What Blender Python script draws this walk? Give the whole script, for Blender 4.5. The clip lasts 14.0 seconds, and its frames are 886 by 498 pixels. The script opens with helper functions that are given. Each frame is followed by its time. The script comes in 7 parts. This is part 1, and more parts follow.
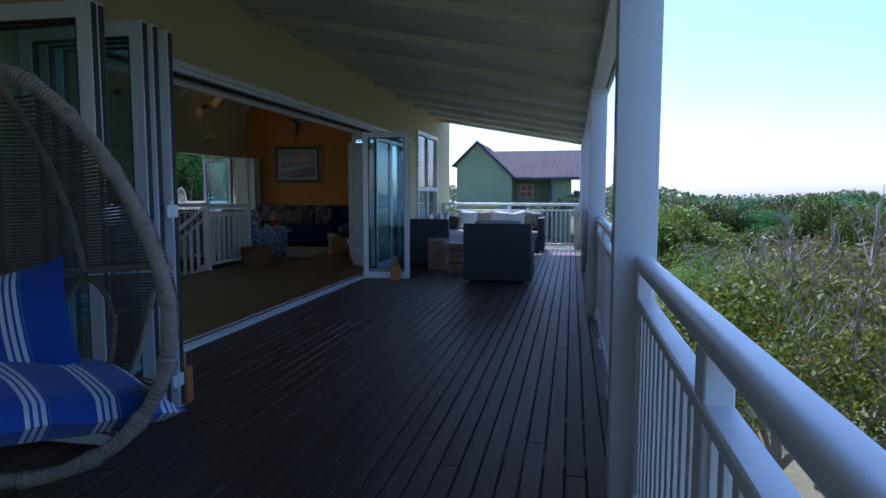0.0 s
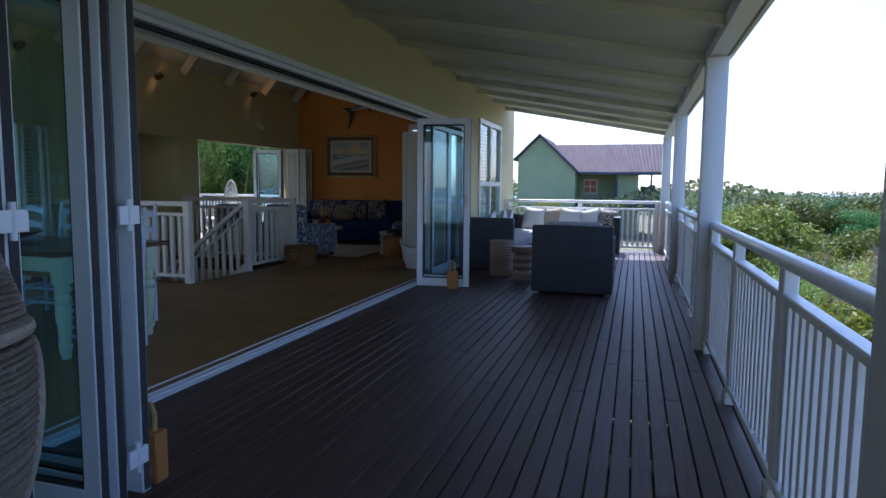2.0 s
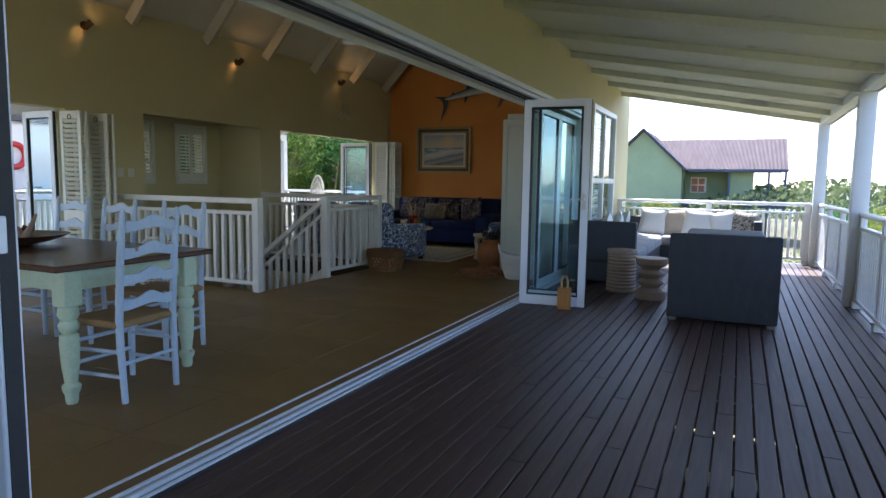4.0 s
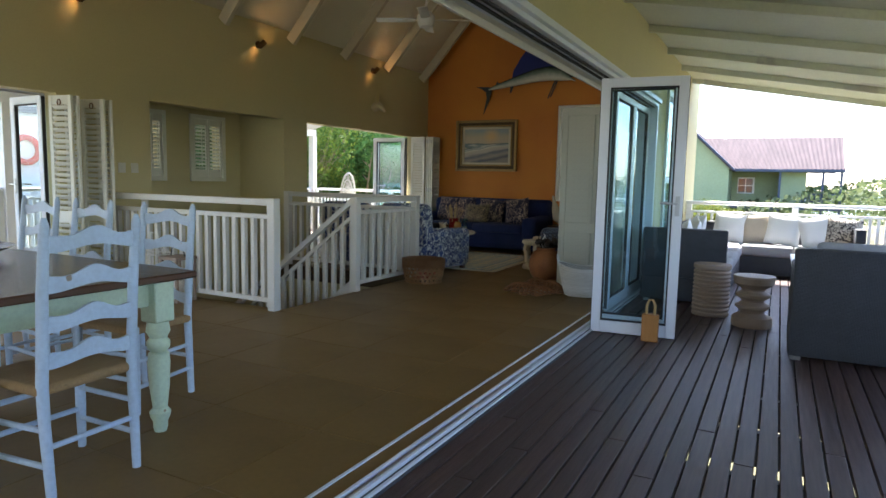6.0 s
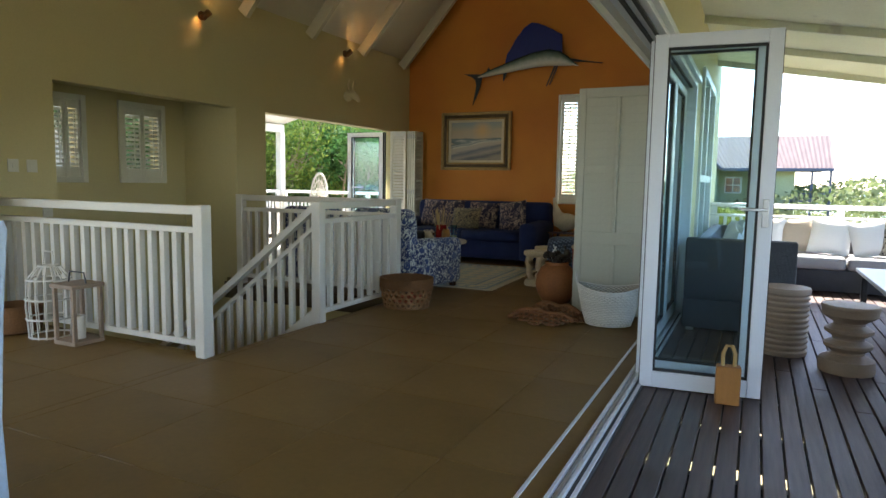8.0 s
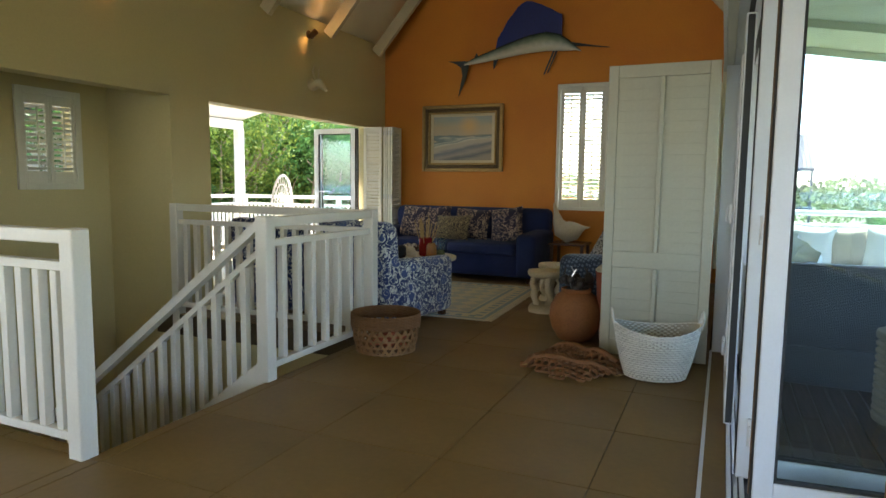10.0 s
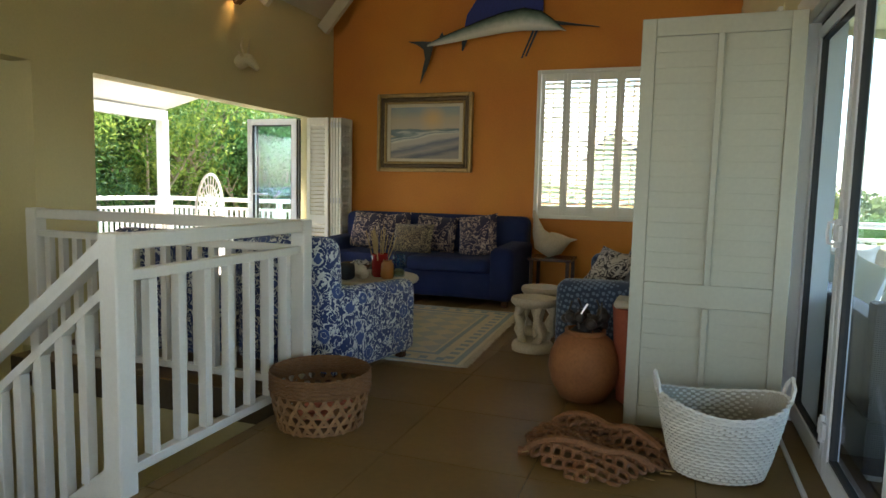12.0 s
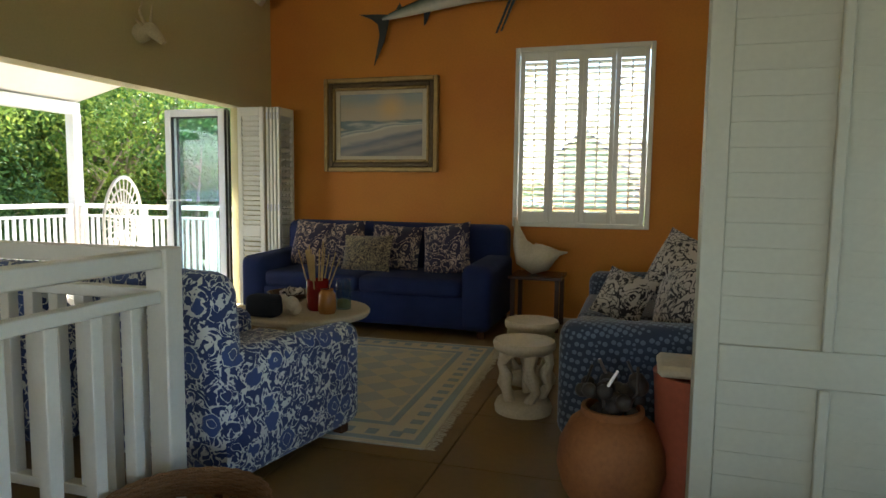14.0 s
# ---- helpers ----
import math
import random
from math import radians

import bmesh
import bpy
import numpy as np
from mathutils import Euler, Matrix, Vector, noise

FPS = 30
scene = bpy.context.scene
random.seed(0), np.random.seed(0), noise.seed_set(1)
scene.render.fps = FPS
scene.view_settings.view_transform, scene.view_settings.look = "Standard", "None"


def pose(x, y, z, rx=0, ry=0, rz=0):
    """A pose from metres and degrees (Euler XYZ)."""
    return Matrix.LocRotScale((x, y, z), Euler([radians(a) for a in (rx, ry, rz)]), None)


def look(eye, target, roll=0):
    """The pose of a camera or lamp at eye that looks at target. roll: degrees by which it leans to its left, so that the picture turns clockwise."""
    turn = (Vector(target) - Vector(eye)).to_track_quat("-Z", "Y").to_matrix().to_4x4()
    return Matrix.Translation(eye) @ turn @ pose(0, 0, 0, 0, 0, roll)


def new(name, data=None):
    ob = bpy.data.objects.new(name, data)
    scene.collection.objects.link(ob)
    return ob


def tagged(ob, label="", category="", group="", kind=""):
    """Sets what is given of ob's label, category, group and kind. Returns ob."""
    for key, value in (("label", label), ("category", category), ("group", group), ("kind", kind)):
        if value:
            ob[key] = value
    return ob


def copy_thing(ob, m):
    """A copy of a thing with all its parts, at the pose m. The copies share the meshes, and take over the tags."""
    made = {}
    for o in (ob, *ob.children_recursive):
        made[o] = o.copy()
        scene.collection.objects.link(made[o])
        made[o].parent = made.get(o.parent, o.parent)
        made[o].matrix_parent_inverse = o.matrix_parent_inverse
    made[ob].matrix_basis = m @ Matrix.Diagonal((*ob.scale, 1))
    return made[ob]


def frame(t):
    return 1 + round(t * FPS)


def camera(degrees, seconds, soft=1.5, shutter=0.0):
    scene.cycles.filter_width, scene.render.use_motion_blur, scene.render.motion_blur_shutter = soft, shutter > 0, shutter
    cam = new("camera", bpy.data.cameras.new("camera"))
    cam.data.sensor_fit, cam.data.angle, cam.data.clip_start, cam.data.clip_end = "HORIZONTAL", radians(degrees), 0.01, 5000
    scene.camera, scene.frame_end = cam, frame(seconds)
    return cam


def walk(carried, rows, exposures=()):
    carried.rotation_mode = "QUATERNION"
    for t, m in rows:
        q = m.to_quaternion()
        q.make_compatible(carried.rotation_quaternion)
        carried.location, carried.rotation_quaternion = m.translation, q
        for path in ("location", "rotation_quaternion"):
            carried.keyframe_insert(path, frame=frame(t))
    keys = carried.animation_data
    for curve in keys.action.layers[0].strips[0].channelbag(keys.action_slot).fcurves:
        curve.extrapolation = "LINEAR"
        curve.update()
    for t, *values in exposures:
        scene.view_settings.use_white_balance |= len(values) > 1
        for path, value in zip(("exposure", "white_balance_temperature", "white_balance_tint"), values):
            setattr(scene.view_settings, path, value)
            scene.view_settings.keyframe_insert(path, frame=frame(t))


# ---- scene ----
cam = camera(69.6, 14.0)
PATH = [
    (0, (0.151, -0.74, 1.253), (-0.244, 1.213, 1.076), 0.0),
    (0.5, (0.082, -0.473, 1.257), (-0.328, 1.476, 1.076), 0.2),
    (1, (0.005, -0.158, 1.268), (-0.452, 1.78, 1.08), 0.3),
    (1.5, (-0.105, 0.114, 1.279), (-0.636, 2.032, 1.084), 0.3),
    (2, (-0.172, 0.432, 1.269), (-0.743, 2.339, 1.073), 0.5),
    (2.5, (-0.266, 0.762, 1.282), (-0.897, 2.649, 1.081), 0.5),
    (3, (-0.42, 1.113, 1.244), (-1.165, 2.958, 1.046), 0.7),
    (3.5, (-0.592, 1.364, 1.238), (-1.378, 3.192, 1.037), 0.8),
    (4, (-0.757, 1.714, 1.261), (-1.593, 3.519, 1.052), 0.9),
    (4.2, (-0.791, 1.817, 1.235), (-1.656, 3.608, 1.03), 0.9),
    (6.5, (-1.658, 3.107, 1.256), (-2.583, 4.867, 1.041), 1.2),
    (7, (-1.833, 3.476, 1.241), (-2.746, 5.243, 1.03), 0.9),
    (7.5, (-2.03, 3.756, 1.254), (-2.923, 5.533, 1.04), 1.2),
    (8, (-2.228, 4.093, 1.236), (-3.1, 5.881, 1.027), 0.9),
    (10.5, (-3.141, 5.668, 1.279), (-3.909, 7.503, 1.076), 0.9),
    (11, (-3.311, 6.004, 1.263), (-4.038, 7.856, 1.066), 1.2),
    (11.5, (-3.47, 6.315, 1.253), (-4.164, 8.181, 1.059), 1.6),
    (12, (-3.583, 6.675, 1.256), (-4.256, 8.548, 1.064), 1.3),
    (12.5, (-3.678, 7.029, 1.252), (-4.325, 8.912, 1.062), 1.1),
    (13, (-3.826, 7.368, 1.247), (-4.437, 9.264, 1.061), 1.8),
    (13.5, (-3.897, 7.649, 1.253), (-4.496, 9.548, 1.069), 1.2),
    (14, (-3.974, 7.973, 1.274), (-4.555, 9.878, 1.087), 0.7),
]
EXPO = [(0.0, 0.72, 4700, 20), (1.5, 1.1, 5000, 22), (3.0, 1.6, 5300, 21), (4.2, 2.17, 5700, 18), (6.5, 2.66, 6200, 17), (8.2, 2.9, 6450, 15), (10.5, 3.30, 6600, 15), (12.5, 3.28, 6550, 15), (14.0, 3.06, 6550, 15)]
walk(cam, [(t, look(eye, target, roll)) for t, eye, target, roll in PATH], EXPO)

# ---- world and sun ----
SUN_AZ, SUN_EL = radians(-18), radians(55)          # azimuth from +y towards +x
world = bpy.data.worlds.new("world")
scene.world = world
world.use_nodes = True
wn = world.node_tree.nodes
sky = wn.new("ShaderNodeTexSky")
sky.sky_type, sky.sun_disc = "NISHITA", False
sky.sun_elevation, sky.sun_rotation = SUN_EL, SUN_AZ
sky.dust_density, sky.air_density, sky.ozone_density = 1.1, 1.0, 1.3
wn["Background"].inputs[1].default_value = 0.13
world.node_tree.links.new(sky.outputs[0], wn["Background"].inputs[0])
sun = new("sun", bpy.data.lights.new("sun", "SUN"))
sun.data.energy, sun.data.angle, sun.data.color = 4.8, radians(0.6), (1.0, 0.95, 0.86)
SUN_DIR = Vector((math.sin(SUN_AZ) * math.cos(SUN_EL), math.cos(SUN_AZ) * math.cos(SUN_EL), math.sin(SUN_EL)))
sun.matrix_world = look((20, 30, 40), Vector((20, 30, 40)) - SUN_DIR)


def fill_light(name, eye, target, w, h, watts):
    """An added area lamp at an opening out of view, to brighten the room."""
    ob = new(name, bpy.data.lights.new(name, "AREA"))
    ob.data.shape, ob.data.size, ob.data.size_y, ob.data.energy, ob.data.color = "RECTANGLE", w, h, watts, (0.93, 0.97, 1.0)
    ob.matrix_world = look(eye, target)


# fill lamps added out of view; the near window is assumed
fill_light("fill_near_end", (-5.4, -1.55, 1.35), (-5.4, 10, 1.35), 3.4, 2.2, 9)
fill_light("fill_back_door", (-7.93, 3.7, 1.05), (0, 3.7, 1.05), 1.7, 1.9, 5)


# ---- materials ----
def mat(name, color, rough=0.5, metal=0.0, var=0.12, scale=6.0, fine=80.0, bump=0.0, bump_scale=120.0, stretch=(1, 1, 1), second=None, patch=0.5, rand=0.0, spec=0.5, wear=None):
    """A painted or natural surface: base colour varied at two scales, fine relief and a little change of gloss."""
    m = bpy.data.materials.new(name)
    m.use_nodes = True
    nt = m.node_tree
    n, l = nt.nodes, nt.links
    b = n["Principled BSDF"]
    b.inputs["Metallic"].default_value = metal
    b.inputs["Specular IOR Level"].default_value = spec
    tc = n.new("ShaderNodeTexCoord")
    mp = n.new("ShaderNodeMapping")
    mp.inputs["Scale"].default_value = stretch
    l.new(tc.outputs["Object"], mp.inputs["Vector"])
    big = n.new("ShaderNodeTexNoise")
    big.inputs["Scale"].default_value, big.inputs["Detail"].default_value = scale, 5
    small = n.new("ShaderNodeTexNoise")
    small.inputs["Scale"].default_value, small.inputs["Detail"].default_value = fine, 3
    for t in (big, small):
        l.new(mp.outputs[0], t.inputs["Vector"])
    mix = n.new("ShaderNodeMix")
    mix.data_type = "RGBA"
    c2 = second or tuple(c * 0.72 for c in color)
    mix.inputs[6].default_value, mix.inputs[7].default_value = (*color, 1), (*c2, 1)
    ramp = n.new("ShaderNodeMapRange")
    ramp.inputs[1].default_value, ramp.inputs[2].default_value = patch - 0.18, patch + 0.22
    l.new(big.outputs[0], ramp.inputs[0])
    if second:
        l.new(ramp.outputs[0], mix.inputs[0])
    else:
        k = n.new("ShaderNodeMath")
        k.operation = "MULTIPLY"
        k.inputs[1].default_value = min(1, var * 3)
        l.new(ramp.outputs[0], k.inputs[0])
        l.new(k.outputs[0], mix.inputs[0])
    hsv = n.new("ShaderNodeHueSaturation")
    val = n.new("ShaderNodeMapRange")
    val.inputs[1].default_value, val.inputs[2].default_value = 0.25, 0.75
    val.inputs[3].default_value, val.inputs[4].default_value = 1 - var, 1 + var
    l.new(small.outputs[0], val.inputs[0])
    last = val.outputs[0]
    if rand:
        oi = n.new("ShaderNodeObjectInfo")
        rr = n.new("ShaderNodeMapRange")
        rr.inputs[3].default_value, rr.inputs[4].default_value = 1 - rand, 1 + rand
        l.new(oi.outputs["Random"], rr.inputs[0])
        mu = n.new("ShaderNodeMath")
        mu.operation = "MULTIPLY"
        l.new(last, mu.inputs[0]), l.new(rr.outputs[0], mu.inputs[1])
        last = mu.outputs[0]
    l.new(last, hsv.inputs["Value"])
    l.new(mix.outputs[2], hsv.inputs["Color"])
    col = hsv.outputs[0]
    if wear:
        wt = n.new("ShaderNodeTexNoise")
        wt.inputs["Scale"].default_value, wt.inputs["Detail"].default_value = wear[1], 6
        l.new(mp.outputs[0], wt.inputs["Vector"])
        wr = n.new("ShaderNodeMapRange")
        wr.inputs[1].default_value, wr.inputs[2].default_value = wear[2], wear[2] + 0.03
        l.new(wt.outputs[0], wr.inputs[0])
        wm = n.new("ShaderNodeMix")
        wm.data_type = "RGBA"
        wm.inputs[7].default_value = (*wear[0], 1)
        l.new(wr.outputs[0], wm.inputs[0]), l.new(col, wm.inputs[6])
        col = wm.outputs[2]
    l.new(col, b.inputs["Base Color"])
    ro = n.new("ShaderNodeMapRange")
    ro.inputs[3].default_value, ro.inputs[4].default_value = max(0.02, rough - 0.08), min(1, rough + 0.1)
    l.new(big.outputs[0], ro.inputs[0])
    l.new(ro.outputs[0], b.inputs["Roughness"])
    if bump:
        bt = n.new("ShaderNodeTexNoise")
        bt.inputs["Scale"].default_value, bt.inputs["Detail"].default_value = bump_scale, 4
        l.new(mp.outputs[0], bt.inputs["Vector"])
        bp = n.new("ShaderNodeBump")
        bp.inputs["Strength"].default_value, bp.inputs["Distance"].default_value = bump, 0.004
        l.new(bt.outputs[0], bp.inputs["Height"])
        l.new(bp.outputs[0], b.inputs["Normal"])
    return m


def glass(name, tint=(0.86, 0.95, 0.95), rough=0.0):
    m = bpy.data.materials.new(name)
    m.use_nodes = True
    n, l = m.node_tree.nodes, m.node_tree.links
    n.remove(n["Principled BSDF"])
    tr, gl, mx, fr = n.new("ShaderNodeBsdfTransparent"), n.new("ShaderNodeBsdfGlossy"), n.new("ShaderNodeMixShader"), n.new("ShaderNodeLayerWeight")
    tr.inputs[0].default_value = (*tint, 1)
    gl.inputs["Roughness"].default_value = rough
    fr.inputs[0].default_value = 0.5
    pw, gloss = n.new("ShaderNodeMath"), n.new("ShaderNodeMath")
    pw.operation, pw.inputs[1].default_value = "POWER", 5
    gloss.operation, gloss.inputs[1].default_value, gloss.inputs[2].default_value = "MULTIPLY_ADD", 0.9, 0.08
    l.new(fr.outputs["Facing"], pw.inputs[0]), l.new(pw.outputs[0], gloss.inputs[0])
    l.new(gloss.outputs[0], mx.inputs[0]), l.new(tr.outputs[0], mx.inputs[1]), l.new(gl.outputs[0], mx.inputs[2])
    l.new(mx.outputs[0], n["Material Output"].inputs[0])
    return m


def glow(name, color, power):
    m = bpy.data.materials.new(name)
    m.use_nodes = True
    b = m.node_tree.nodes["Principled BSDF"]
    b.inputs["Base Color"].default_value = (*color, 1)
    b.inputs["Emission Color"].default_value, b.inputs["Emission Strength"].default_value = (*color, 1), power
    return m


M_WALL = mat("cream_wall_paint", (0.61, 0.525, 0.27), 0.75, var=0.035, scale=1.6, fine=60, bump=0.06, bump_scale=220)
M_ORANGE = mat("orange_wall_paint", (0.62, 0.215, 0.030), 0.72, var=0.05, scale=1.1, fine=50, bump=0.08, bump_scale=200, second=(0.70, 0.285, 0.038), patch=0.52)
M_CEIL = mat("ceiling_paint", (0.80, 0.74, 0.56), 0.7, var=0.03, scale=2, fine=60, bump=0.05)
# ceiling paint darkened for the rafters: shade put into the colour
M_RAFTER = mat("shade_toned_rafter_paint", (0.60, 0.53, 0.36), 0.7, var=0.04, scale=3, fine=60, bump=0.05, stretch=(1, 1, 1))
M_SOFFIT = mat("verandah_ceiling_paint", (0.66, 0.66, 0.50), 0.65, var=0.05, scale=2.5, fine=40, bump=0.06, wear=((0.5, 0.48, 0.38), 1.5, 0.66))
M_WHITE = mat("white_gloss_paint", (0.80, 0.80, 0.78), 0.38, var=0.035, scale=5, fine=70, bump=0.05, bump_scale=90, wear=((0.6, 0.58, 0.52), 9, 0.72))
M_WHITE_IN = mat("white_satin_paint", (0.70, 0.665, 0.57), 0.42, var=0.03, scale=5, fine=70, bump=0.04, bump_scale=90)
M_ALU = mat("white_powder_coated_aluminium", (0.76, 0.78, 0.80), 0.32, var=0.02, scale=3, fine=90, bump=0.02)
M_RAW_ALU = mat("bare_aluminium_track", (0.62, 0.63, 0.64), 0.35, 0.9, var=0.08, scale=12, fine=90, stretch=(1, 0.1, 1))
M_SEAL = mat("dark_rubber_seal", (0.03, 0.03, 0.03), 0.7, var=0.1)
M_BROWN_SEAL = mat("brown_weather_strip", (0.16, 0.10, 0.06), 0.8, var=0.1)
M_DECK = mat("dark_oiled_deck_board", (0.080, 0.042, 0.030), 0.46, var=0.16, scale=4, fine=60, bump=0.35, bump_scale=60, stretch=(14, 0.7, 14), rand=0.2, second=(0.046, 0.027, 0.022), patch=0.52, spec=0.5)
M_TILE = mat("brown_stone_floor_tile", (0.222, 0.132, 0.037), 0.46, var=0.06, scale=1.7, fine=30, bump=0.10, bump_scale=35, second=(0.175, 0.103, 0.030), patch=0.5, rand=0.05, spec=0.35)
M_GROUT = mat("dark_grout", (0.085, 0.060, 0.030), 0.85, var=0.1)
# teal tint stands in for the sky reflected in the panes
M_GLASS = glass("teal_tinted_window_glass", (0.74, 0.90, 0.94))
M_STEEL = mat("brushed_steel", (0.6, 0.6, 0.6), 0.3, 1.0, var=0.05)
M_BRASS = mat("aged_brass", (0.20, 0.11, 0.04), 0.45, 0.7, var=0.1)
M_DARKMETAL = mat("dark_painted_metal", (0.05, 0.05, 0.055), 0.45, 0.3, var=0.1)


# ---- mesh helpers ----
def box(bm, x0, y0, z0, x1, y1, z1, bevel=0.0, seg=1):
    r = bmesh.ops.create_cube(bm, size=1)
    bmesh.ops.scale(bm, vec=(abs(x1 - x0), abs(y1 - y0), abs(z1 - z0)), verts=r["verts"])
    bmesh.ops.translate(bm, vec=((x0 + x1) / 2, (y0 + y1) / 2, (z0 + z1) / 2), verts=r["verts"])
    if bevel:
        edges = list({e for v in r["verts"] for e in v.link_edges})
        bmesh.ops.bevel(bm, geom=edges, offset=bevel, segments=seg, profile=0.5, affect="EDGES")
    return r["verts"]


def tube(bm, pts, radii, seg=10, cap=True):
    """A round bar through points, with a radius at each."""
    pts = [Vector(p) for p in pts]
    if not hasattr(radii, "__len__"):
        radii = [radii] * len(pts)
    rings, up = [], None
    for i, p in enumerate(pts):
        d = (pts[min(i + 1, len(pts) - 1)] - pts[max(i - 1, 0)]).normalized()
        if up is None:
            up = d.orthogonal().normalized()
        up = (up - d * up.dot(d)).normalized()
        side = d.cross(up)
        rings.append([bm.verts.new(p + (up * math.cos(2 * math.pi * k / seg) + side * math.sin(2 * math.pi * k / seg)) * radii[i]) for k in range(seg)])
    for a, b in zip(rings, rings[1:]):
        for k in range(seg):
            bm.faces.new((a[k], a[(k + 1) % seg], b[(k + 1) % seg], b[k]))
    if cap:
        bm.faces.new(rings[0][::-1]), bm.faces.new(rings[-1])


def lathe(bm, profile, seg=24, at=(0, 0, 0), cap=True):
    """Turns (radius, height) pairs round the upright axis."""
    rings = []
    for r, z in profile:
        rings.append([bm.verts.new((at[0] + r * math.cos(2 * math.pi * k / seg), at[1] + r * math.sin(2 * math.pi * k / seg), at[2] + z)) for k in range(seg)])
    for a, b in zip(rings, rings[1:]):
        for k in range(seg):
            bm.faces.new((a[k], a[(k + 1) % seg], b[(k + 1) % seg], b[k]))
    if cap:
        bm.faces.new(rings[0][::-1]), bm.faces.new(rings[-1])


def pillow(bm, w, h, d, n=10, puff=0.45):
    """A stuffed square cushion, upright in the xz plane, with drawn-in sides."""
    grid = {}
    for s in (1, -1):
        for i in range(n + 1):
            for j in range(n + 1):
                u, v = 2 * i / n - 1, 2 * j / n - 1
                edge = max(abs(u), abs(v)) > 0.999
                if edge and s < 0:
                    grid[s, i, j] = grid[1, i, j]
                    continue
                t = ((1 - u * u) * (1 - v * v)) ** puff
                k = 1 - 0.07 * (1 - abs(u * v))
                grid[s, i, j] = bm.verts.new((u * w / 2 * (1 - 0.06 * (1 - v * v)), s * t * d / 2, v * h / 2 * (1 - 0.06 * (1 - u * u)) * k / k))
        for i in range(n):
            for j in range(n):
                q = [grid[s, i, j], grid[s, i + 1, j], grid[s, i + 1, j + 1], grid[s, i, j + 1]]
                if len(set(q)) == 4:
                    bm.faces.new(q if s < 0 else q[::-1])


def soft_box(bm, x0, y0, z0, x1, y1, z1, r=0.04, seg=3, puff=0.0):
    """An upholstered block: rounded edges and slightly swollen faces."""
    vs = box(bm, x0, y0, z0, x1, y1, z1)
    edges = list({e for v in vs for e in v.link_edges})
    bmesh.ops.bevel(bm, geom=edges, offset=r, segments=seg, profile=0.5, affect="EDGES")


def mesh_of(name, bm, material, smooth=True):
    bmesh.ops.recalc_face_normals(bm, faces=bm.faces[:])
    me = bpy.data.meshes.new(name)
    bm.to_mesh(me)
    bm.free()
    me.materials.append(material)
    if smooth:
        me.shade_smooth()
        me.set_sharp_from_angle(angle=radians(40))
    return me


def part(name, bm, material, parent, label="", smooth=True, m=None):
    """One mesh object from a bmesh, under a thing, a part or a piece of the setting."""
    ob = new(name, mesh_of(name, bm, material, smooth))
    if parent:
        ob.parent = parent
    if m is not None:
        ob.matrix_basis = m
    if label:
        ob["label"] = label
    return ob


def piece(name, me, parent, m):
    ob = new(name, me)
    ob.parent = parent
    ob.matrix_basis = m
    return ob


def thing(name, label, category, m=None, group="", kind=""):
    ob = new(name)
    ob.empty_display_size = 0.1
    if m is not None:
        ob.matrix_basis = m
    return tagged(ob, label, category, group, kind)


def setting(name, bm, material, label="", smooth=False):
    return tagged(part(name, bm, material, None, "", smooth), label, "", "", "structure")


def box_part(name, dims, material, parent, bevel=0.004, label=""):
    bm = bmesh.new()
    box(bm, *dims, bevel)
    return part(name, bm, material, parent, label)


# ---- plan ----
FX, FXI = -2.79, -3.0            # verandah wall: outer and inner face
BX = -7.97                       # back wall, inner face
OY = 14.38                       # orange gable wall, inner face
NEAR = -1.6                      # blind end of the room behind the walk
EAVE, RIDGE_X, RIDGE_Z = 3.27, -5.48, 6.05
OPEN0, OPEN1, HEAD = 2.30, 8.20, 2.16
DX1 = 0.56                       # outer edge of the deck
DECK0, DECK1 = -3.2, 13.85


def wall_boxes(name, boxes, material, label=""):
    bm = bmesh.new()
    for b in boxes:
        box(bm, *b)
    return setting(name, bm, material, label)


# verandah wall: head over the big opening, glazed strip beside it, casement near the end
wall_boxes("wall_verandah", [
    (FXI, NEAR, 0, FX, OPEN0, 3.4), (FXI, OPEN0, HEAD + 0.08, FX, 10.60, 3.4), (FXI, 10.60, 0, FX, 11.25, 3.4),
    (FXI, 11.25, 0, FX, 13.1, 0.55), (FXI, 11.25, 2.45, FX, 13.1, 3.4), (FXI, 13.1, 0, FX, OY + 0.22, 3.4)], M_WALL, "cream plastered wall")
# back wall: doorway, widened unseen for the fill lamp, stair niche and wide opening
NY0, NY1 = 7.80, 10.06
wall_boxes("wall_back", [
    (BX - 0.2, NEAR, 0, BX, 2.80, EAVE + 0.1), (BX - 0.2, 2.80, 2.05, BX, 6.72, EAVE + 0.1), (BX - 0.2, 6.72, 0, BX, NY0, EAVE + 0.1),
    (BX - 0.2, NY0, 2.1, BX, NY1, EAVE + 0.1), (BX - 0.2, NY1, 0, BX, 10.58, EAVE + 0.1), (BX - 0.2, 10.58, 2.1, BX, 13.9, EAVE + 0.1),
    (BX - 0.2, 13.9, 0, BX, OY + 0.2, EAVE + 0.1), (BX - 0.2, 6.72, -2.9, BX, NY0, -0.2), (BX - 0.2, NY1, -2.9, BX, 10.58, -0.2)], M_WALL, "cream plastered wall")
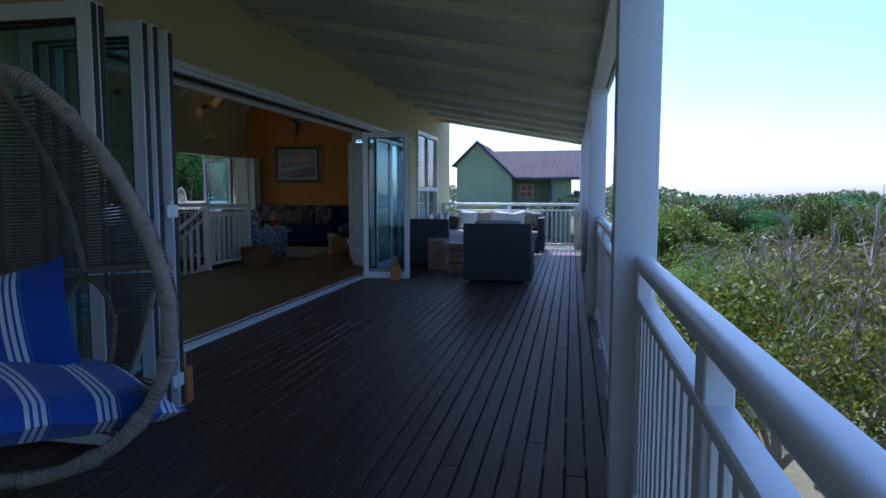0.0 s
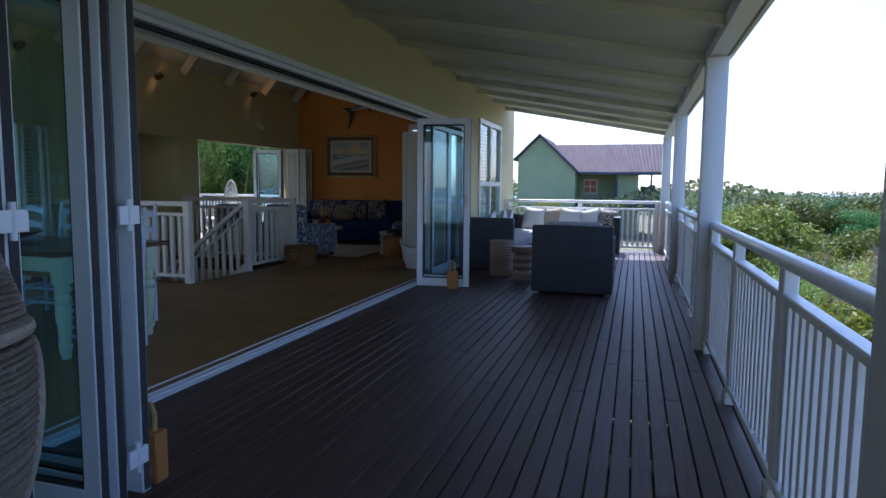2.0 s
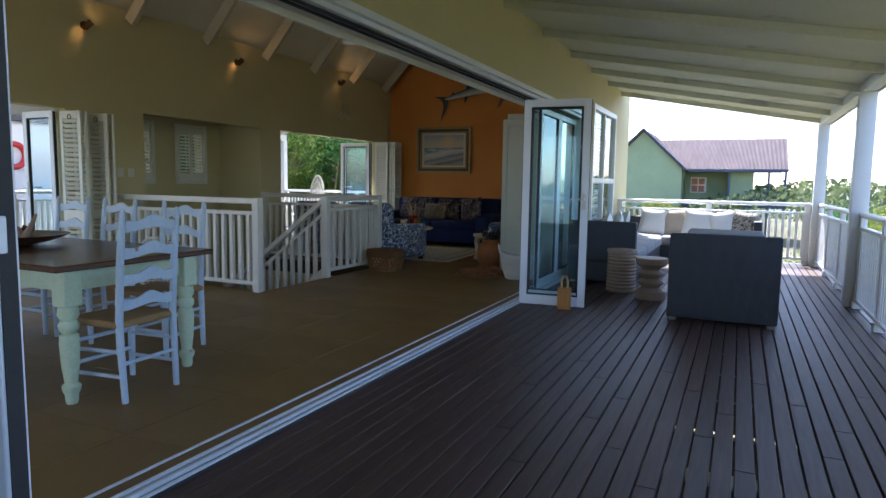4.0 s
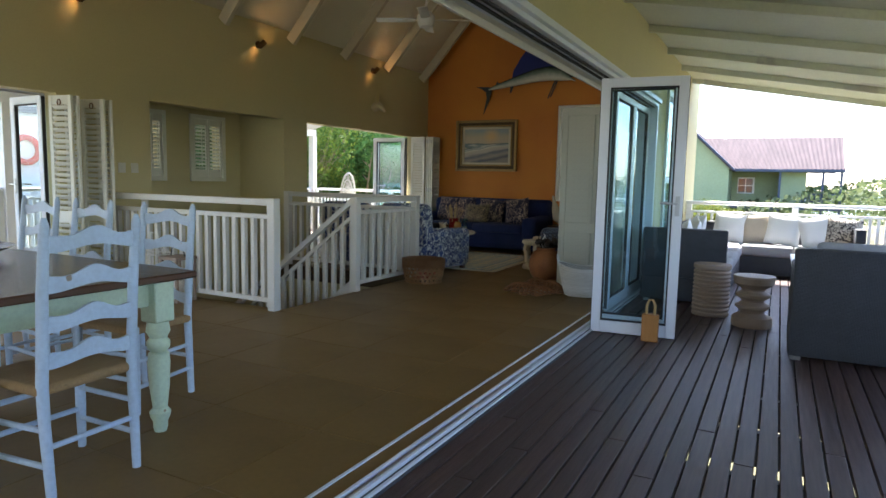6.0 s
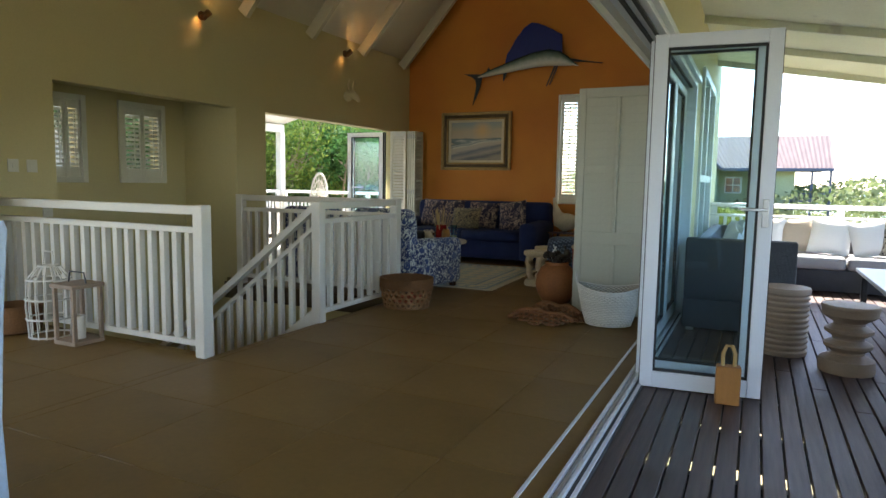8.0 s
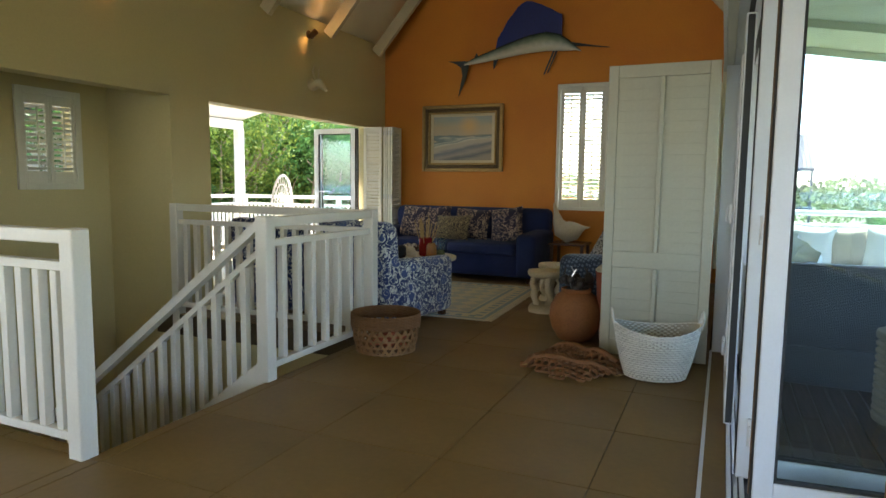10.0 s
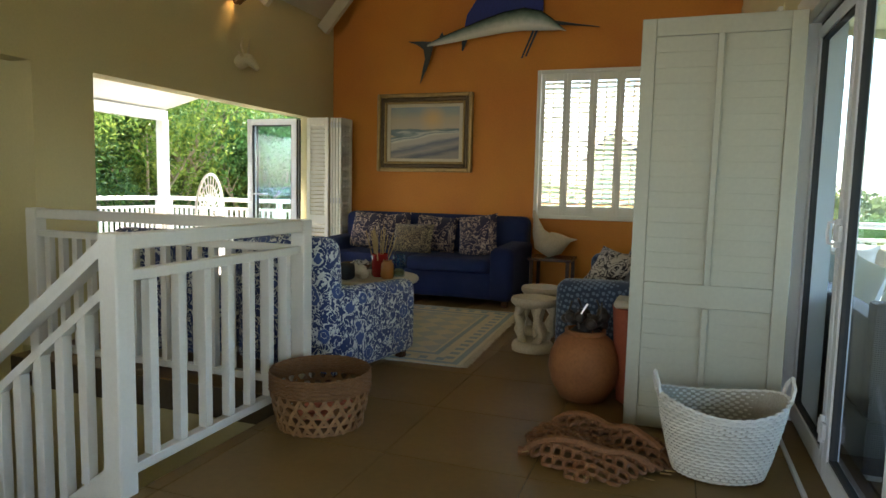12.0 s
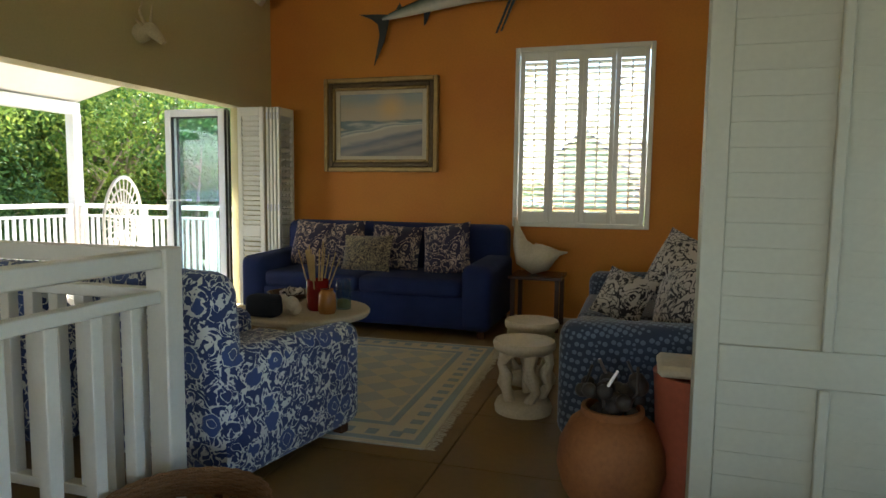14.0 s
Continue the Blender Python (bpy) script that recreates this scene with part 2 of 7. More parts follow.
# niche over the stair landing, with two shuttered windows
NX = -8.85
NW = [(8.30, 8.66), (9.16, 9.70)]
WZ0, WZ1 = 1.22, 2.06
bmn = [(NX - 0.2, NY0 - 0.2, -2.9, NX, NW[0][0], 2.3), (NX - 0.2, NW[0][0], -2.9, NX, NW[0][1], WZ0), (NX - 0.2, NW[0][0], WZ1, NX, NW[0][1], 2.3),
       (NX - 0.2, NW[0][1], -2.9, NX, NW[1][0], 2.3), (NX - 0.2, NW[1][0], -2.9, NX, NW[1][1], WZ0), (NX - 0.2, NW[1][0], WZ1, NX, NW[1][1], 2.3),
       (NX - 0.2, NW[1][1], -2.9, NX, NY1 + 0.2, 2.3), (NX, NY0 - 0.2, -2.9, BX - 0.2, NY0, 2.3), (NX, NY1, -2.9, BX - 0.2, NY1 + 0.2, 2.3)]
wall_boxes("wall_niche", bmn, M_WALL, "cream plastered walls of the stair niche")
wall_boxes("ceiling_niche", [(NX - 0.2, NY0 - 0.2, 2.3, BX - 0.2, NY1 + 0.2, 2.4)], M_CEIL)
# gable walls
WX0, WX1, WNZ0, WNZ1 = -5.16, -3.90, 0.94, 2.64


def gable(name, y0, y1, material, hole=None, label=""):
    bm = bmesh.new()
    x0, x1 = BX - 0.2, FX
    if hole:
        a, b, c, d = hole
        box(bm, x0, y0, 0, a, y1, EAVE), box(bm, b, y0, 0, x1 - 0.22, y1, EAVE), box(bm, a, y0, 0, b, y1, c), box(bm, a, y0, d, b, y1, EAVE)
    else:
        box(bm, x0, y0, 0, x1, y1, EAVE)
    top = [bm.verts.new((x, y, z)) for y in (y0, y1) for x, z in ((x0, EAVE), (x1, EAVE), (RIDGE_X, RIDGE_Z + 0.25))]
    for f in ((0, 1, 2), (5, 4, 3), (0, 3, 4, 1), (1, 4, 5, 2), (2, 5, 3, 0)):
        bm.faces.new([top[i] for i in f])
    return setting(name, bm, material, label)


gable("wall_gable_orange", OY, OY + 0.2, M_ORANGE, (WX0, WX1, WNZ0, WNZ1), "orange painted gable wall")
# unseen end wall, its opening assumed to hold the near fill lamp
gable("wall_gable_near", NEAR - 0.2, NEAR, M_WALL, (-7.2, -3.6, 0.2, 2.5), "cream plastered gable wall")
# vaulted ceiling: two slopes, boards between rafters
for nm, xa, za in (("ceiling_slope_back", BX - 0.2, EAVE - 0.02), ("ceiling_slope_front", FX + 0.02, EAVE - 0.02)):
    bm = bmesh.new()
    d = Vector((RIDGE_X - xa, 0, RIDGE_Z - za)).normalized()
    nrm = Vector((-d.z, 0, d.x)) if nm.endswith("back") else Vector((d.z, 0, -d.x))
    a = Vector((xa, 0, za))
    b = Vector((RIDGE_X, 0, RIDGE_Z))
    q = [a, b, b + nrm * 0.12, a + nrm * 0.12]
    v = [[bm.verts.new((p.x, y, p.z)) for p in q] for y in (NEAR - 0.2, OY + 0.2)]
    bm.faces.new(v[0]), bm.faces.new(v[1][::-1])
    for i in range(4):
        bm.faces.new((v[0][i], v[0][(i + 1) % 4], v[1][(i + 1) % 4], v[1][i]))
    setting(nm, bm, M_CEIL, "white boarded vaulted ceiling")
for i, y in enumerate([1.2 + 1.28 * k for k in range(11)]):
    t = thing("ceiling_rafter", "white painted timber rafter pair with a collar tie", "rafter", None, "rafters of the vaulted ceiling", "structure")
    for xa in (BX, FXI):
        bm = bmesh.new()
        d = Vector((RIDGE_X - xa, 0, RIDGE_Z - EAVE))
        vs = box(bm, 0, y - 0.035, -0.16, d.length, y + 0.035, 0.0, 0.004)
        bmesh.ops.rotate(bm, cent=(0, 0, 0), matrix=Matrix.Rotation(-math.atan2(d.z, d.x), 3, "Y"), verts=bm.verts[:])
        bmesh.ops.translate(bm, vec=(xa, 0, EAVE), verts=bm.verts[:])
        part("beam", bm, M_RAFTER, t)

# floors: slab below the tiles
bm = bmesh.new()
SX, SY0, SY1 = -5.58, 7.34, 9.82         # stairwell
for b in ((SX, NEAR, -0.2, FXI + 0.02, OY, -0.008), (BX, NEAR, -0.2, SX, SY0, -0.008), (BX, SY1, -0.2, SX, OY, -0.008)):
    box(bm, *b)
floor = setting("floor", bm, M_GROUT, "brown stone tiled floor")
wall_boxes("stairwell_walls", [(BX, SY0 - 0.15, -2.9, SX, SY0, -0.2), (BX, SY1, -2.9, SX, SY1 + 0.15, -0.2), (SX, SY0 - 0.15, -2.9, SX + 0.15, SY1 + 0.15, -0.2)], M_WALL)
wall_boxes("floor_lower", [(NX, SY0 - 0.15, -3.0, SX + 0.15, SY1 + 0.3, -2.88)], M_TILE)
wall_boxes("floor_landing", [(NX, NY0, -2.86, BX + 0.25, NY1, -2.7)], M_TILE)

# ---- verandah ----
wall_boxes("deck_frame", [(FX, DECK0, -0.28, FX + 0.05, DECK1, -0.035), (DX1 - 0.05, DECK0, -0.28, DX1, DECK1, -0.035)] +
           [(FX, y, -0.22, DX1, y + 0.05, -0.035) for y in [DECK0 + 0.6 * k for k in range(29)]], M_DARKMETAL, "dark timber deck joists")
# unseen wall added behind the walk to block sky light from that end
wall_boxes("wall_verandah_blocker", [(FX, DECK0 - 0.2, -0.3, 0.5, DECK0 - 0.004, 3.1)], M_WALL, "assumed cream wall out of view, holding sky light off the verandah")
SOF0, SOF1 = 2.92, 2.36                  # soffit heights at wall and at posts
bm = bmesh.new()
p = [(FX, SOF0), (0.50, SOF1 - 0.035), (0.50, SOF1 + 0.085), (FX, SOF0 + 0.12)]
v = [[bm.verts.new((x, y, z)) for x, z in p] for y in (DECK0, DECK1)]
bm.faces.new(v[0]), bm.faces.new(v[1][::-1])
for i in range(4):
    bm.faces.new((v[0][i], v[0][(i + 1) % 4], v[1][(i + 1) % 4], v[1][i]))
setting("ceiling_verandah", bm, M_SOFFIT, "white boarded sloping verandah ceiling")
SLOPE = math.atan2(SOF1 - SOF0, 0.31 - FX)
for k in range(14):
    y = -2.6 + 1.245 * k
    bm = bmesh.new()
    L = math.hypot(0.40 - FX, SOF1 - SOF0)
    box(bm, 0, y - 0.025, -0.075, L, y + 0.025, 0.0, 0.003)
    bmesh.ops.rotate(bm, cent=(0, 0, 0), matrix=Matrix.Rotation(-SLOPE, 3, "Y"), verts=bm.verts[:])
    bmesh.ops.translate(bm, vec=(FX, 0, SOF0), verts=bm.verts[:])
    tagged(part("verandah_rafter", bm, M_SOFFIT, None), "white painted verandah rafter", "rafter", "verandah rafters", "structure")
wall_boxes("verandah_beam", [(0.33, DECK0, SOF1 - 0.10, 0.45, DECK1, SOF1 - 0.004), (0.47, DECK0, SOF1 - 0.10, 0.498, DECK1, SOF1 + 0.08)], M_WHITE, "white painted eaves beam")
COLS = [-2.1, 1.86, 5.80, 9.72, 13.60]
for y in COLS:
    t = thing("verandah_post", "white painted square timber verandah post", "post", pose(0.39, y, 0), "verandah posts", "structure")
    bm = bmesh.new()
    box(bm, -0.08, -0.08, 0, 0.08, 0.08, SOF1 - 0.1, 0.008, 2)
    part("shaft", bm, M_WHITE, t)

RZ = 1.015


def rail_bay(p, q, posts):
    """A bay of balustrade between two points on the deck: flat handrail, mid rail, bottom rail, balusters, short posts with feet."""
    p, q = Vector((*p, 0)), Vector((*q, 0))
    L = (q - p).length
    m = Matrix.Translation(p) @ Matrix.Rotation(math.atan2(q.y - p.y, q.x - p.x), 4, "Z")
    t = thing("deck_balustrade", "white painted timber balustrade with upright slats", "balustrade", m, "verandah balustrades", "structure")
    bm = bmesh.new()
    box(bm, 0, -0.034, RZ - 0.058, L, 0.034, RZ, 0.022, 3)
    part("handrail", bm, M_WHITE, t)
    box_part("mid_rail", (0, -0.031, RZ - 0.185, L, 0.031, RZ - 0.15), M_WHITE, t, 0.006)
    box_part("bottom_rail", (0, -0.03, 0.075, L, 0.03, 0.115), M_WHITE, t, 0.005)
    bm = bmesh.new()
    box(bm, -0.02, -0.014, 0, 0.02, 0.014, RZ - 0.305, 0.002)
    me = mesh_of("baluster", bm, M_WHITE)
    n = int(L / 0.098)
    for i in range(1, n):
        piece("baluster", me, t, pose(L * i / n, 0, 0.115))
    bm = bmesh.new()
    box(bm, -0.042, -0.028, 0.115, 0.042, 0.028, RZ - 0.05, 0.004)
    box(bm, -0.05, -0.045, 0, 0.05, 0.045, 0.075, 0.004)
    me = mesh_of("stub_post", bm, M_WHITE)
    for i in range(1, posts + 1):
        piece("stub_post", me, t, pose(L * i / (posts + 1), 0, 0))
    for x in (0.05, L - 0.05):
        piece("stub_post", me, t, pose(x, 0, 0))


for a, b in zip(COLS, COLS[1:]):
    rail_bay((0.42, a + 0.08), (0.42, b - 0.08), 2)
rail_bay((FX, DECK1 - 0.17), (0.31, DECK1 - 0.17), 1)

# ---- glazed folding doors ----


def glazed_panel(w, h, m, group="folding door panels", label="white aluminium folding glass door panel standing open", handle=False, stile=0.075):
    t = thing("folding_door_panel", label, "glass door", m, group, "structure")
    s, d = stile, 0.024
    for nm, dims in (("stile", (0, -d, 0, s, d, h)), ("stile", (w - s, -d, 0, w, d, h)), ("bottom_rail", (s, -d, 0, w - s, d, 0.10)), ("top_rail", (s, -d, h - s, w - s, d, h))):
        box_part(nm, dims, M_ALU, t, 0.003)
    bm = bmesh.new()
    for a in ((s, -0.015, 0.10, s + 0.012, 0.015, h - s), (w - s - 0.012, -0.015, 0.10, w - s, 0.015, h - s), (s, -0.015, 0.10, w - s, 0.015, 0.112), (s, -0.015, h - s - 0.012, w - s, 0.015, h - s)):
        box(bm, *a)
    part("glazing_seal", bm, M_SEAL, t)
    bm = bmesh.new()
    bm.faces.new([bm.verts.new(c) for c in ((s, 0, 0.10), (w - s, 0, 0.10), (w - s, 0, h - s), (s, 0, h - s))])
    g = part("pane", bm, M_GLASS, t)
    g.visible_shadow = False
    bm = bmesh.new()
    box(bm, -0.004, -0.016, 0.01, -0.0005, 0.016, h - 0.01), box(bm, w + 0.0005, -0.016, 0.01, w + 0.004, 0.016, h - 0.01)
    part("edge_seal", bm, M_SEAL, t)
    if handle:
        for sgn in (-1, 1):
            bm = bmesh.new()
            box(bm, w - 0.055, sgn * d, 1.0, w - 0.02, sgn * (d + 0.008), 1.16, 0.003)
            tube(bm, [(w - 0.038, sgn * d, 1.1), (w - 0.038, sgn * (d + 0.05), 1.1), (w - 0.17, sgn * (d + 0.055), 1.1)], 0.009, 8)
            part("door_handle", bm, M_STEEL, t, "steel lever handle")
    return t


def hinge(panel, x, y, z, rz):
    """A folding door hinge, fixed to its panel."""
    bm = bmesh.new()
    tube(bm, [(0, 0, -0.06), (0, 0, 0.06)], 0.012, 10)
    m = panel.matrix_basis.inverted() @ pose(x, y, z, 0, 0, rz)
    k = part("hinge", bm, M_ALU, panel, "white hinge knuckle", True, m)
    for s in (-1, 1):
        box_part("hinge_leaf", (0.004 * s, -0.008, -0.035, 0.05 * s, 0.008, 0.035), M_ALU, k, 0.002)


PH = 2.10
# stack beside the near jamb, standing out over the deck
near = [glazed_panel(0.74, PH, pose(FX + 0.03, y, 0.03, 0, 0, a)) for y, a in ((2.46, 0), (2.36, -2), (2.25, 0), (1.98, -3), (1.88, 1))]
hinge(near[0], FX + 0.785, 2.40, 1.15, 90), hinge(near[0], FX + 0.785, 2.40, 0.2, 90), hinge(near[3], FX + 0.785, 1.93, 1.15, 90)
# stack at the far side, one pair, folded over the deck with weather strips between
near_leaf = glazed_panel(0.675, PH, pose(FX - 0.02, 8.09, 0.008, 0, 0, 6.0), handle=True)
far = glazed_panel(0.675, PH, pose(FX - 0.075, 8.31, 0.02, 0, 0, 3.0))
hinge(far, FX - 0.03, 8.22, 1.1, 90), hinge(far, FX - 0.03, 8.22, 0.25, 90)
for dy in (0.028, 0.040):
    box_part("weather_strip", (-0.006, dy, 0.02, 0.03, dy + 0.007, PH - 0.02), M_BROWN_SEAL, near_leaf, 0.002, "brown brush strip")
# closed leaves in the wall beside the opening
END = 10.60
for y, w in ((8.92, 0.84), (9.78, 0.80)):
    last = glazed_panel(w, PH, pose(FX - 0.10, y, 0.03, 0, 0, 90), "fixed glass panels", "white aluminium glass panel standing closed", stile=0.06)
hinge(last, FX - 0.135, 9.77, 1.1, 90), hinge(last, FX - 0.135, 9.77, 0.25, 90)
t = thing("door_pull", "small white pull handle on the closed glass panel", "handle", pose(FX - 0.125, 9.81, 1.1))
bm = bmesh.new()
tube(bm, [(0, 0, -0.05), (-0.035, 0.01, -0.045), (-0.04, 0.01, 0.0), (-0.035, 0.01, 0.045), (0, 0, 0.05)], 0.007, 8)
part("bow", bm, M_ALU, t)
# sill and head tracks
bm = bmesh.new()
box(bm, FXI - 0.01, OPEN0, -0.02, FX - 0.11, END, 0.008, 0.002)
part_sill = tagged(part("door_sill", bm, M_TILE, None), "brown stone door sill with aluminium running tracks", "", "", "structure")
for x, h, mt in ((FX - 0.10, 0.028, M_ALU), (FX - 0.075, 0.022, M_RAW_ALU), (FX - 0.05, 0.028, M_ALU), (FX - 0.012, 0.02, M_ALU), (FXI - 0.004, 0.014, M_ALU)):
    box_part("track_rib", (x - 0.009, OPEN0, -0.02, x + 0.009, END, h), mt, part_sill, 0.002)
box_part("track_bed", (FX - 0.11, OPEN0, -0.02, FX + 0.006, END, 0.010), M_DARKMETAL, part_sill, 0.001)
bm = bmesh.new()
box(bm, FX - 0.16, OPEN0, HEAD, FX + 0.012, END, HEAD + 0.08, 0.003)
head = tagged(part("door_head", bm, M_ALU, None), "white aluminium head track of the folding doors", "", "", "structure")
for x in (FX - 0.10, FX - 0.04):
    box_part("track_slot", (x - 0.012, OPEN0, HEAD - 0.012, x + 0.012, END, HEAD - 0.001), M_SEAL, head, 0.001)
box_part("drip_rail", (FX + 0.012, OPEN0, HEAD + 0.03, FX + 0.05, END, HEAD + 0.075), M_ALU, head, 0.003)
box_part("inner_trim", (FXI - 0.02, OPEN0, HEAD - 0.04, FXI - 0.001, END, HEAD + 0.10), M_WHITE_IN, head, 0.003)
box_part("soffit_board", (FXI, OPEN0, HEAD + 0.0, FX - 0.162, END, HEAD + 0.078), M_WHITE_IN, head, 0.002)
box_part("jamb", (FXI, OPEN0 - 0.002, 0, FX + 0.012, OPEN0 + 0.06, HEAD), M_ALU, head, 0.003)
box_part("jamb", (FXI, END - 0.02, 0, FX + 0.012, END + 0.04, HEAD + 0.08), M_ALU, head, 0.003)

# casement near the end of the verandah
t = thing("window_casement", "white timber casement window with a transom", "window", None, "", "structure")
for nm, d in (("window_frame", (FX - 0.06, 11.25, 0.55, FX + 0.03, 11.33, 2.45)), ("window_frame", (FX - 0.06, 13.02, 0.55, FX + 0.03, 13.1, 2.45)), ("window_frame", (FX - 0.06, 11.33, 2.37, FX + 0.03, 13.02, 2.45)),
              ("window_frame", (FX - 0.06, 11.33, 0.55, FX + 0.03, 13.02, 0.63)), ("transom", (FX - 0.05, 11.33, 1.28, FX + 0.02, 13.02, 1.36)), ("mullion", (FX - 0.05, 12.14, 0.63, FX + 0.02, 12.22, 2.37))):
    box_part(nm, d, M_WHITE, t)
for y0, y1 in ((11.33, 12.14), (12.22, 13.02)):
    for z0, z1 in ((0.63, 1.28), (1.36, 2.37)):
        bm = bmesh.new()
        bm.faces.new([bm.verts.new(c) for c in ((FX - 0.017, y0, z0), (FX - 0.017, y1, z0), (FX - 0.017, y1, z1), (FX - 0.017, y0, z1))])
        part("pane", bm, M_GLASS, t).visible_shadow = False


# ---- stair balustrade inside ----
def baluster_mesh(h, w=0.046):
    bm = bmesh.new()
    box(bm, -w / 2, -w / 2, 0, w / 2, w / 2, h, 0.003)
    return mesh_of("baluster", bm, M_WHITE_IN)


def inner_rail(p, q, first, last, pitch=0.125):
    """A level run of stair balustrade: handrail, second rail, bottom rail, square balusters and newels."""
    p, q = Vector((*p, 0)), Vector((*q, 0))
    L = (q - p).length
    t = thing("stair_balustrade", "white painted timber stair balustrade with square balusters", "balustrade", Matrix.Translation(p) @ Matrix.Rotation(math.atan2(q.y - p.y, q.x - p.x), 4, "Z"), "balustrades round the stairwell", "structure")
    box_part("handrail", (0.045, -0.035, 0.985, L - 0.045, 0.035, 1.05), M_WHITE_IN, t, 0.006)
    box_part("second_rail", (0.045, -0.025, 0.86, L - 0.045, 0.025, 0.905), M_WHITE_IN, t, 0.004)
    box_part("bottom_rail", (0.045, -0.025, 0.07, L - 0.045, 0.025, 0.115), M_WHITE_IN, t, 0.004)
    n = max(2, round(L / pitch))
    me = baluster_mesh(0.745)
    for i in range(1, n):
        piece("baluster", me, t, pose(L * i / n, 0, 0.115))
    for x, on in ((0, first), (L, last)):
        if on:
            box_part("newel", (x - 0.045, -0.045, -0.25, x + 0.045, 0.045, 1.055), M_WHITE_IN, t, 0.006)


inner_rail((-7.95, 7.27), (-5.61, 7.27), False, True)
inner_rail((-5.60, 8.55), (-5.60, 9.86), True, True, 0.164)
inner_rail((-5.60, 9.86), (-7.72, 9.86), False, True)
# raking rail beside the flight
t = thing("stair_rail", "white painted raking stair handrail with balusters", "balustrade", pose(-5.645, 8.55, 0), "", "structure")
RUN, DROP = 2.6, 2.0
for nm, z0, dz, r in (("handrail", 0.96, 0.07, 0.035), ("second_rail", 0.80, 0.045, 0.025), ("string", -0.04, 0.16, 0.02)):
    bm = bmesh.new()
    v = [[bm.verts.new((x, s * r, z)) for x, z in ((0, z0), (-RUN, z0 - DROP), (-RUN, z0 + dz - DROP), (0, z0 + dz))] for s in (-1, 1)]
    bm.faces.new(v[0]), bm.faces.new(v[1][::-1])
    for i in range(4):
        bm.faces.new((v[0][i], v[0][(i + 1) % 4], v[1][(i + 1) % 4], v[1][i]))
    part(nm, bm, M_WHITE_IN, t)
me = baluster_mesh(0.70)
for i in range(1, 21):
    x = RUN * i / 21
    piece("baluster", me, t, pose(-x, 0, 0.115 - DROP * x / RUN))
st = thing("staircase", "tiled stair flight going down to a landing", "stairs", None, "", "structure")
for i in range(10):
    box_part("step", (SX - 0.25 * (i + 1), SY0 + 0.02, -0.18 * (i + 1) - 0.18, SX - 0.25 * i, 8.52, -0.18 * (i + 1)), M_TILE, st, 0.004)

# ---- louvred shutters ----
M_SHUT = mat("cream_white_shutter_paint", (0.80, 0.78, 0.66), 0.45, var=0.03, scale=4, fine=60, bump=0.03)


# darker, duller cream than M_SHUT, for the tall panels
M_SHUT_DULL = mat("dull_cream_shutter_paint", (0.50, 0.49, 0.385), 0.5, var=0.035, scale=3, fine=50, bump=0.05, wear=((0.48, 0.46, 0.36), 5, 0.68))


def slat_mesh(w, deep, tilt, soft_=0.0035, paint=None):
    bm = bmesh.new()
    box(bm, -w / 2, -deep / 2, -0.004, w / 2, deep / 2, 0.004, soft_)
    bmesh.ops.rotate(bm, cent=(0, 0, 0), matrix=Matrix.Rotation(radians(tilt), 3, "X"), verts=bm.verts[:])
    return mesh_of("slat", bm, paint or M_SHUT)


def shutter(w, h, m, tilt=8, pitch=0.062, mid=None, rod=True, group="window shutters", label="white painted louvred timber shutter panel", stile=0.045, nm="louvre_shutter", deep=0.058, centre=False, paint=None):
    paint = paint or M_SHUT
    t = thing(nm, label, "shutter", m, group)
    d = 0.014
    for n_, dims in (("stile", (0, -d, 0, stile, d, h)), ("stile", (w - stile, -d, 0, w, d, h)), ("top_rail", (stile, -d, h - 0.09, w - stile, d, h)), ("bottom_rail", (stile, -d, 0, w - stile, d, 0.11))):
        box_part(n_, dims, paint, t, 0.003)
    zones = [(0.11, h - 0.09)]
    if mid:
        box_part("middle_rail", (stile, -d, mid - 0.06, w - stile, d, mid + 0.06), paint, t, 0.003)
        zones = [(0.11, mid - 0.06), (mid + 0.06, h - 0.09)]
    me = slat_mesh(w - 2 * stile - 0.002, deep, tilt, 0.0035, paint)
    for a, b in zones:
        n = int((b - a) / pitch)
        if tilt > 80:
            me = slat_mesh(w - 2 * stile - 0.002, (b - a) / n, tilt, 0.0012, paint)
        for i in range(n):
            piece("slat", me, t, pose(w / 2, 0, a + (i + 0.5) * (b - a) / n))
        if rod:
            box_part("tilt_rod", (w / 2 - 0.006, -0.042, a + 0.03, w / 2 + 0.006, -0.03, b - 0.03), paint, t, 0.002)
        if centre:
            box_part("centre_bar", (w / 2 - 0.016, -0.03, a, w / 2 + 0.016, -0.012, b), paint, t, 0.004)
    return t


# window in the orange wall
t = thing("window_gable", "white timber window frame in the orange wall", "window", None, "", "structure")
for dims in ((WX0 - 0.03, OY - 0.035, WNZ0 - 0.03, WX0 + 0.015, OY + 0.05, WNZ1 + 0.03), (WX1 - 0.015, OY - 0.035, WNZ0 - 0.03, WX1 + 0.03, OY + 0.05, WNZ1 + 0.03),
             (WX0 + 0.015, OY - 0.035, WNZ1 - 0.015, WX1 - 0.015, OY + 0.05, WNZ1 + 0.03), (WX0 + 0.015, OY - 0.035, WNZ0 - 0.03, WX1 - 0.015, OY + 0.05, WNZ0 + 0.015)):
    box_part("window_frame", dims, M_SHUT, t, 0.005)
bm = bmesh.new()
bm.faces.new([bm.verts.new(c) for c in ((WX0, OY + 0.13, WNZ0), (WX1, OY + 0.13, WNZ0), (WX1, OY + 0.13, WNZ1), (WX0, OY + 0.13, WNZ1))])
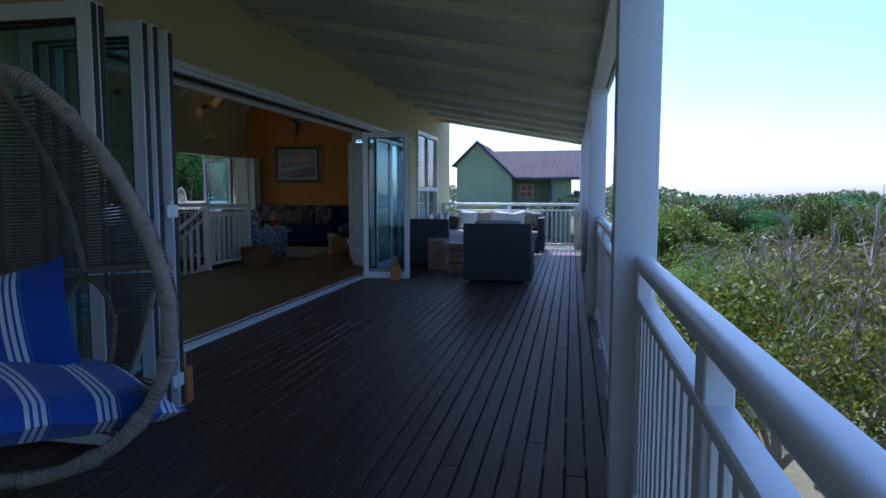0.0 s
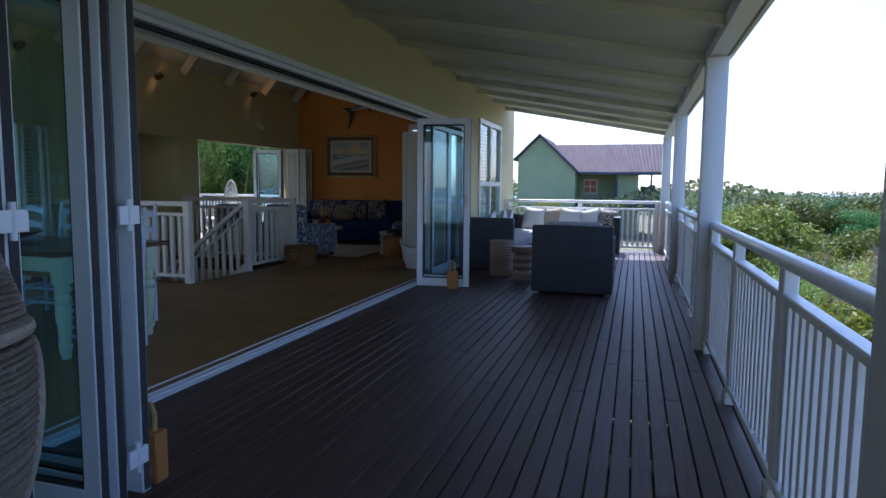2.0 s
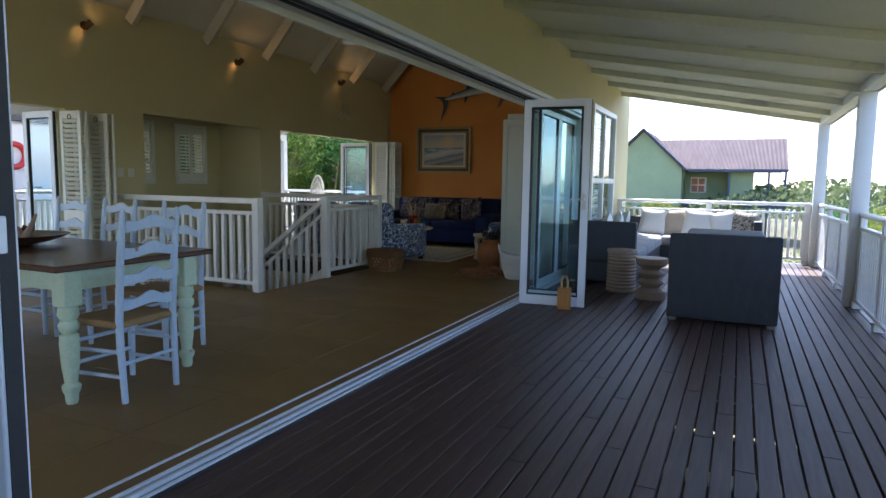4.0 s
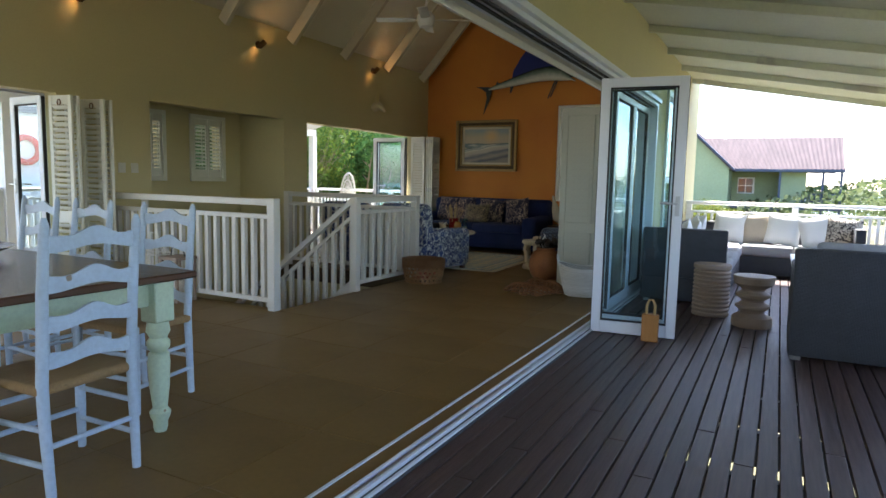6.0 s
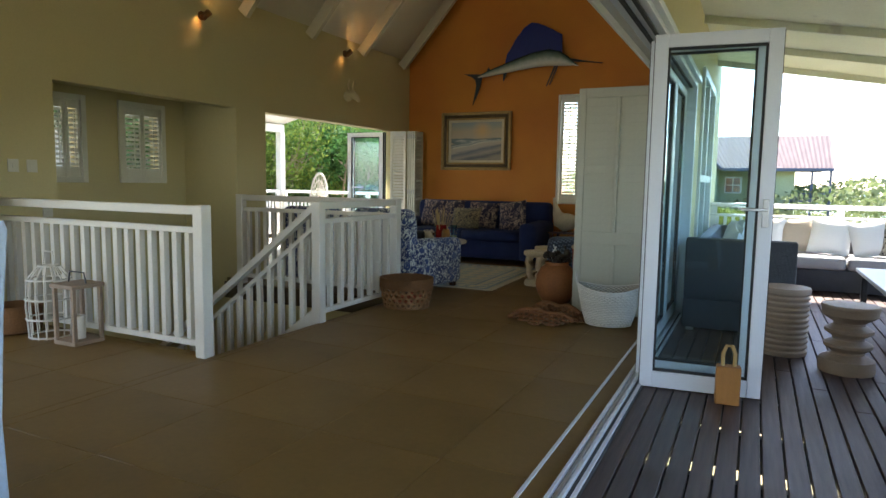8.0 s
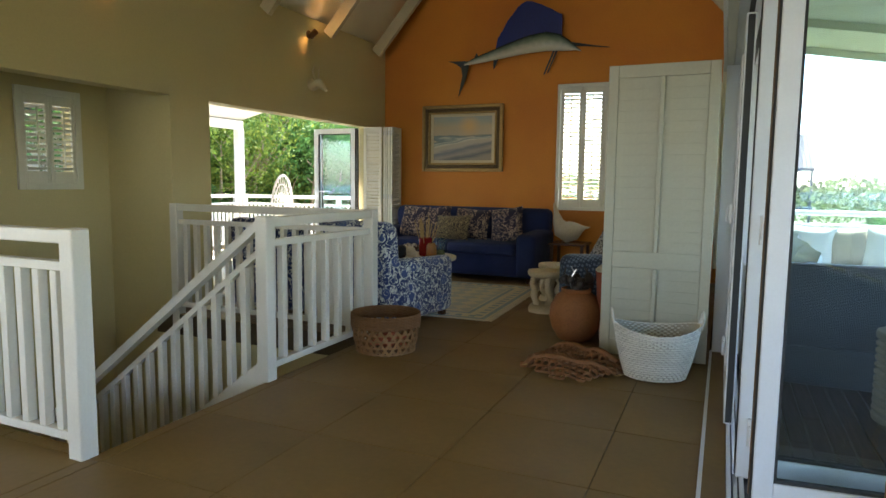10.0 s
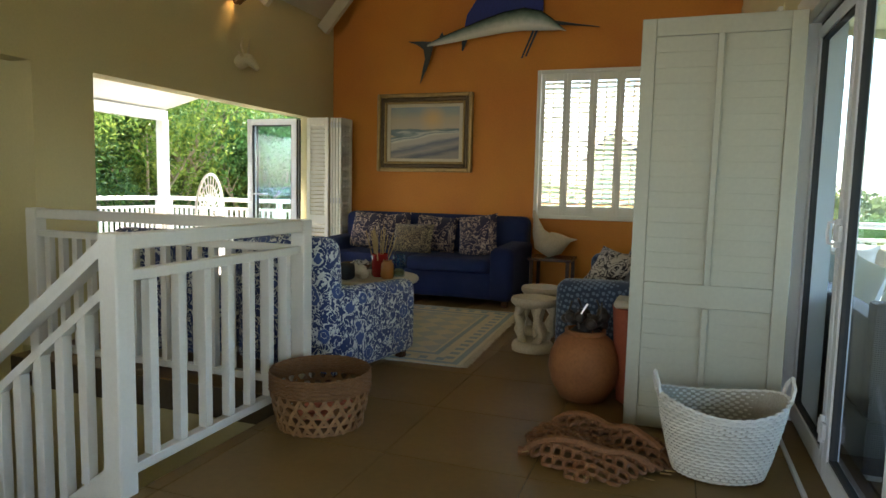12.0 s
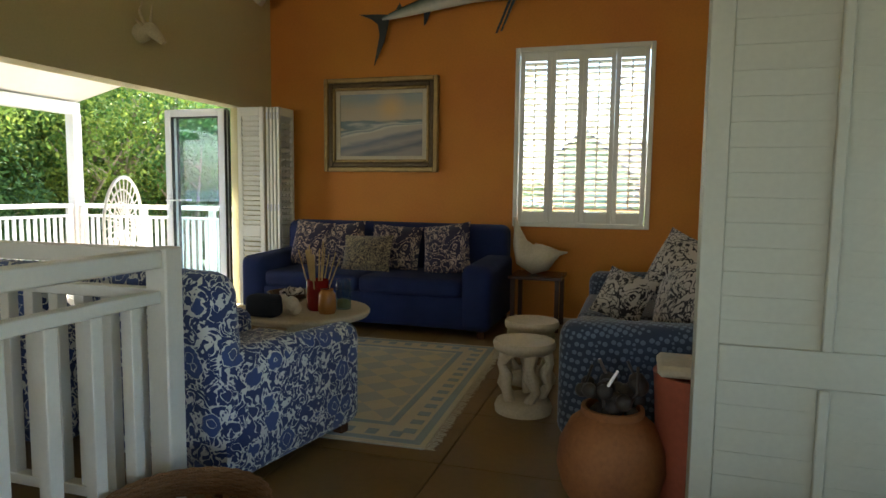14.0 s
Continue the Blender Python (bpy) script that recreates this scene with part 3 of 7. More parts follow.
part("pane", bm, M_GLASS, t).visible_shadow = False
sw = (WX1 - WX0 - 0.04) / 4
for i in range(4):
    shutter(sw - 0.0015, WNZ1 - WNZ0 - 0.026, pose(WX0 + 0.0207 + i * sw, OY + 0.0, WNZ0 + 0.013), tilt=-28, pitch=0.055, group="shutters of the gable window")
# niche windows
for a, b in NW:
    t = thing("window_niche", "small white timber window frame in the stair niche", "window", None, "niche windows", "structure")
    for dims in ((NX - 0.03, a - 0.05, WZ0 - 0.05, NX + 0.03, a + 0.01, WZ1 + 0.05), (NX - 0.03, b - 0.01, WZ0 - 0.05, NX + 0.03, b + 0.05, WZ1 + 0.05),
                 (NX - 0.03, a + 0.01, WZ1 - 0.01, NX + 0.03, b - 0.01, WZ1 + 0.05), (NX - 0.03, a + 0.01, WZ0 - 0.05, NX + 0.03, b - 0.01, WZ0 + 0.01)):
        box_part("window_frame", dims, M_SHUT, t, 0.004)
    w2 = (b - a - 0.02) / 2
    for i in range(2):
        shutter(w2 - 0.004, WZ1 - WZ0 - 0.02, pose(NX, a + 0.01 + i * w2, WZ0 + 0.01, 0, 0, 90), tilt=-32, pitch=0.05, stile=0.032, group="niche window shutters", deep=0.05)
# closed shutters inside the casement
for i in range(4):
    shutter(0.455, 1.86, pose(FXI - 0.02, 13.08 - 0.46 * i, 0.57, 0, 0, -90), tilt=-62, pitch=0.062, group="casement shutters")
# folded shutters by the back doorway
for y0, a in ((6.64, 8), (6.80, -10), (6.97, 10), (7.14, -8)):
    leaf = shutter(0.30, 2.0, pose(-7.95, y0, 0.01, 0, 0, a), tilt=-38, pitch=0.055, mid=0.8, group="folded shutters by the doorway", label="cream louvred door shutter folded against the wall", rod=False)
    bm = bmesh.new()
    tube(bm, [(0.15 + 0.022 * math.cos(u), -0.02, 1.93 + 0.028 * math.sin(u)) for u in [2 * math.pi * j / 16 for j in range(17)]], 0.005, 6, False)
    part("ring_pull", bm, M_BRASS, leaf, "small brass ring")
glazed_panel(0.62, 2.0, pose(-8.06, 6.64, 0.02, 0, 0, 176), "balcony door panels", "white aluminium folding glass door standing open to the balcony", handle=True)
# shutters folded at the far end of the wide opening
shutter(0.31, 2.09, pose(-8.035, 13.84, 0.01), tilt=-52, pitch=0.05, mid=0.8, group="folded shutters by the wide opening", label="cream louvred door shutter folded back", rod=False, stile=0.05)
for i in range(4):
    leaf = shutter(0.30, 2.09, pose(-7.70 + 0.042 * i, 13.86, 0.01, 0, 0, 90), tilt=-40, mid=0.8, group="folded shutters by the wide opening", label="cream louvred door shutter folded back, edge on", rod=False)
    for z in (0.3, 1.05, 2.0):
        bm = bmesh.new()
        tube(bm, [(-0.004, 0, z - 0.035), (-0.004, 0, z + 0.035)], 0.008, 8)
        part("hinge", bm, M_STEEL, leaf, "steel hinge knuckle")
# big closed-louvre panels beside the verandah doors
for i in range(3):
    shutter(0.75, 2.12, pose(-3.78, 10.17 + 0.036 * i, 0.01), tilt=90, pitch=0.074, mid=0.72, rod=False, stile=0.07, deep=0.0765, centre=True, paint=M_SHUT_DULL, group="folded shutters by the verandah doors", label="tall cream painted shutter panel folded into the room")

# ---- back balcony ----
M_DECK2 = mat("pale_balcony_tile", (0.55, 0.50, 0.42), 0.6, var=0.08, scale=3, fine=40)
wall_boxes("balcony_floor", [(-11.6, 3.0, -0.25, NX - 0.2, 15.1, -0.03), (NX - 0.2, 3.0, -0.25, BX - 0.2, NY0 - 0.2, -0.03), (NX - 0.2, NY1 + 0.2, -0.25, BX - 0.2, 15.1, -0.03)], M_DECK2, "pale balcony floor")
bm = bmesh.new()
rows_ = [[bm.verts.new((x, y, z)) for x, z in ((-11.75, 2.36), (BX - 0.2, 3.24), (BX - 0.2, 3.34), (-11.75, 2.46))] for y in (3.0, 15.12)]
bm.faces.new(rows_[0]), bm.faces.new(rows_[1][::-1])
for i in range(4):
    bm.faces.new((rows_[0][i], rows_[0][(i + 1) % 4], rows_[1][(i + 1) % 4], rows_[1][i]))
setting("balcony_ceiling", bm, M_WHITE, "white lean-to balcony ceiling")
wall_boxes("balcony_beam", [(-11.58, 3.0, 2.24, -11.45, 15.1, 2.40)], M_WHITE, "white balcony eaves beam")
for y in (4.0, 8.1, 15.03):
    t = thing("balcony_post", "white painted square balcony post", "post", pose(-11.5, y, -0.03), "balcony posts", "structure")
    bm = bmesh.new()
    box(bm, -0.07, -0.07, 0, 0.07, 0.07, 2.27, 0.006)
    part("shaft", bm, M_WHITE, t)
rail_bay((-11.5, 8.17), (-11.5, 14.96), 4)
rail_bay((-11.5, 4.07), (-11.5, 8.03), 2)
rail_bay((-11.43, 15.03), (BX - 0.22, 15.03), 2)
wall_boxes("wall_outbuilding", [(-14.4, 7.0, -3.0, -14.1, 14.2, 2.35)], M_WHITE, "white painted outbuilding wall")
wall_boxes("roof_outbuilding", [(-15.4, 6.7, 2.35, -13.9, 14.3, 2.5)], M_DARKMETAL, "dark outbuilding roof edge")
for y, a in ((13.74, 180), (13.80, 178)):
    glazed_panel(0.74, 2.06, pose(-8.12, y, 0.02, 0, 0, a), "balcony door panels", "white aluminium folding glass door standing open to the balcony", handle=True)
t = thing("life_ring", "red life ring hung on the white outbuilding wall", "life ring", pose(-14.06, 9.81, 1.66, 0, 90, 0) @ Matrix.Diagonal((0.78, 0.78, 0.78, 1)))
M_RED = mat("red_plastic", (0.55, 0.03, 0.03), 0.4, var=0.05)
bm = bmesh.new()
tube(bm, [(0.30 * math.cos(a), 0.30 * math.sin(a), 0) for a in [2 * math.pi * k / 32 for k in range(33)]], 0.075, 12, False)
part("ring", bm, M_RED, t)
# peacock chair on the balcony
M_CANE = mat("white_painted_cane", (0.75, 0.72, 0.64), 0.6, var=0.08, fine=120, bump=0.2)
t = thing("peacock_chair", "white wicker chair with a tall oval openwork back", "chair", pose(-10.0, 13.85, -0.03, -9, 0, 281))
for k in range(3):
    bm = bmesh.new()
    s = 1 - 0.28 * k
    tube(bm, [(0.36 * s * math.sin(a), 0.22 - 0.06 * math.cos(a), 0.92 + 0.52 * s * math.cos(a)) for a in [2 * math.pi * j / 28 for j in range(29)]], 0.02 if k == 0 else 0.011, 8, False)
    part("hoop", bm, M_CANE, t)
bm = bmesh.new()
for j in range(26):
    a = 2 * math.pi * j / 26
    tube(bm, [(0.08 * math.sin(a), 0.22, 0.92 + 0.1 * math.cos(a)), (0.35 * math.sin(a), 0.22 - 0.06 * math.cos(a), 0.92 + 0.51 * math.cos(a))], 0.008, 5)
part("spoke_fan", bm, M_CANE, t)
bm = bmesh.new()
lathe(bm, [(0.30, 0), (0.22, 0.22), (0.30, 0.42), (0.32, 0.46), (0.0, 0.47)], 20)
part("seat_drum", bm, M_CANE, t)

# ---- furniture materials ----


def pattern_mat(name, kind, a, b, scale, rough=0.85, width=0.05):
    """Woven or printed cloth: two colours laid out by a procedural motif, with a fine weave."""
    m = bpy.data.materials.new(name)
    m.use_nodes = True
    n, l = m.node_tree.nodes, m.node_tree.links
    bs = n["Principled BSDF"]
    bs.inputs["Roughness"].default_value = rough
    bs.inputs["Sheen Weight"].default_value = 0.25
    tc = n.new("ShaderNodeTexCoord")

    def math_(op, x, y=None):
        k = n.new("ShaderNodeMath")
        k.operation = op
        for i, v in enumerate((x, y)):
            if v is None:
                continue
            if isinstance(v, (int, float)):
                k.inputs[i].default_value = v
            else:
                l.new(v, k.inputs[i])
        return k.outputs[0]

    if kind == "floral":
        nz = n.new("ShaderNodeTexNoise")
        nz.inputs["Scale"].default_value, nz.inputs["Distortion"].default_value, nz.inputs["Detail"].default_value = scale, 1.6, 1.0
        l.new(tc.outputs["Object"], nz.inputs["Vector"])
        wv = n.new("ShaderNodeTexNoise")
        wv.inputs["Scale"].default_value, wv.inputs["Detail"].default_value = scale * 1.9, 1
        l.new(tc.outputs["Object"], wv.inputs["Vector"])
        vines = math_("LESS_THAN", math_("ABSOLUTE", math_("SUBTRACT", nz.outputs[0], 0.5)), math_("MULTIPLY", math_("SUBTRACT", wv.outputs[0], 0.28), width * 4.2))
        vo = n.new("ShaderNodeTexVoronoi")
        vo.inputs["Scale"].default_value = scale * 0.42
        l.new(tc.outputs["Object"], vo.inputs["Vector"])
        dist = math_("ADD", vo.outputs["Distance"], math_("MULTIPLY", wv.outputs[0], 0.25))
        flower = math_("LESS_THAN", dist, 0.47)
        ring = math_("LESS_THAN", math_("ABSOLUTE", math_("SUBTRACT", dist, 0.485)), 0.014)
        eye = math_("LESS_THAN", math_("ABSOLUTE", math_("SUBTRACT", dist, 0.30)), 0.010)
        fac = math_("MAXIMUM", math_("MAXIMUM", math_("MULTIPLY", vines, math_("SUBTRACT", 1.0, flower)), ring), eye)
    elif kind == "comb":
        sep = n.new("ShaderNodeTexVoronoi")
        sep.inputs["Scale"].default_value, sep.inputs["Randomness"].default_value = scale, 0.0
        mp = n.new("ShaderNodeMapping")
        mp.inputs["Rotation"].default_value = (radians(35), radians(40), radians(30))
        l.new(tc.outputs["Object"], mp.inputs["Vector"]), l.new(mp.outputs[0], sep.inputs["Vector"])
        fac = math_("GREATER_THAN", sep.outputs["Distance"], 0.42)
    elif kind == "print":
        nz = n.new("ShaderNodeTexNoise")
        nz.inputs["Scale"].default_value, nz.inputs["Distortion"].default_value, nz.inputs["Detail"].default_value = scale, 2.2, 2.0
        l.new(tc.outputs["Object"], nz.inputs["Vector"])
        fac = math_("LESS_THAN", math_("ABSOLUTE", math_("SUBTRACT", nz.outputs[0], 0.52)), width)
    elif kind == "stripe":
        sx = n.new("ShaderNodeSeparateXYZ")
        l.new(tc.outputs["Object"], sx.inputs[0])
        fr = math_("FRACT", math_("MULTIPLY", math_("ADD", sx.outputs[0], 5.0), scale))
        g = math_("MULTIPLY", math_("LESS_THAN", math_("ABSOLUTE", math_("SUBTRACT", fr, 0.5)), 0.17), math_("LESS_THAN", math_("FRACT", math_("MULTIPLY", fr, 9.0)), 0.6))
        fac = g
    mix = n.new("ShaderNodeMix")
    mix.data_type = "RGBA"
    mix.inputs[6].default_value, mix.inputs[7].default_value = (*a, 1), (*b, 1)
    l.new(fac, mix.inputs[0])
    if kind == "floral":
        petal = n.new("ShaderNodeMix")
        petal.data_type = "RGBA"
        petal.inputs[6].default_value, petal.inputs[7].default_value = (*a, 1), (a[0] * 2.2, a[1] * 2.0, a[2] * 1.6, 1)
        l.new(flower, petal.inputs[0]), l.new(petal.outputs[2], mix.inputs[6])
    wob = n.new("ShaderNodeTexNoise")
    wob.inputs["Scale"].default_value = 7
    l.new(tc.outputs["Object"], wob.inputs["Vector"])
    vr = n.new("ShaderNodeMapRange")
    vr.inputs[3].default_value, vr.inputs[4].default_value = 0.8, 1.15
    l.new(wob.outputs[0], vr.inputs[0])
    hs = n.new("ShaderNodeHueSaturation")
    l.new(mix.outputs[2], hs.inputs["Color"]), l.new(vr.outputs[0], hs.inputs["Value"])
    l.new(hs.outputs[0], bs.inputs["Base Color"])
    wn_ = n.new("ShaderNodeTexNoise")
    wn_.inputs["Scale"].default_value = 350
    bp = n.new("ShaderNodeBump")
    bp.inputs["Strength"].default_value, bp.inputs["Distance"].default_value = 0.25, 0.002
    l.new(tc.outputs["Object"], wn_.inputs["Vector"]), l.new(wn_.outputs[0], bp.inputs["Height"]), l.new(bp.outputs[0], bs.inputs["Normal"])
    return m


def weave_mat(name, color, scale=55.0, rough=0.6, strength=0.8):
    """Basket weave: crossing bands give relief and darker gaps."""
    m = mat(name, color, rough, var=0.18, scale=9, fine=90)
    n, l = m.node_tree.nodes, m.node_tree.links
    tc = n["Texture Coordinate"]
    ws = []
    for ax in ("X", "Z"):
        w = n.new("ShaderNodeTexWave")
        w.bands_direction = ax
        w.inputs["Scale"].default_value, w.inputs["Distortion"].default_value = scale, 0.6
        l.new(tc.outputs["Object"], w.inputs["Vector"])
        ws.append(w)
    w = n.new("ShaderNodeTexWave")
    w.bands_direction = "Y"
    w.inputs["Scale"].default_value, w.inputs["Distortion"].default_value = scale, 0.6
    l.new(tc.outputs["Object"], w.inputs["Vector"])
    k = n.new("ShaderNodeMath")
    k.operation = "ADD"
    l.new(ws[0].outputs[1], k.inputs[0]), l.new(w.outputs[1], k.inputs[1])
    k2 = n.new("ShaderNodeMath")
    k2.operation = "MULTIPLY"
    l.new(k.outputs[0], k2.inputs[0]), l.new(ws[1].outputs[1], k2.inputs[1])
    bp = n.new("ShaderNodeBump")
    bp.inputs["Strength"].default_value, bp.inputs["Distance"].default_value = strength, 0.006
    l.new(k2.outputs[0], bp.inputs["Height"])
    l.new(bp.outputs[0], n["Principled BSDF"].inputs["Normal"])
    return m


M_NAVY = mat("navy_cotton", (0.012, 0.024, 0.095), 0.9, var=0.2, scale=5, fine=200, bump=0.3, bump_scale=400)
M_FLORAL = pattern_mat("blue_white_floral_cloth", "floral", (0.017, 0.036, 0.125), (0.62, 0.62, 0.56), 16.5, width=0.046)
M_COMB = pattern_mat("honeycomb_cloth", "comb", (0.13, 0.17, 0.22), (0.028, 0.042, 0.07), 34.0)
M_IKAT = pattern_mat("ikat_cloth", "print", (0.022, 0.016, 0.04), (0.50, 0.36, 0.27), 10.0, width=0.032)
M_PAISLEY = pattern_mat("paisley_cloth", "print", (0.52, 0.46, 0.38), (0.022, 0.018, 0.022), 13.0, width=0.05)
M_DOTS = pattern_mat("woven_dot_cloth", "print", (0.40, 0.31, 0.16), (0.04, 0.028, 0.025), 34.0, width=0.08)
M_STRIPE = pattern_mat("blue_striped_canvas", "stripe", (0.04, 0.09, 0.42), (0.80, 0.81, 0.84), 4.6)
M_WICKER = weave_mat("dark_grey_wicker", (0.055, 0.058, 0.065), 34, 0.55)
M_RATTAN = weave_mat("grey_brown_rattan", (0.24, 0.19, 0.13), 60, 0.7)
M_BASKET = weave_mat("brown_cane", (0.27, 0.125, 0.042), 45, 0.6)
M_WHITEBASKET = mat("white_palm_weave", (0.72, 0.69, 0.61), 0.8, var=0.1, scale=18, fine=140, bump=0.3, bump_scale=160, rand=0.06)
M_GREYCUSH = mat("grey_outdoor_cloth", (0.36, 0.36, 0.36), 0.9, var=0.1, scale=8, fine=220, bump=0.2, bump_scale=400)
M_WHITECUSH = mat("white_cotton", (0.78, 0.77, 0.74), 0.9, var=0.05, scale=8, fine=200, bump=0.2, bump_scale=300)
M_BEIGECUSH = mat("beige_cotton", (0.50, 0.42, 0.32), 0.9, var=0.1, scale=9, fine=200, bump=0.2, bump_scale=300)
M_STOOLWOOD = mat("pale_carved_wood", (0.33, 0.235, 0.16), 0.6, var=0.15, scale=5, fine=60, bump=0.2, stretch=(1, 1, 5))
M_IVORY = mat("bleached_wood", (0.58, 0.49, 0.33), 0.6, var=0.1, scale=8, fine=60, bump=0.2)
M_BLUEPAINT = mat("chalky_blue_paint", (0.50, 0.60, 0.70), 0.6, var=0.08, scale=8, fine=60, bump=0.15, wear=((0.30, 0.24, 0.18), 14, 0.70))
M_GREENPAINT = mat("pale_green_paint", (0.56, 0.66, 0.46), 0.55, var=0.08, scale=7, fine=60, bump=0.15, wear=((0.30, 0.20, 0.10), 12, 0.71))
M_DARKWOOD = mat("dark_varnished_wood", (0.10, 0.05, 0.03), 0.22, var=0.15, scale=4, fine=50, stretch=(1, 12, 12), bump=0.1)
M_RUSH = mat("woven_rush", (0.34, 0.21, 0.09), 0.8, var=0.2, scale=12, fine=90, stretch=(1, 12, 1), bump=0.5)
M_CLAY = mat("terracotta", (0.33, 0.125, 0.034), 0.75, var=0.14, scale=4, fine=50, bump=0.2, second=(0.24, 0.085, 0.028))
M_REDCLAY = mat("red_clay", (0.38, 0.09, 0.04), 0.7, var=0.1, scale=5, fine=50)
M_GILT = mat("aged_gilt", (0.46, 0.31, 0.11), 0.4, 0.35, var=0.25, scale=18, fine=120, bump=0.6, bump_scale=110)
M_GILT_DARK = mat("darkened_gilt", (0.13, 0.085, 0.035), 0.5, 0.3, var=0.3, scale=20, fine=120, bump=0.7, bump_scale=90)
M_YELLOWWOOD = mat("yellow_pine", (0.40, 0.17, 0.035), 0.5, var=0.12, scale=5, fine=50, stretch=(8, 8, 1))
M_ROPE = mat("hemp_rope", (0.45, 0.30, 0.12), 0.9, var=0.2, fine=200)


# ---- lounge end of the room ----
def sofa(m, w, d, h, arm, seat, cloth, nseat, label, skirt=True, name="sofa", group="", slope=0.0, back_t=0.24, arm_w=0.2):
    """An upholstered sofa facing -y from its back at y=d: base, back, arms and loose seat cushions."""
    t = thing(name, label, "sofa" if w > 1.2 else "armchair", m, group)
    bm = bmesh.new()
    soft_box(bm, 0.02, 0.03, 0.07, w - 0.02, d - 0.02, seat - 0.12, 0.03, 2)
    part("base", bm, cloth, t)
    bm = bmesh.new()
    soft_box(bm, 0.03, d - back_t, 0.10, w - 0.03, d, h, 0.085, 4)
    for v in bm.verts:
        v.co.y += slope * max(0, v.co.z - 0.35)
        v.co.z += 0.02 * math.sin(v.co.x / w * math.pi) * (v.co.z > h - 0.1)
    part("backrest", bm, cloth, t)
    for x in (0, w - arm_w):
        bm = bmesh.new()
        soft_box(bm, x, 0, 0.06, x + arm_w, d - 0.06, arm, 0.075, 4)
        for v in bm.verts:
            v.co.z -= 0.03 * (1 - v.co.y / d) * (v.co.z > arm - 0.1)
        part("armrest", bm, cloth, t)
    sw_ = (w - 2 * arm_w) / nseat
    for i in range(nseat):
        bm = bmesh.new()
        soft_box(bm, arm_w + i * sw_ + 0.005, -0.01, seat - 0.13, arm_w + (i + 1) * sw_ - 0.005, d - back_t, seat + 0.02, 0.05, 4)
        for v in bm.verts:
            v.co.z += 0.02 * math.sin((v.co.x - arm_w - i * sw_) / sw_ * math.pi) * (v.co.z > seat - 0.04)
        part("seat_cushion", bm, cloth, t)
    for x in (0.06, w - 0.12):
        for y in (0.05, d - 0.1):
            box_part("leg", (x, y, 0, x + 0.06, y + 0.06, 0.08), M_DARKWOOD, t, 0.004)
    return t


sofa(pose(-7.55, 13.12, 0), 2.42, 1.10, 0.93, 0.66, 0.48, M_NAVY, 2, "deep navy blue cotton sofa against the orange wall", back_t=0.30, arm_w=0.26)
sofa(pose(-4.32, 13.22, 0, 0, 0, -90), 2.2, 1.18, 0.82, 0.67, 0.46, M_COMB, 2, "grey blue honeycomb patterned sofa below the windows", back_t=0.26, arm_w=0.22)
sofa(pose(-5.31, 10.96, 0.0, 0, 0, 169), 0.90, 0.93, 0.93, 0.62, 0.46, M_FLORAL, 1, "blue and white floral upholstered armchair", name="armchair", group="floral armchairs", slope=0.12, back_t=0.2, arm_w=0.16)
sofa(pose(-6.50, 11.00, 0.0, 0, 0, 182), 0.86, 0.86, 0.92, 0.62, 0.46, M_FLORAL, 1, "blue and white floral upholstered armchair", name="armchair", group="floral armchairs", slope=0.12, back_t=0.2, arm_w=0.16)


def cushion(m, w, h, d, cloth, label, group=""):
    t = thing("scatter_cushion", label, "cushion", m, group)
    bm = bmesh.new()
    pillow(bm, w, h, d)
    part("cover", bm, cloth, t)
    return t


cushion(pose(-7.08, 13.66, 0.72, -16, 4, -8), 0.46, 0.46, 0.2, M_IKAT, "dark ikat print cushion on the navy sofa", "cushions on the navy sofa")
cushion(pose(-6.74, 13.68, 0.71, -16, -6, 4), 0.46, 0.46, 0.2, M_IKAT, "dark ikat print cushion on the navy sofa", "cushions on the navy sofa")
cushion(pose(-6.20, 13.70, 0.71, -16, 4, 6), 0.50, 0.44, 0.2, M_IKAT, "dark cushion with a cream border on the navy sofa", "cushions on the navy sofa")
cushion(pose(-6.42, 13.52, 0.66, -20, -2, -4), 0.52, 0.36, 0.18, M_DOTS, "oblong ochre and brown woven cushion", "cushions on the navy sofa")
cushion(pose(-5.66, 13.62, 0.72, -16, -8, -6), 0.48, 0.48, 0.2, M_IKAT, "purple and cream print cushion with ties", "cushions on the navy sofa")
cushion(pose(-3.72, 12.10, 0.78, -22, 14, -50), 0.46, 0.48, 0.2, M_PAISLEY, "cream and black paisley cushion", "cushions on the honeycomb sofa")
cushion(pose(-3.70, 11.66, 0.70, -34, -24, -46), 0.46, 0.46, 0.2, M_PAISLEY, "cream and black paisley cushion", "cushions on the honeycomb sofa")
cushion(pose(-4.04, 12.02, 0.63, -30, 12, -30), 0.34, 0.32, 0.16, M_PAISLEY, "cream and black paisley cushion", "cushions on the honeycomb sofa")
cushion(pose(-3.58, 11.45, 0.74, -20, 10, -90), 0.48, 0.46, 0.18, M_PAISLEY, "cream and black paisley cushion", "cushions on the honeycomb sofa")


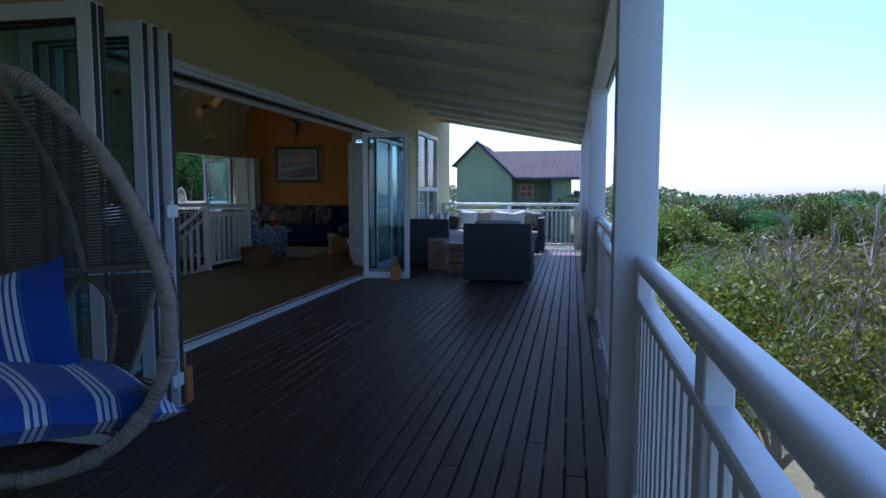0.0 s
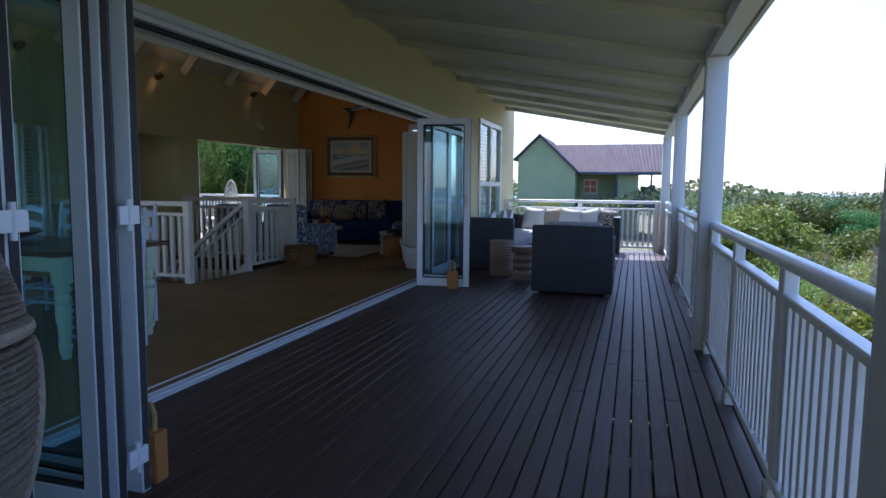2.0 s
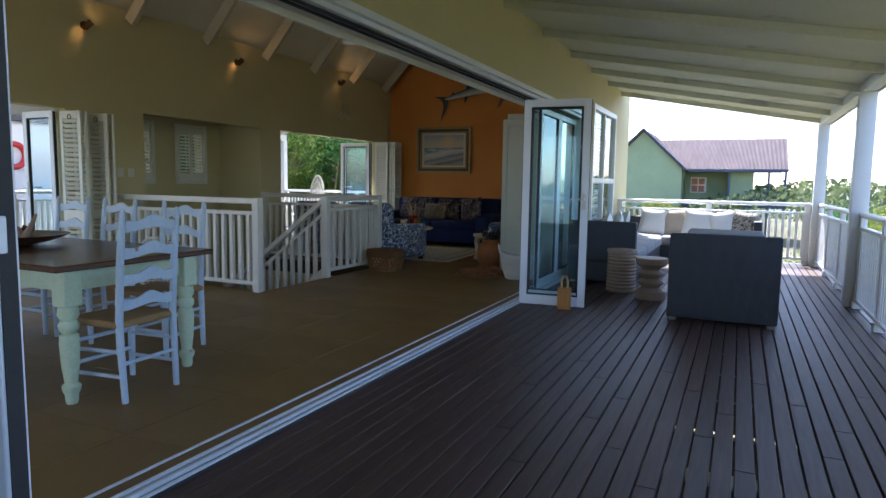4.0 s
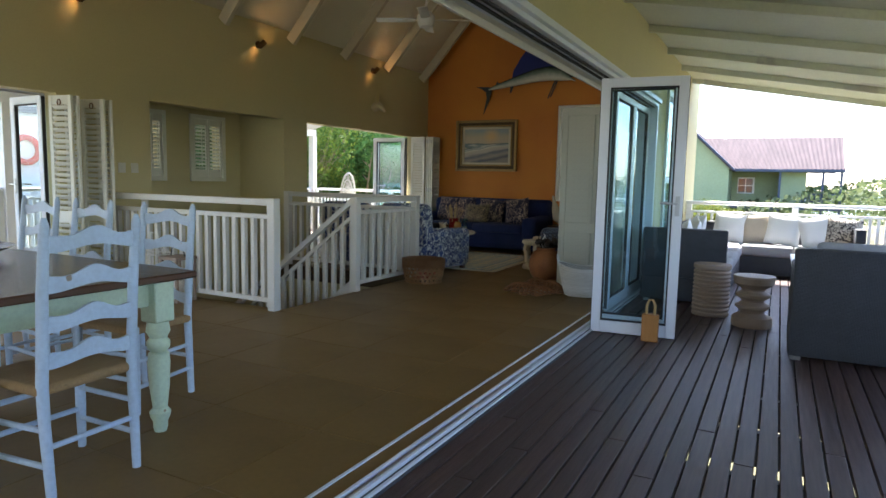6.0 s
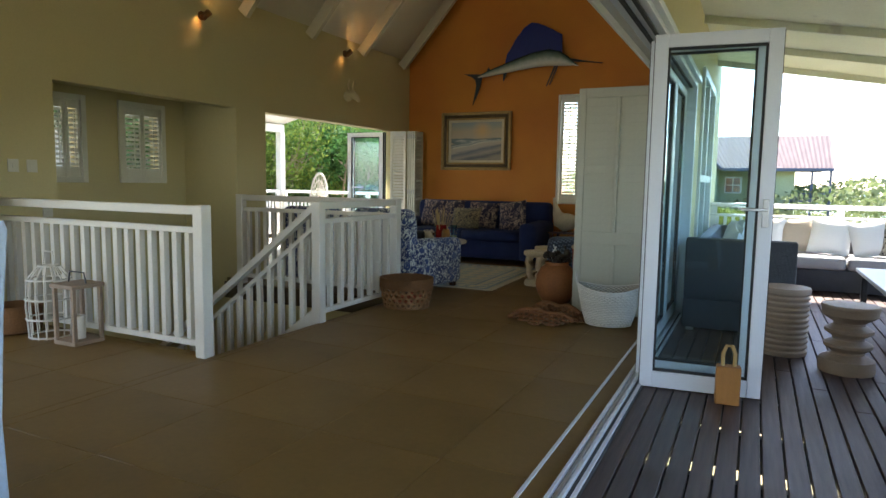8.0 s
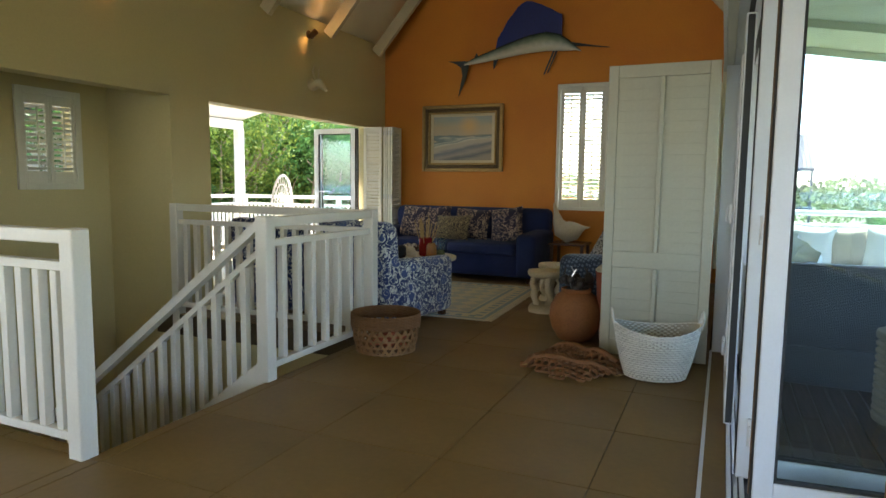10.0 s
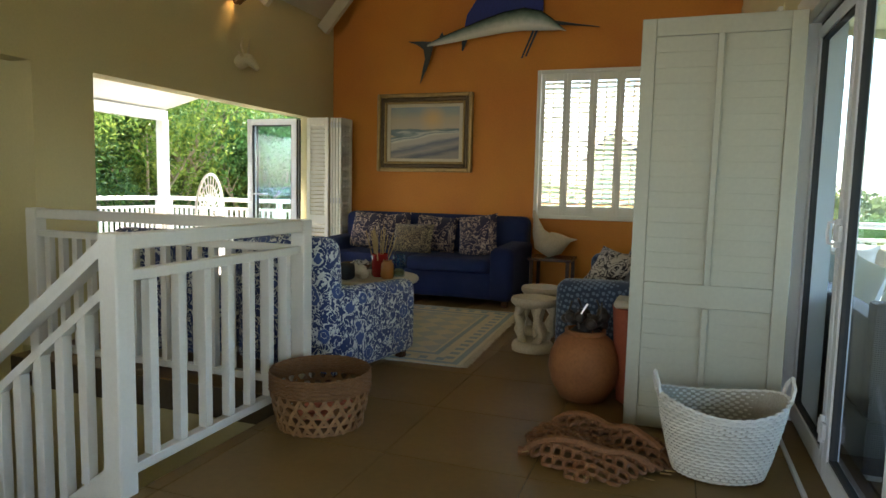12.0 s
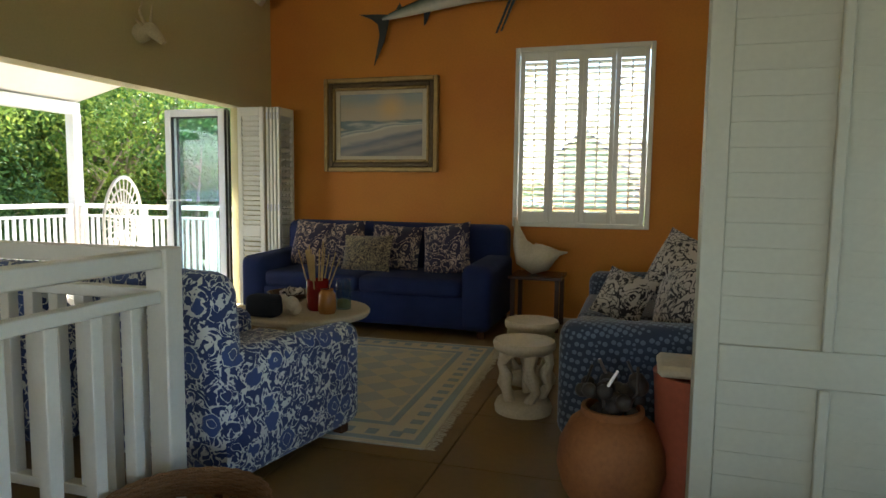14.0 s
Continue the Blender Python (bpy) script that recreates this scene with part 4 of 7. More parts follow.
# rug with a woven key pattern
def rug_mat():
    m = mat("cream_wool_rug", (0.62, 0.56, 0.40), 0.95, var=0.08, scale=5, fine=160, bump=0.4, bump_scale=300)
    n, l = m.node_tree.nodes, m.node_tree.links
    bs = n["Principled BSDF"]
    src = bs.inputs["Base Color"].links[0].from_socket
    tc = n["Texture Coordinate"]
    ck = n.new("ShaderNodeTexBrick")
    ck.inputs["Scale"].default_value = 4.2
    ck.inputs["Mortar Size"].default_value = 0.045
    ck.inputs["Color1"].default_value = ck.inputs["Color2"].default_value = (0, 0, 0, 1)
    ck.inputs["Mortar"].default_value = (1, 1, 1, 1)
    l.new(tc.outputs["Object"], ck.inputs["Vector"])
    ch = n.new("ShaderNodeTexChecker")
    ch.inputs["Scale"].default_value = 6.5
    mp = n.new("ShaderNodeMapping")
    mp.inputs["Rotation"].default_value = (0, 0, radians(45))
    l.new(tc.outputs["Object"], mp.inputs["Vector"]), l.new(mp.outputs[0], ch.inputs["Vector"])
    mx = n.new("ShaderNodeMix")
    mx.data_type = "RGBA"
    mx.inputs[7].default_value = (0.36, 0.42, 0.42, 1)
    mult = n.new("ShaderNodeMath")
    mult.operation, mult.inputs[1].default_value = "MULTIPLY", 0.62
    l.new(ch.outputs["Fac"], mult.inputs[0]), l.new(mult.outputs[0], mx.inputs[0]), l.new(src, mx.inputs[6])
    l.new(mx.outputs[2], bs.inputs["Base Color"])
    return m


M_RUG = rug_mat()
M_RUGBLUE = mat("grey_blue_wool", (0.33, 0.40, 0.42), 0.95, var=0.1, scale=6, fine=160, bump=0.4, bump_scale=300)
M_RUGCREAM = mat("plain_cream_wool", (0.64, 0.58, 0.42), 0.95, var=0.08, scale=6, fine=160, bump=0.4, bump_scale=300)
RX, RY = 2.1, 2.1
t = thing("rug", "cream and grey blue patterned woven rug with fringes", "rug", pose(-4.93, 10.83, 0, 0, 0, 92))
bm = bmesh.new()
box(bm, 0, 0, 0.0005, RY, RX, 0.010, 0.003)
part("field", bm, M_RUG, t)
for i, (o, w, mt) in enumerate(((0.0, 0.30, M_RUGCREAM), (0.03, 0.045, M_RUGBLUE), (0.24, 0.04, M_RUGBLUE))):
    bm = bmesh.new()
    z = 0.012 + 0.002 * (i > 0)
    for a in ((o, o, RY - o, o + w), (o, RX - o - w, RY - o, RX - o), (o, o + w, o + w, RX - o - w), (RY - o - w, o + w, RY - o, RX - o - w)):
        box(bm, a[0], a[1], 0.008, a[2], a[3], z)
    part("border", bm, mt, t)
bm = bmesh.new()
box(bm, -0.035, -0.03, 0, 0.035, 0.03, 0.0035, 0.001)
motif = mesh_of("key_motif", bm, M_RUGBLUE)
for k in range(14):
    for s in (0, 1):
        piece("key_motif", motif, t, pose(0.135 + s * (RY - 0.27), 0.19 + (RX - 0.36) * k / 13, 0.011))
        piece("key_motif", motif, t, pose(0.19 + (RY - 0.36) * k / 13, 0.135 + s * (RX - 0.27), 0.011, 0, 0, 90))
for y, s in ((0, -1), (RX, 1)):
    bm = bmesh.new()
    for k in range(150):
        x = RY * (k + 0.5) / 150
        tube(bm, [(x, y, 0.006), (x + random.uniform(-0.006, 0.006), y + s * random.uniform(0.035, 0.06), 0.003)], 0.0022, 4)
    tagged(part("fringe", bm, M_RUGCREAM, t), kind="stuff")

# round table with its still life
TX, TY = -6.12, 11.78
t = thing("coffee_table", "round white painted coffee table", "table", pose(TX, TY, 0.012))
bm = bmesh.new()
lathe(bm, [(0.40, 0.40), (0.44, 0.405), (0.45, 0.42), (0.45, 0.435), (0.44, 0.445), (0.0, 0.446)], 40)
part("tabletop", bm, M_IVORY, t)
bm = bmesh.new()
lathe(bm, [(0.26, 0), (0.25, 0.03), (0.12, 0.08), (0.09, 0.2), (0.12, 0.34), (0.30, 0.40)], 28)
part("pedestal", bm, M_IVORY, t)
TZ = 0.459
M_REDGLASS = mat("red_glass", (0.22, 0.012, 0.01), 0.1, var=0.03)
t = thing("reed_vase", "dark red glass vase with dried reeds", "vase", pose(TX + 0.12, TY - 0.02, TZ))
bm = bmesh.new()
lathe(bm, [(0.06, 0), (0.075, 0.02), (0.075, 0.20), (0.07, 0.205), (0.062, 0.05)], 20)
part("vessel", bm, M_REDGLASS, t)
bm = bmesh.new()
for k in range(16):
    a, r = random.uniform(0, 6.28), random.uniform(0.05, 0.17)
    tube(bm, [(0.03 * math.cos(a), 0.03 * math.sin(a), 0.03), (r * math.cos(a), r * math.sin(a), random.uniform(0.34, 0.46))], [0.006, 0.004], 5)
part("reeds", bm, M_ROPE, t)
t = thing("candle_jar", "clear glass jar with shells", "jar", pose(TX + 0.26, TY + 0.08, TZ))
bm = bmesh.new()
lathe(bm, [(0.05, 0), (0.052, 0.01), (0.052, 0.20), (0.048, 0.20), (0.048, 0.012), (0, 0.012)], 20)
part("glass", bm, M_GLASS, t)
bm = bmesh.new()
lathe(bm, [(0.044, 0.013), (0.045, 0.05), (0.03, 0.065), (0, 0.07)], 14)
part("shells", bm, M_ROPE, t)
t = thing("coral_ornament", "lumpy white coral ornament", "ornament", pose(TX + 0.05, TY - 0.26, TZ))
for k in range(7):
    bm = bmesh.new()
    r = random.uniform(0.03, 0.055)
    bmesh.ops.create_icosphere(bm, subdivisions=2, radius=r, matrix=Matrix.Translation((random.uniform(-0.05, 0.05), random.uniform(-0.04, 0.04), r + random.uniform(0, 0.05))))
    part("coral_lobe", bm, M_IVORY, t)
t = thing("amber_jar", "amber glass jar with shells", "jar", pose(TX + 0.23, TY - 0.10, TZ))
bm = bmesh.new()
lathe(bm, [(0.05, 0), (0.06, 0.03), (0.055, 0.13), (0.04, 0.15), (0.042, 0.16)], 18)
part("vessel", bm, mat("amber_glass", (0.35, 0.14, 0.03), 0.15, var=0.05), t)
t = thing("shell_bowl", "dark bowl of shells", "bowl", pose(TX - 0.16, TY + 0.10, TZ))
bm = bmesh.new()
lathe(bm, [(0.05, 0), (0.12, 0.05), (0.16, 0.09), (0.15, 0.09), (0.10, 0.05), (0, 0.02)], 24)
part("bowl", bm, M_DARKWOOD, t)
bm = bmesh.new()
for k in range(18):
    a, r = random.uniform(0, 6.28), random.uniform(0, 0.1)
    bmesh.ops.create_icosphere(bm, subdivisions=1, radius=random.uniform(0.02, 0.035), matrix=Matrix.Translation((r * math.cos(a), r * math.sin(a), 0.07 + random.uniform(0, 0.03))))
part("shells", bm, M_PAISLEY, t)
t = thing("black_bag", "small black cloth bag on the table edge", "bag", pose(TX - 0.08, TY - 0.33, TZ))
bm = bmesh.new()
soft_box(bm, -0.12, -0.07, 0, 0.10, 0.07, 0.14, 0.04, 3)
part("body", bm, mat("black_cloth", (0.012, 0.012, 0.014), 0.9, var=0.2), t)


def carved_stool(x, y, turn):
    t = thing("carved_stool", "round bleached wooden stool carved with figures of animals", "stool", pose(x, y, 0, 0, 0, turn) @ Matrix.Diagonal((0.93, 0.93, 0.97, 1)), "carved stools")
    bm = bmesh.new()
    lathe(bm, [(0.16, 0.36), (0.19, 0.385), (0.195, 0.41), (0.185, 0.43), (0.10, 0.422), (0, 0.418)], 30)
    part("seat", bm, M_IVORY, t)
    bm = bmesh.new()
    lathe(bm, [(0.175, 0), (0.18, 0.03), (0.165, 0.065), (0.14, 0.08), (0, 0.085)], 30)
    part("base", bm, M_IVORY, t)
    for k in range(5):
        a = 2 * math.pi * k / 5
        c, s = math.cos(a), math.sin(a)
        bm = bmesh.new()
        tube(bm, [(0.10 * c, 0.10 * s, 0.07), (0.15 * c - 0.03 * s, 0.15 * s + 0.03 * c, 0.15), (0.13 * c, 0.13 * s, 0.23), (0.155 * c + 0.02 * s, 0.155 * s - 0.02 * c, 0.30), (0.13 * c, 0.13 * s, 0.37)], [0.035, 0.03, 0.04, 0.028, 0.045], 9)
        part("carved_leg", bm, M_IVORY, t)


carved_stool(-4.57, 11.56, 10), carved_stool(-4.62, 12.14, 40)

# pots
t = thing("clay_pot", "large round terracotta pot", "pot", pose(-4.04, 10.50, 0) @ Matrix.Diagonal((0.9, 0.9, 0.9, 1)))
bm = bmesh.new()
lathe(bm, [(0.10, 0), (0.15, 0.02), (0.21, 0.12), (0.235, 0.22), (0.225, 0.32), (0.18, 0.41), (0.13, 0.45)], 36, cap=False)
box(bm, -0.08, -0.08, 0.004, 0.08, 0.08, 0.02)
part("vessel", bm, M_CLAY, t)
bm = bmesh.new()
lathe(bm, [(0.131, 0.449), (0.136, 0.462), (0.134, 0.48), (0.118, 0.482), (0.112, 0.44)], 36, cap=False)
part("rim", bm, M_CLAY, t)
t = thing("pine_cone_bundle", "dark bundle of dried pods and wire standing in the clay pot", "dried plant", pose(-4.04, 10.50, 0.385) @ Matrix.Diagonal((0.9, 0.9, 0.9, 1)))
M_POD = mat("dark_dried_pods", (0.035, 0.028, 0.022), 0.5, var=0.3)
for k in range(24):
    a, r = random.uniform(0, 6.28), random.uniform(0.02, 0.15)
    bm = bmesh.new()
    bmesh.ops.create_icosphere(bm, subdivisions=2, radius=random.uniform(0.03, 0.05), matrix=Matrix.Translation((r * math.cos(a), r * math.sin(a), random.uniform(0.02, 0.17))))
    part("pod", bm, M_POD, t)
for k in range(5):
    a = 1.3 * k
    bm = bmesh.new()
    tube(bm, [(0.05 * math.cos(a), 0.05 * math.sin(a), 0.05), (0.12 * math.cos(a + 0.5), 0.12 * math.sin(a + 0.5), 0.14), (0.10 * math.cos(a + 1), 0.10 * math.sin(a + 1), 0.24)], 0.007, 6)
    part("twig", bm, M_STEEL if k % 2 else M_POD, t)
t = thing("red_planter", "tall red clay planter with a cream dish on top", "pot", pose(-3.72, 10.56, 0))
bm = bmesh.new()
lathe(bm, [(0.10, 0), (0.13, 0.02), (0.155, 0.30), (0.17, 0.55), (0.175, 0.58), (0.16, 0.58), (0.15, 0.5)], 28)
part("vessel", bm, M_REDCLAY, t)
box_part("dish", (-0.16, -0.12, 0.58, 0.14, 0.12, 0.625), M_IVORY, t, 0.015)
bm = bmesh.new()
tube(bm, [(0.08, -0.05, 0.62), (0.085, -0.05, 0.72)], 0.01, 8)
part("candle", bm, M_IVORY, t)


CB = pose(-5.285, 9.55, 0)
M_STRAP = mat("split_cane_strap", (0.27, 0.135, 0.048), 0.55, var=0.2, scale=20, fine=120, bump=0.3, rand=0.15)
t = thing("cane_basket", "round openwork brown cane basket", "basket", CB)


def basket_r(z):
    return 0.218 + 0.20 * min(z, 0.2) - 0.02 * max(0, z - 0.2)


def strap(bm, pts, w, thick=0.003):
    """A flat cane strap through points round the upright axis, its width along the given offsets."""
    rows = []
    for p, side in pts:
        out = Vector((p.x, p.y, 0)).normalized() * thick
        rows.append([bm.verts.new(p + side * w + out), bm.verts.new(p - side * w + out), bm.verts.new(p - side * w - out), bm.verts.new(p + side * w - out)])
    for a, b in zip(rows, rows[1:]):
        for k in range(4):
            bm.faces.new((a[k], a[(k + 1) % 4], b[(k + 1) % 4], b[k]))


NS = 26
for sgn in (-1, 1):
    for k in range(NS):
        bm = bmesh.new()
        pts = []
        for j in range(13):
            z = 0.004 + 0.2 * j / 12
            a = 2 * math.pi * k / NS + sgn * (0.52 * j / 12)
            r = basket_r(z) + 0.0035 * sgn * (1 if (j // 2 + k) % 2 else -1)
            p = Vector((r * math.cos(a), r * math.sin(a), z))
            along = Vector((-math.sin(a) * sgn * 0.12, math.cos(a) * sgn * 0.12, 0.2)).normalized()
            out = Vector((math.cos(a), math.sin(a), 0))
            pts.append((p, along.cross(out)))
        strap(bm, pts, 0.0085)
        part("strap", bm, M_STRAP, t)
for z in (0.012, 0.062, 0.112, 0.162):
    bm = bmesh.new()
    strap(bm, [(Vector((basket_r(z) * math.cos(a), basket_r(z) * math.sin(a), z)), Vector((0, 0, 1))) for a in [2 * math.pi * j / 64 for j in range(65)]], 0.006, 0.0025)
    part("hoop_strap", bm, M_STRAP, t)
bm = bmesh.new()
for k in range(9):
    z = 0.204 + 0.0108 * k
    tube(bm, [((0.259 + 0.0035 * math.sin(a * 30 + k * math.pi)) * math.cos(a), (0.259 + 0.0035 * math.sin(a * 30 + k * math.pi)) * math.sin(a), z) for a in [2 * math.pi * j / 150 for j in range(151)]], 0.0064, 6, False)
part("woven_rim", bm, M_BASKET, t)
bm = bmesh.new()
lathe(bm, [(0.0, 0.004), (0.21, 0.004), (0.21, 0.012), (0.0, 0.012)], 30)
part("bottom", bm, M_BASKET, t)
t = thing("basket_contents", "reddish shells lying in the cane basket", "shells", CB @ pose(0, 0, 0.012))
for k in range(26):
    a, r = random.uniform(0, 6.28), random.uniform(0, 0.15)
    bm = bmesh.new()
    bmesh.ops.create_icosphere(bm, subdivisions=2, radius=random.uniform(0.03, 0.045), matrix=Matrix.Translation((r * math.cos(a), r * math.sin(a), 0.035 + random.uniform(0, 0.07))) @ Matrix.Diagonal((1, 0.7, 0.55, 1)))
    part("shell", bm, M_REDCLAY, t)

# crumpled openwork mat: a sheet of ring-shaped loops, folded once across
M_OLDCANE = mat("reddish_old_cane", (0.215, 0.088, 0.028), 0.65, var=0.25, scale=14, fine=90, bump=0.4, rand=0.2)
t = thing("openwork_mat", "crumpled brown openwork cane mat lying on the floor", "mat", pose(-3.87, 9.75, 0, 0, 0, -12))


def mat_point(x, y):
    """Height of the crumpled sheet: a raised fold across, lumps, and edges lying on the floor."""
    q = math.hypot(x / 0.36, y / 0.37)
    e = max(0.0, 1 - q ** 4)
    fold = 0.065 * math.exp(-((y - 0.10 + 0.35 * x) / 0.07) ** 2) + 0.05 * math.exp(-((y + 0.2 - 0.2 * x) / 0.09) ** 2)
    return Vector((x, y, 0.010 + e * (0.035 + fold + 0.045 * noise.noise((x * 6, y * 6, 2.1)))))


loops = [(c * 0.050 + (0.025 if r % 2 else 0), r * 0.044) for r in range(-9, 10) for c in range(-8, 9)]
for cx, cy in loops:
    q = math.hypot(cx / 0.34, cy / 0.35)
    if q > 1.0 + 0.10 * noise.noise((cx * 9, cy * 9, 0.4)):
        continue
    bm = bmesh.new()
    pts = [mat_point(cx + 0.0245 * math.cos(a), cy + 0.0235 * math.sin(a)) + Vector((0, 0, 0.003 * math.sin(3 * a))) for a in [2 * math.pi * j / 14 for j in range(15)]]
    tube(bm, pts, 0.0105, 5, False)
    part("loop", bm, M_OLDCANE, t)
for off in (0.11, -0.19):
    bm = bmesh.new()
    tube(bm, [mat_point(u, off - (0.35 if off > 0 else -0.2) * u) + Vector((0, 0, 0.006)) for u in [-0.30 + 0.03 * j for j in range(21)]], 0.022, 8)
    part("fold", bm, M_OLDCANE, t)
for k in range(14):
    a = random.uniform(-2.4, 0.6)
    p = mat_point(0.35 * math.cos(a), 0.35 * math.sin(a))
    bm = bmesh.new()
    tube(bm, [p, p + Vector((0.05 * math.cos(a) + random.uniform(-0.02, 0.02), 0.05 * math.sin(a), random.uniform(0.0, 0.02)))], [0.004, 0.002], 5)
    part("loose_end", bm, M_ROPE, t)

t = thing("white_basket", "white woven palm basket with two loop handles", "basket", pose(-3.335, 9.71, 0, 0, 0, 12) @ Matrix.Diagonal((0.91, 0.93, 1.0, 1)))
bm = bmesh.new()
seg = 64
rings = []
for r, z in ((0.0, 0.006), (0.19, 0.006), (0.212, 0.03), (0.23, 0.10), (0.255, 0.2), (0.28, 0.3), (0.292, 0.345), (0.284, 0.345), (0.27, 0.3), (0.222, 0.1), (0.195, 0.03), (0.0, 0.025)):
    rings.append([bm.verts.new((1.03 * r * math.cos(2 * math.pi * k / seg), 0.78 * r * math.sin(2 * math.pi * k / seg), z + (0.028 * math.cos(4 * math.pi * k / seg) if z > 0.25 else 0))) for k in range(seg)])
for a, b in zip(rings, rings[1:]):
    for k in range(seg):
        bm.faces.new((a[k], a[(k + 1) % seg], b[(k + 1) % seg], b[k]))
# wall behind the plaits in darker palm: inner shade painted in
part("body", bm, mat("shade_darkened_palm", (0.42, 0.39, 0.32), 0.9, var=0.15, scale=16, fine=120), t, "basket wall, darkened for the shade inside")
for k in range(22):
    bm = bmesh.new()
    z = 0.02 + 0.0155 * k
    r = np.interp(z, [0.02, 0.1, 0.2, 0.3, 0.345], [0.205, 0.231, 0.256, 0.281, 0.293])
    bead = [2 * math.pi * j / 144 for j in range(145)]
    tube(bm, [((1.03 * r + 0.004 * (-1) ** (j // 2 + k)) * math.cos(a), (0.78 * r + 0.004 * (-1) ** (j // 2 + k)) * math.sin(a), z + (0.028 * math.cos(2 * a) * max(0, z - 0.25) / 0.1)) for j, a in enumerate(bead)], 0.0068, 6, False)
    part("plait", bm, M_WHITEBASKET, t)
for s_ in (-1, 1):
    bm = bmesh.new()
    tube(bm, [(s_ * 0.297, -0.055, 0.35), (s_ * 0.315, -0.045, 0.42), (s_ * 0.32, 0, 0.455), (s_ * 0.315, 0.045, 0.42), (s_ * 0.297, 0.055, 0.35)], 0.010, 8)
    part("handle", bm, M_WHITEBASKET, t)

# side table with a white bird
t = thing("side_table", "small dark wooden side table in the corner", "table", pose(-4.84, 13.86, 0))
box_part("tabletop", (-0.24, -0.24, 0.47, 0.24, 0.24, 0.50), M_DARKWOOD, t, 0.006)
for x in (-0.2, 0.2):
    for y in (-0.2, 0.2):
        box_part("leg", (x - 0.02, y - 0.02, 0, x + 0.02, y + 0.02, 0.47), M_DARKWOOD, t, 0.003)
t = thing("bird_sculpture", "white bird-shaped gourd sculpture with a raised tail", "sculpture", pose(-4.88, 13.86, 0.50, 0, 0, -8))
bm = bmesh.new()
tube(bm, [(-0.20, 0, 0.52), (-0.17, 0, 0.40), (-0.14, 0, 0.28), (-0.08, 0, 0.17), (0.0, 0, 0.14), (0.10, 0, 0.16), (0.17, 0, 0.19), (0.24, 0, 0.205), (0.31, 0, 0.215)], [0.015, 0.035, 0.07, 0.125, 0.145, 0.125, 0.07, 0.022, 0.006], 18)
tube(bm, [(-0.17, 0.03, 0.36), (-0.21, 0.05, 0.28), (-0.20, 0.06, 0.16), (-0.14, 0.05, 0.10)], [0.012, 0.014, 0.014, 0.02], 8)
part("body", bm, M_IVORY, t)

# painting
PX0, PX1, PZ0, PZ1 = -7.28, -5.98, 1.45, 2.44
t = thing("framed_painting", "beach seascape painting in a deep gilt frame", "painting", pose(0, OY, 0))
for i, (o, w, y0, y1) in enumerate(((0.0, 0.05, -0.075, -0.012), (0.05, 0.05, -0.055, -0.012), (0.10, 0.03, -0.065, -0.012))):
    gilt = M_GILT if i != 1 else M_GILT_DARK
    for d in ((PX0 + o, y0, PZ0 + o, PX0 + o + w, y1, PZ1 - o), (PX1 - o - w, y0, PZ0 + o, PX1 - o, y1, PZ1 - o), (PX0 + o + w, y0, PZ1 - o - w, PX1 - o - w, y1, PZ1 - o), (PX0 + o + w, y0, PZ0 + o, PX1 - o - w, y1, PZ0 + o + w)):
        box_part("frame_moulding", d, gilt, t, 0.010)
M_SLIP = mat("linen_slip", (0.62, 0.55, 0.38), 0.8, var=0.05)
for d in ((PX0 + 0.13, PZ0 + 0.13, PX0 + 0.18, PZ1 - 0.13), (PX1 - 0.18, PZ0 + 0.13, PX1 - 0.13, PZ1 - 0.13), (PX0 + 0.18, PZ1 - 0.17, PX1 - 0.18, PZ1 - 0.13), (PX0 + 0.18, PZ0 + 0.13, PX1 - 0.18, PZ0 + 0.17)):
    box_part("slip", (d[0], -0.034, d[1], d[2], -0.012, d[3]), M_SLIP, t, 0.002)


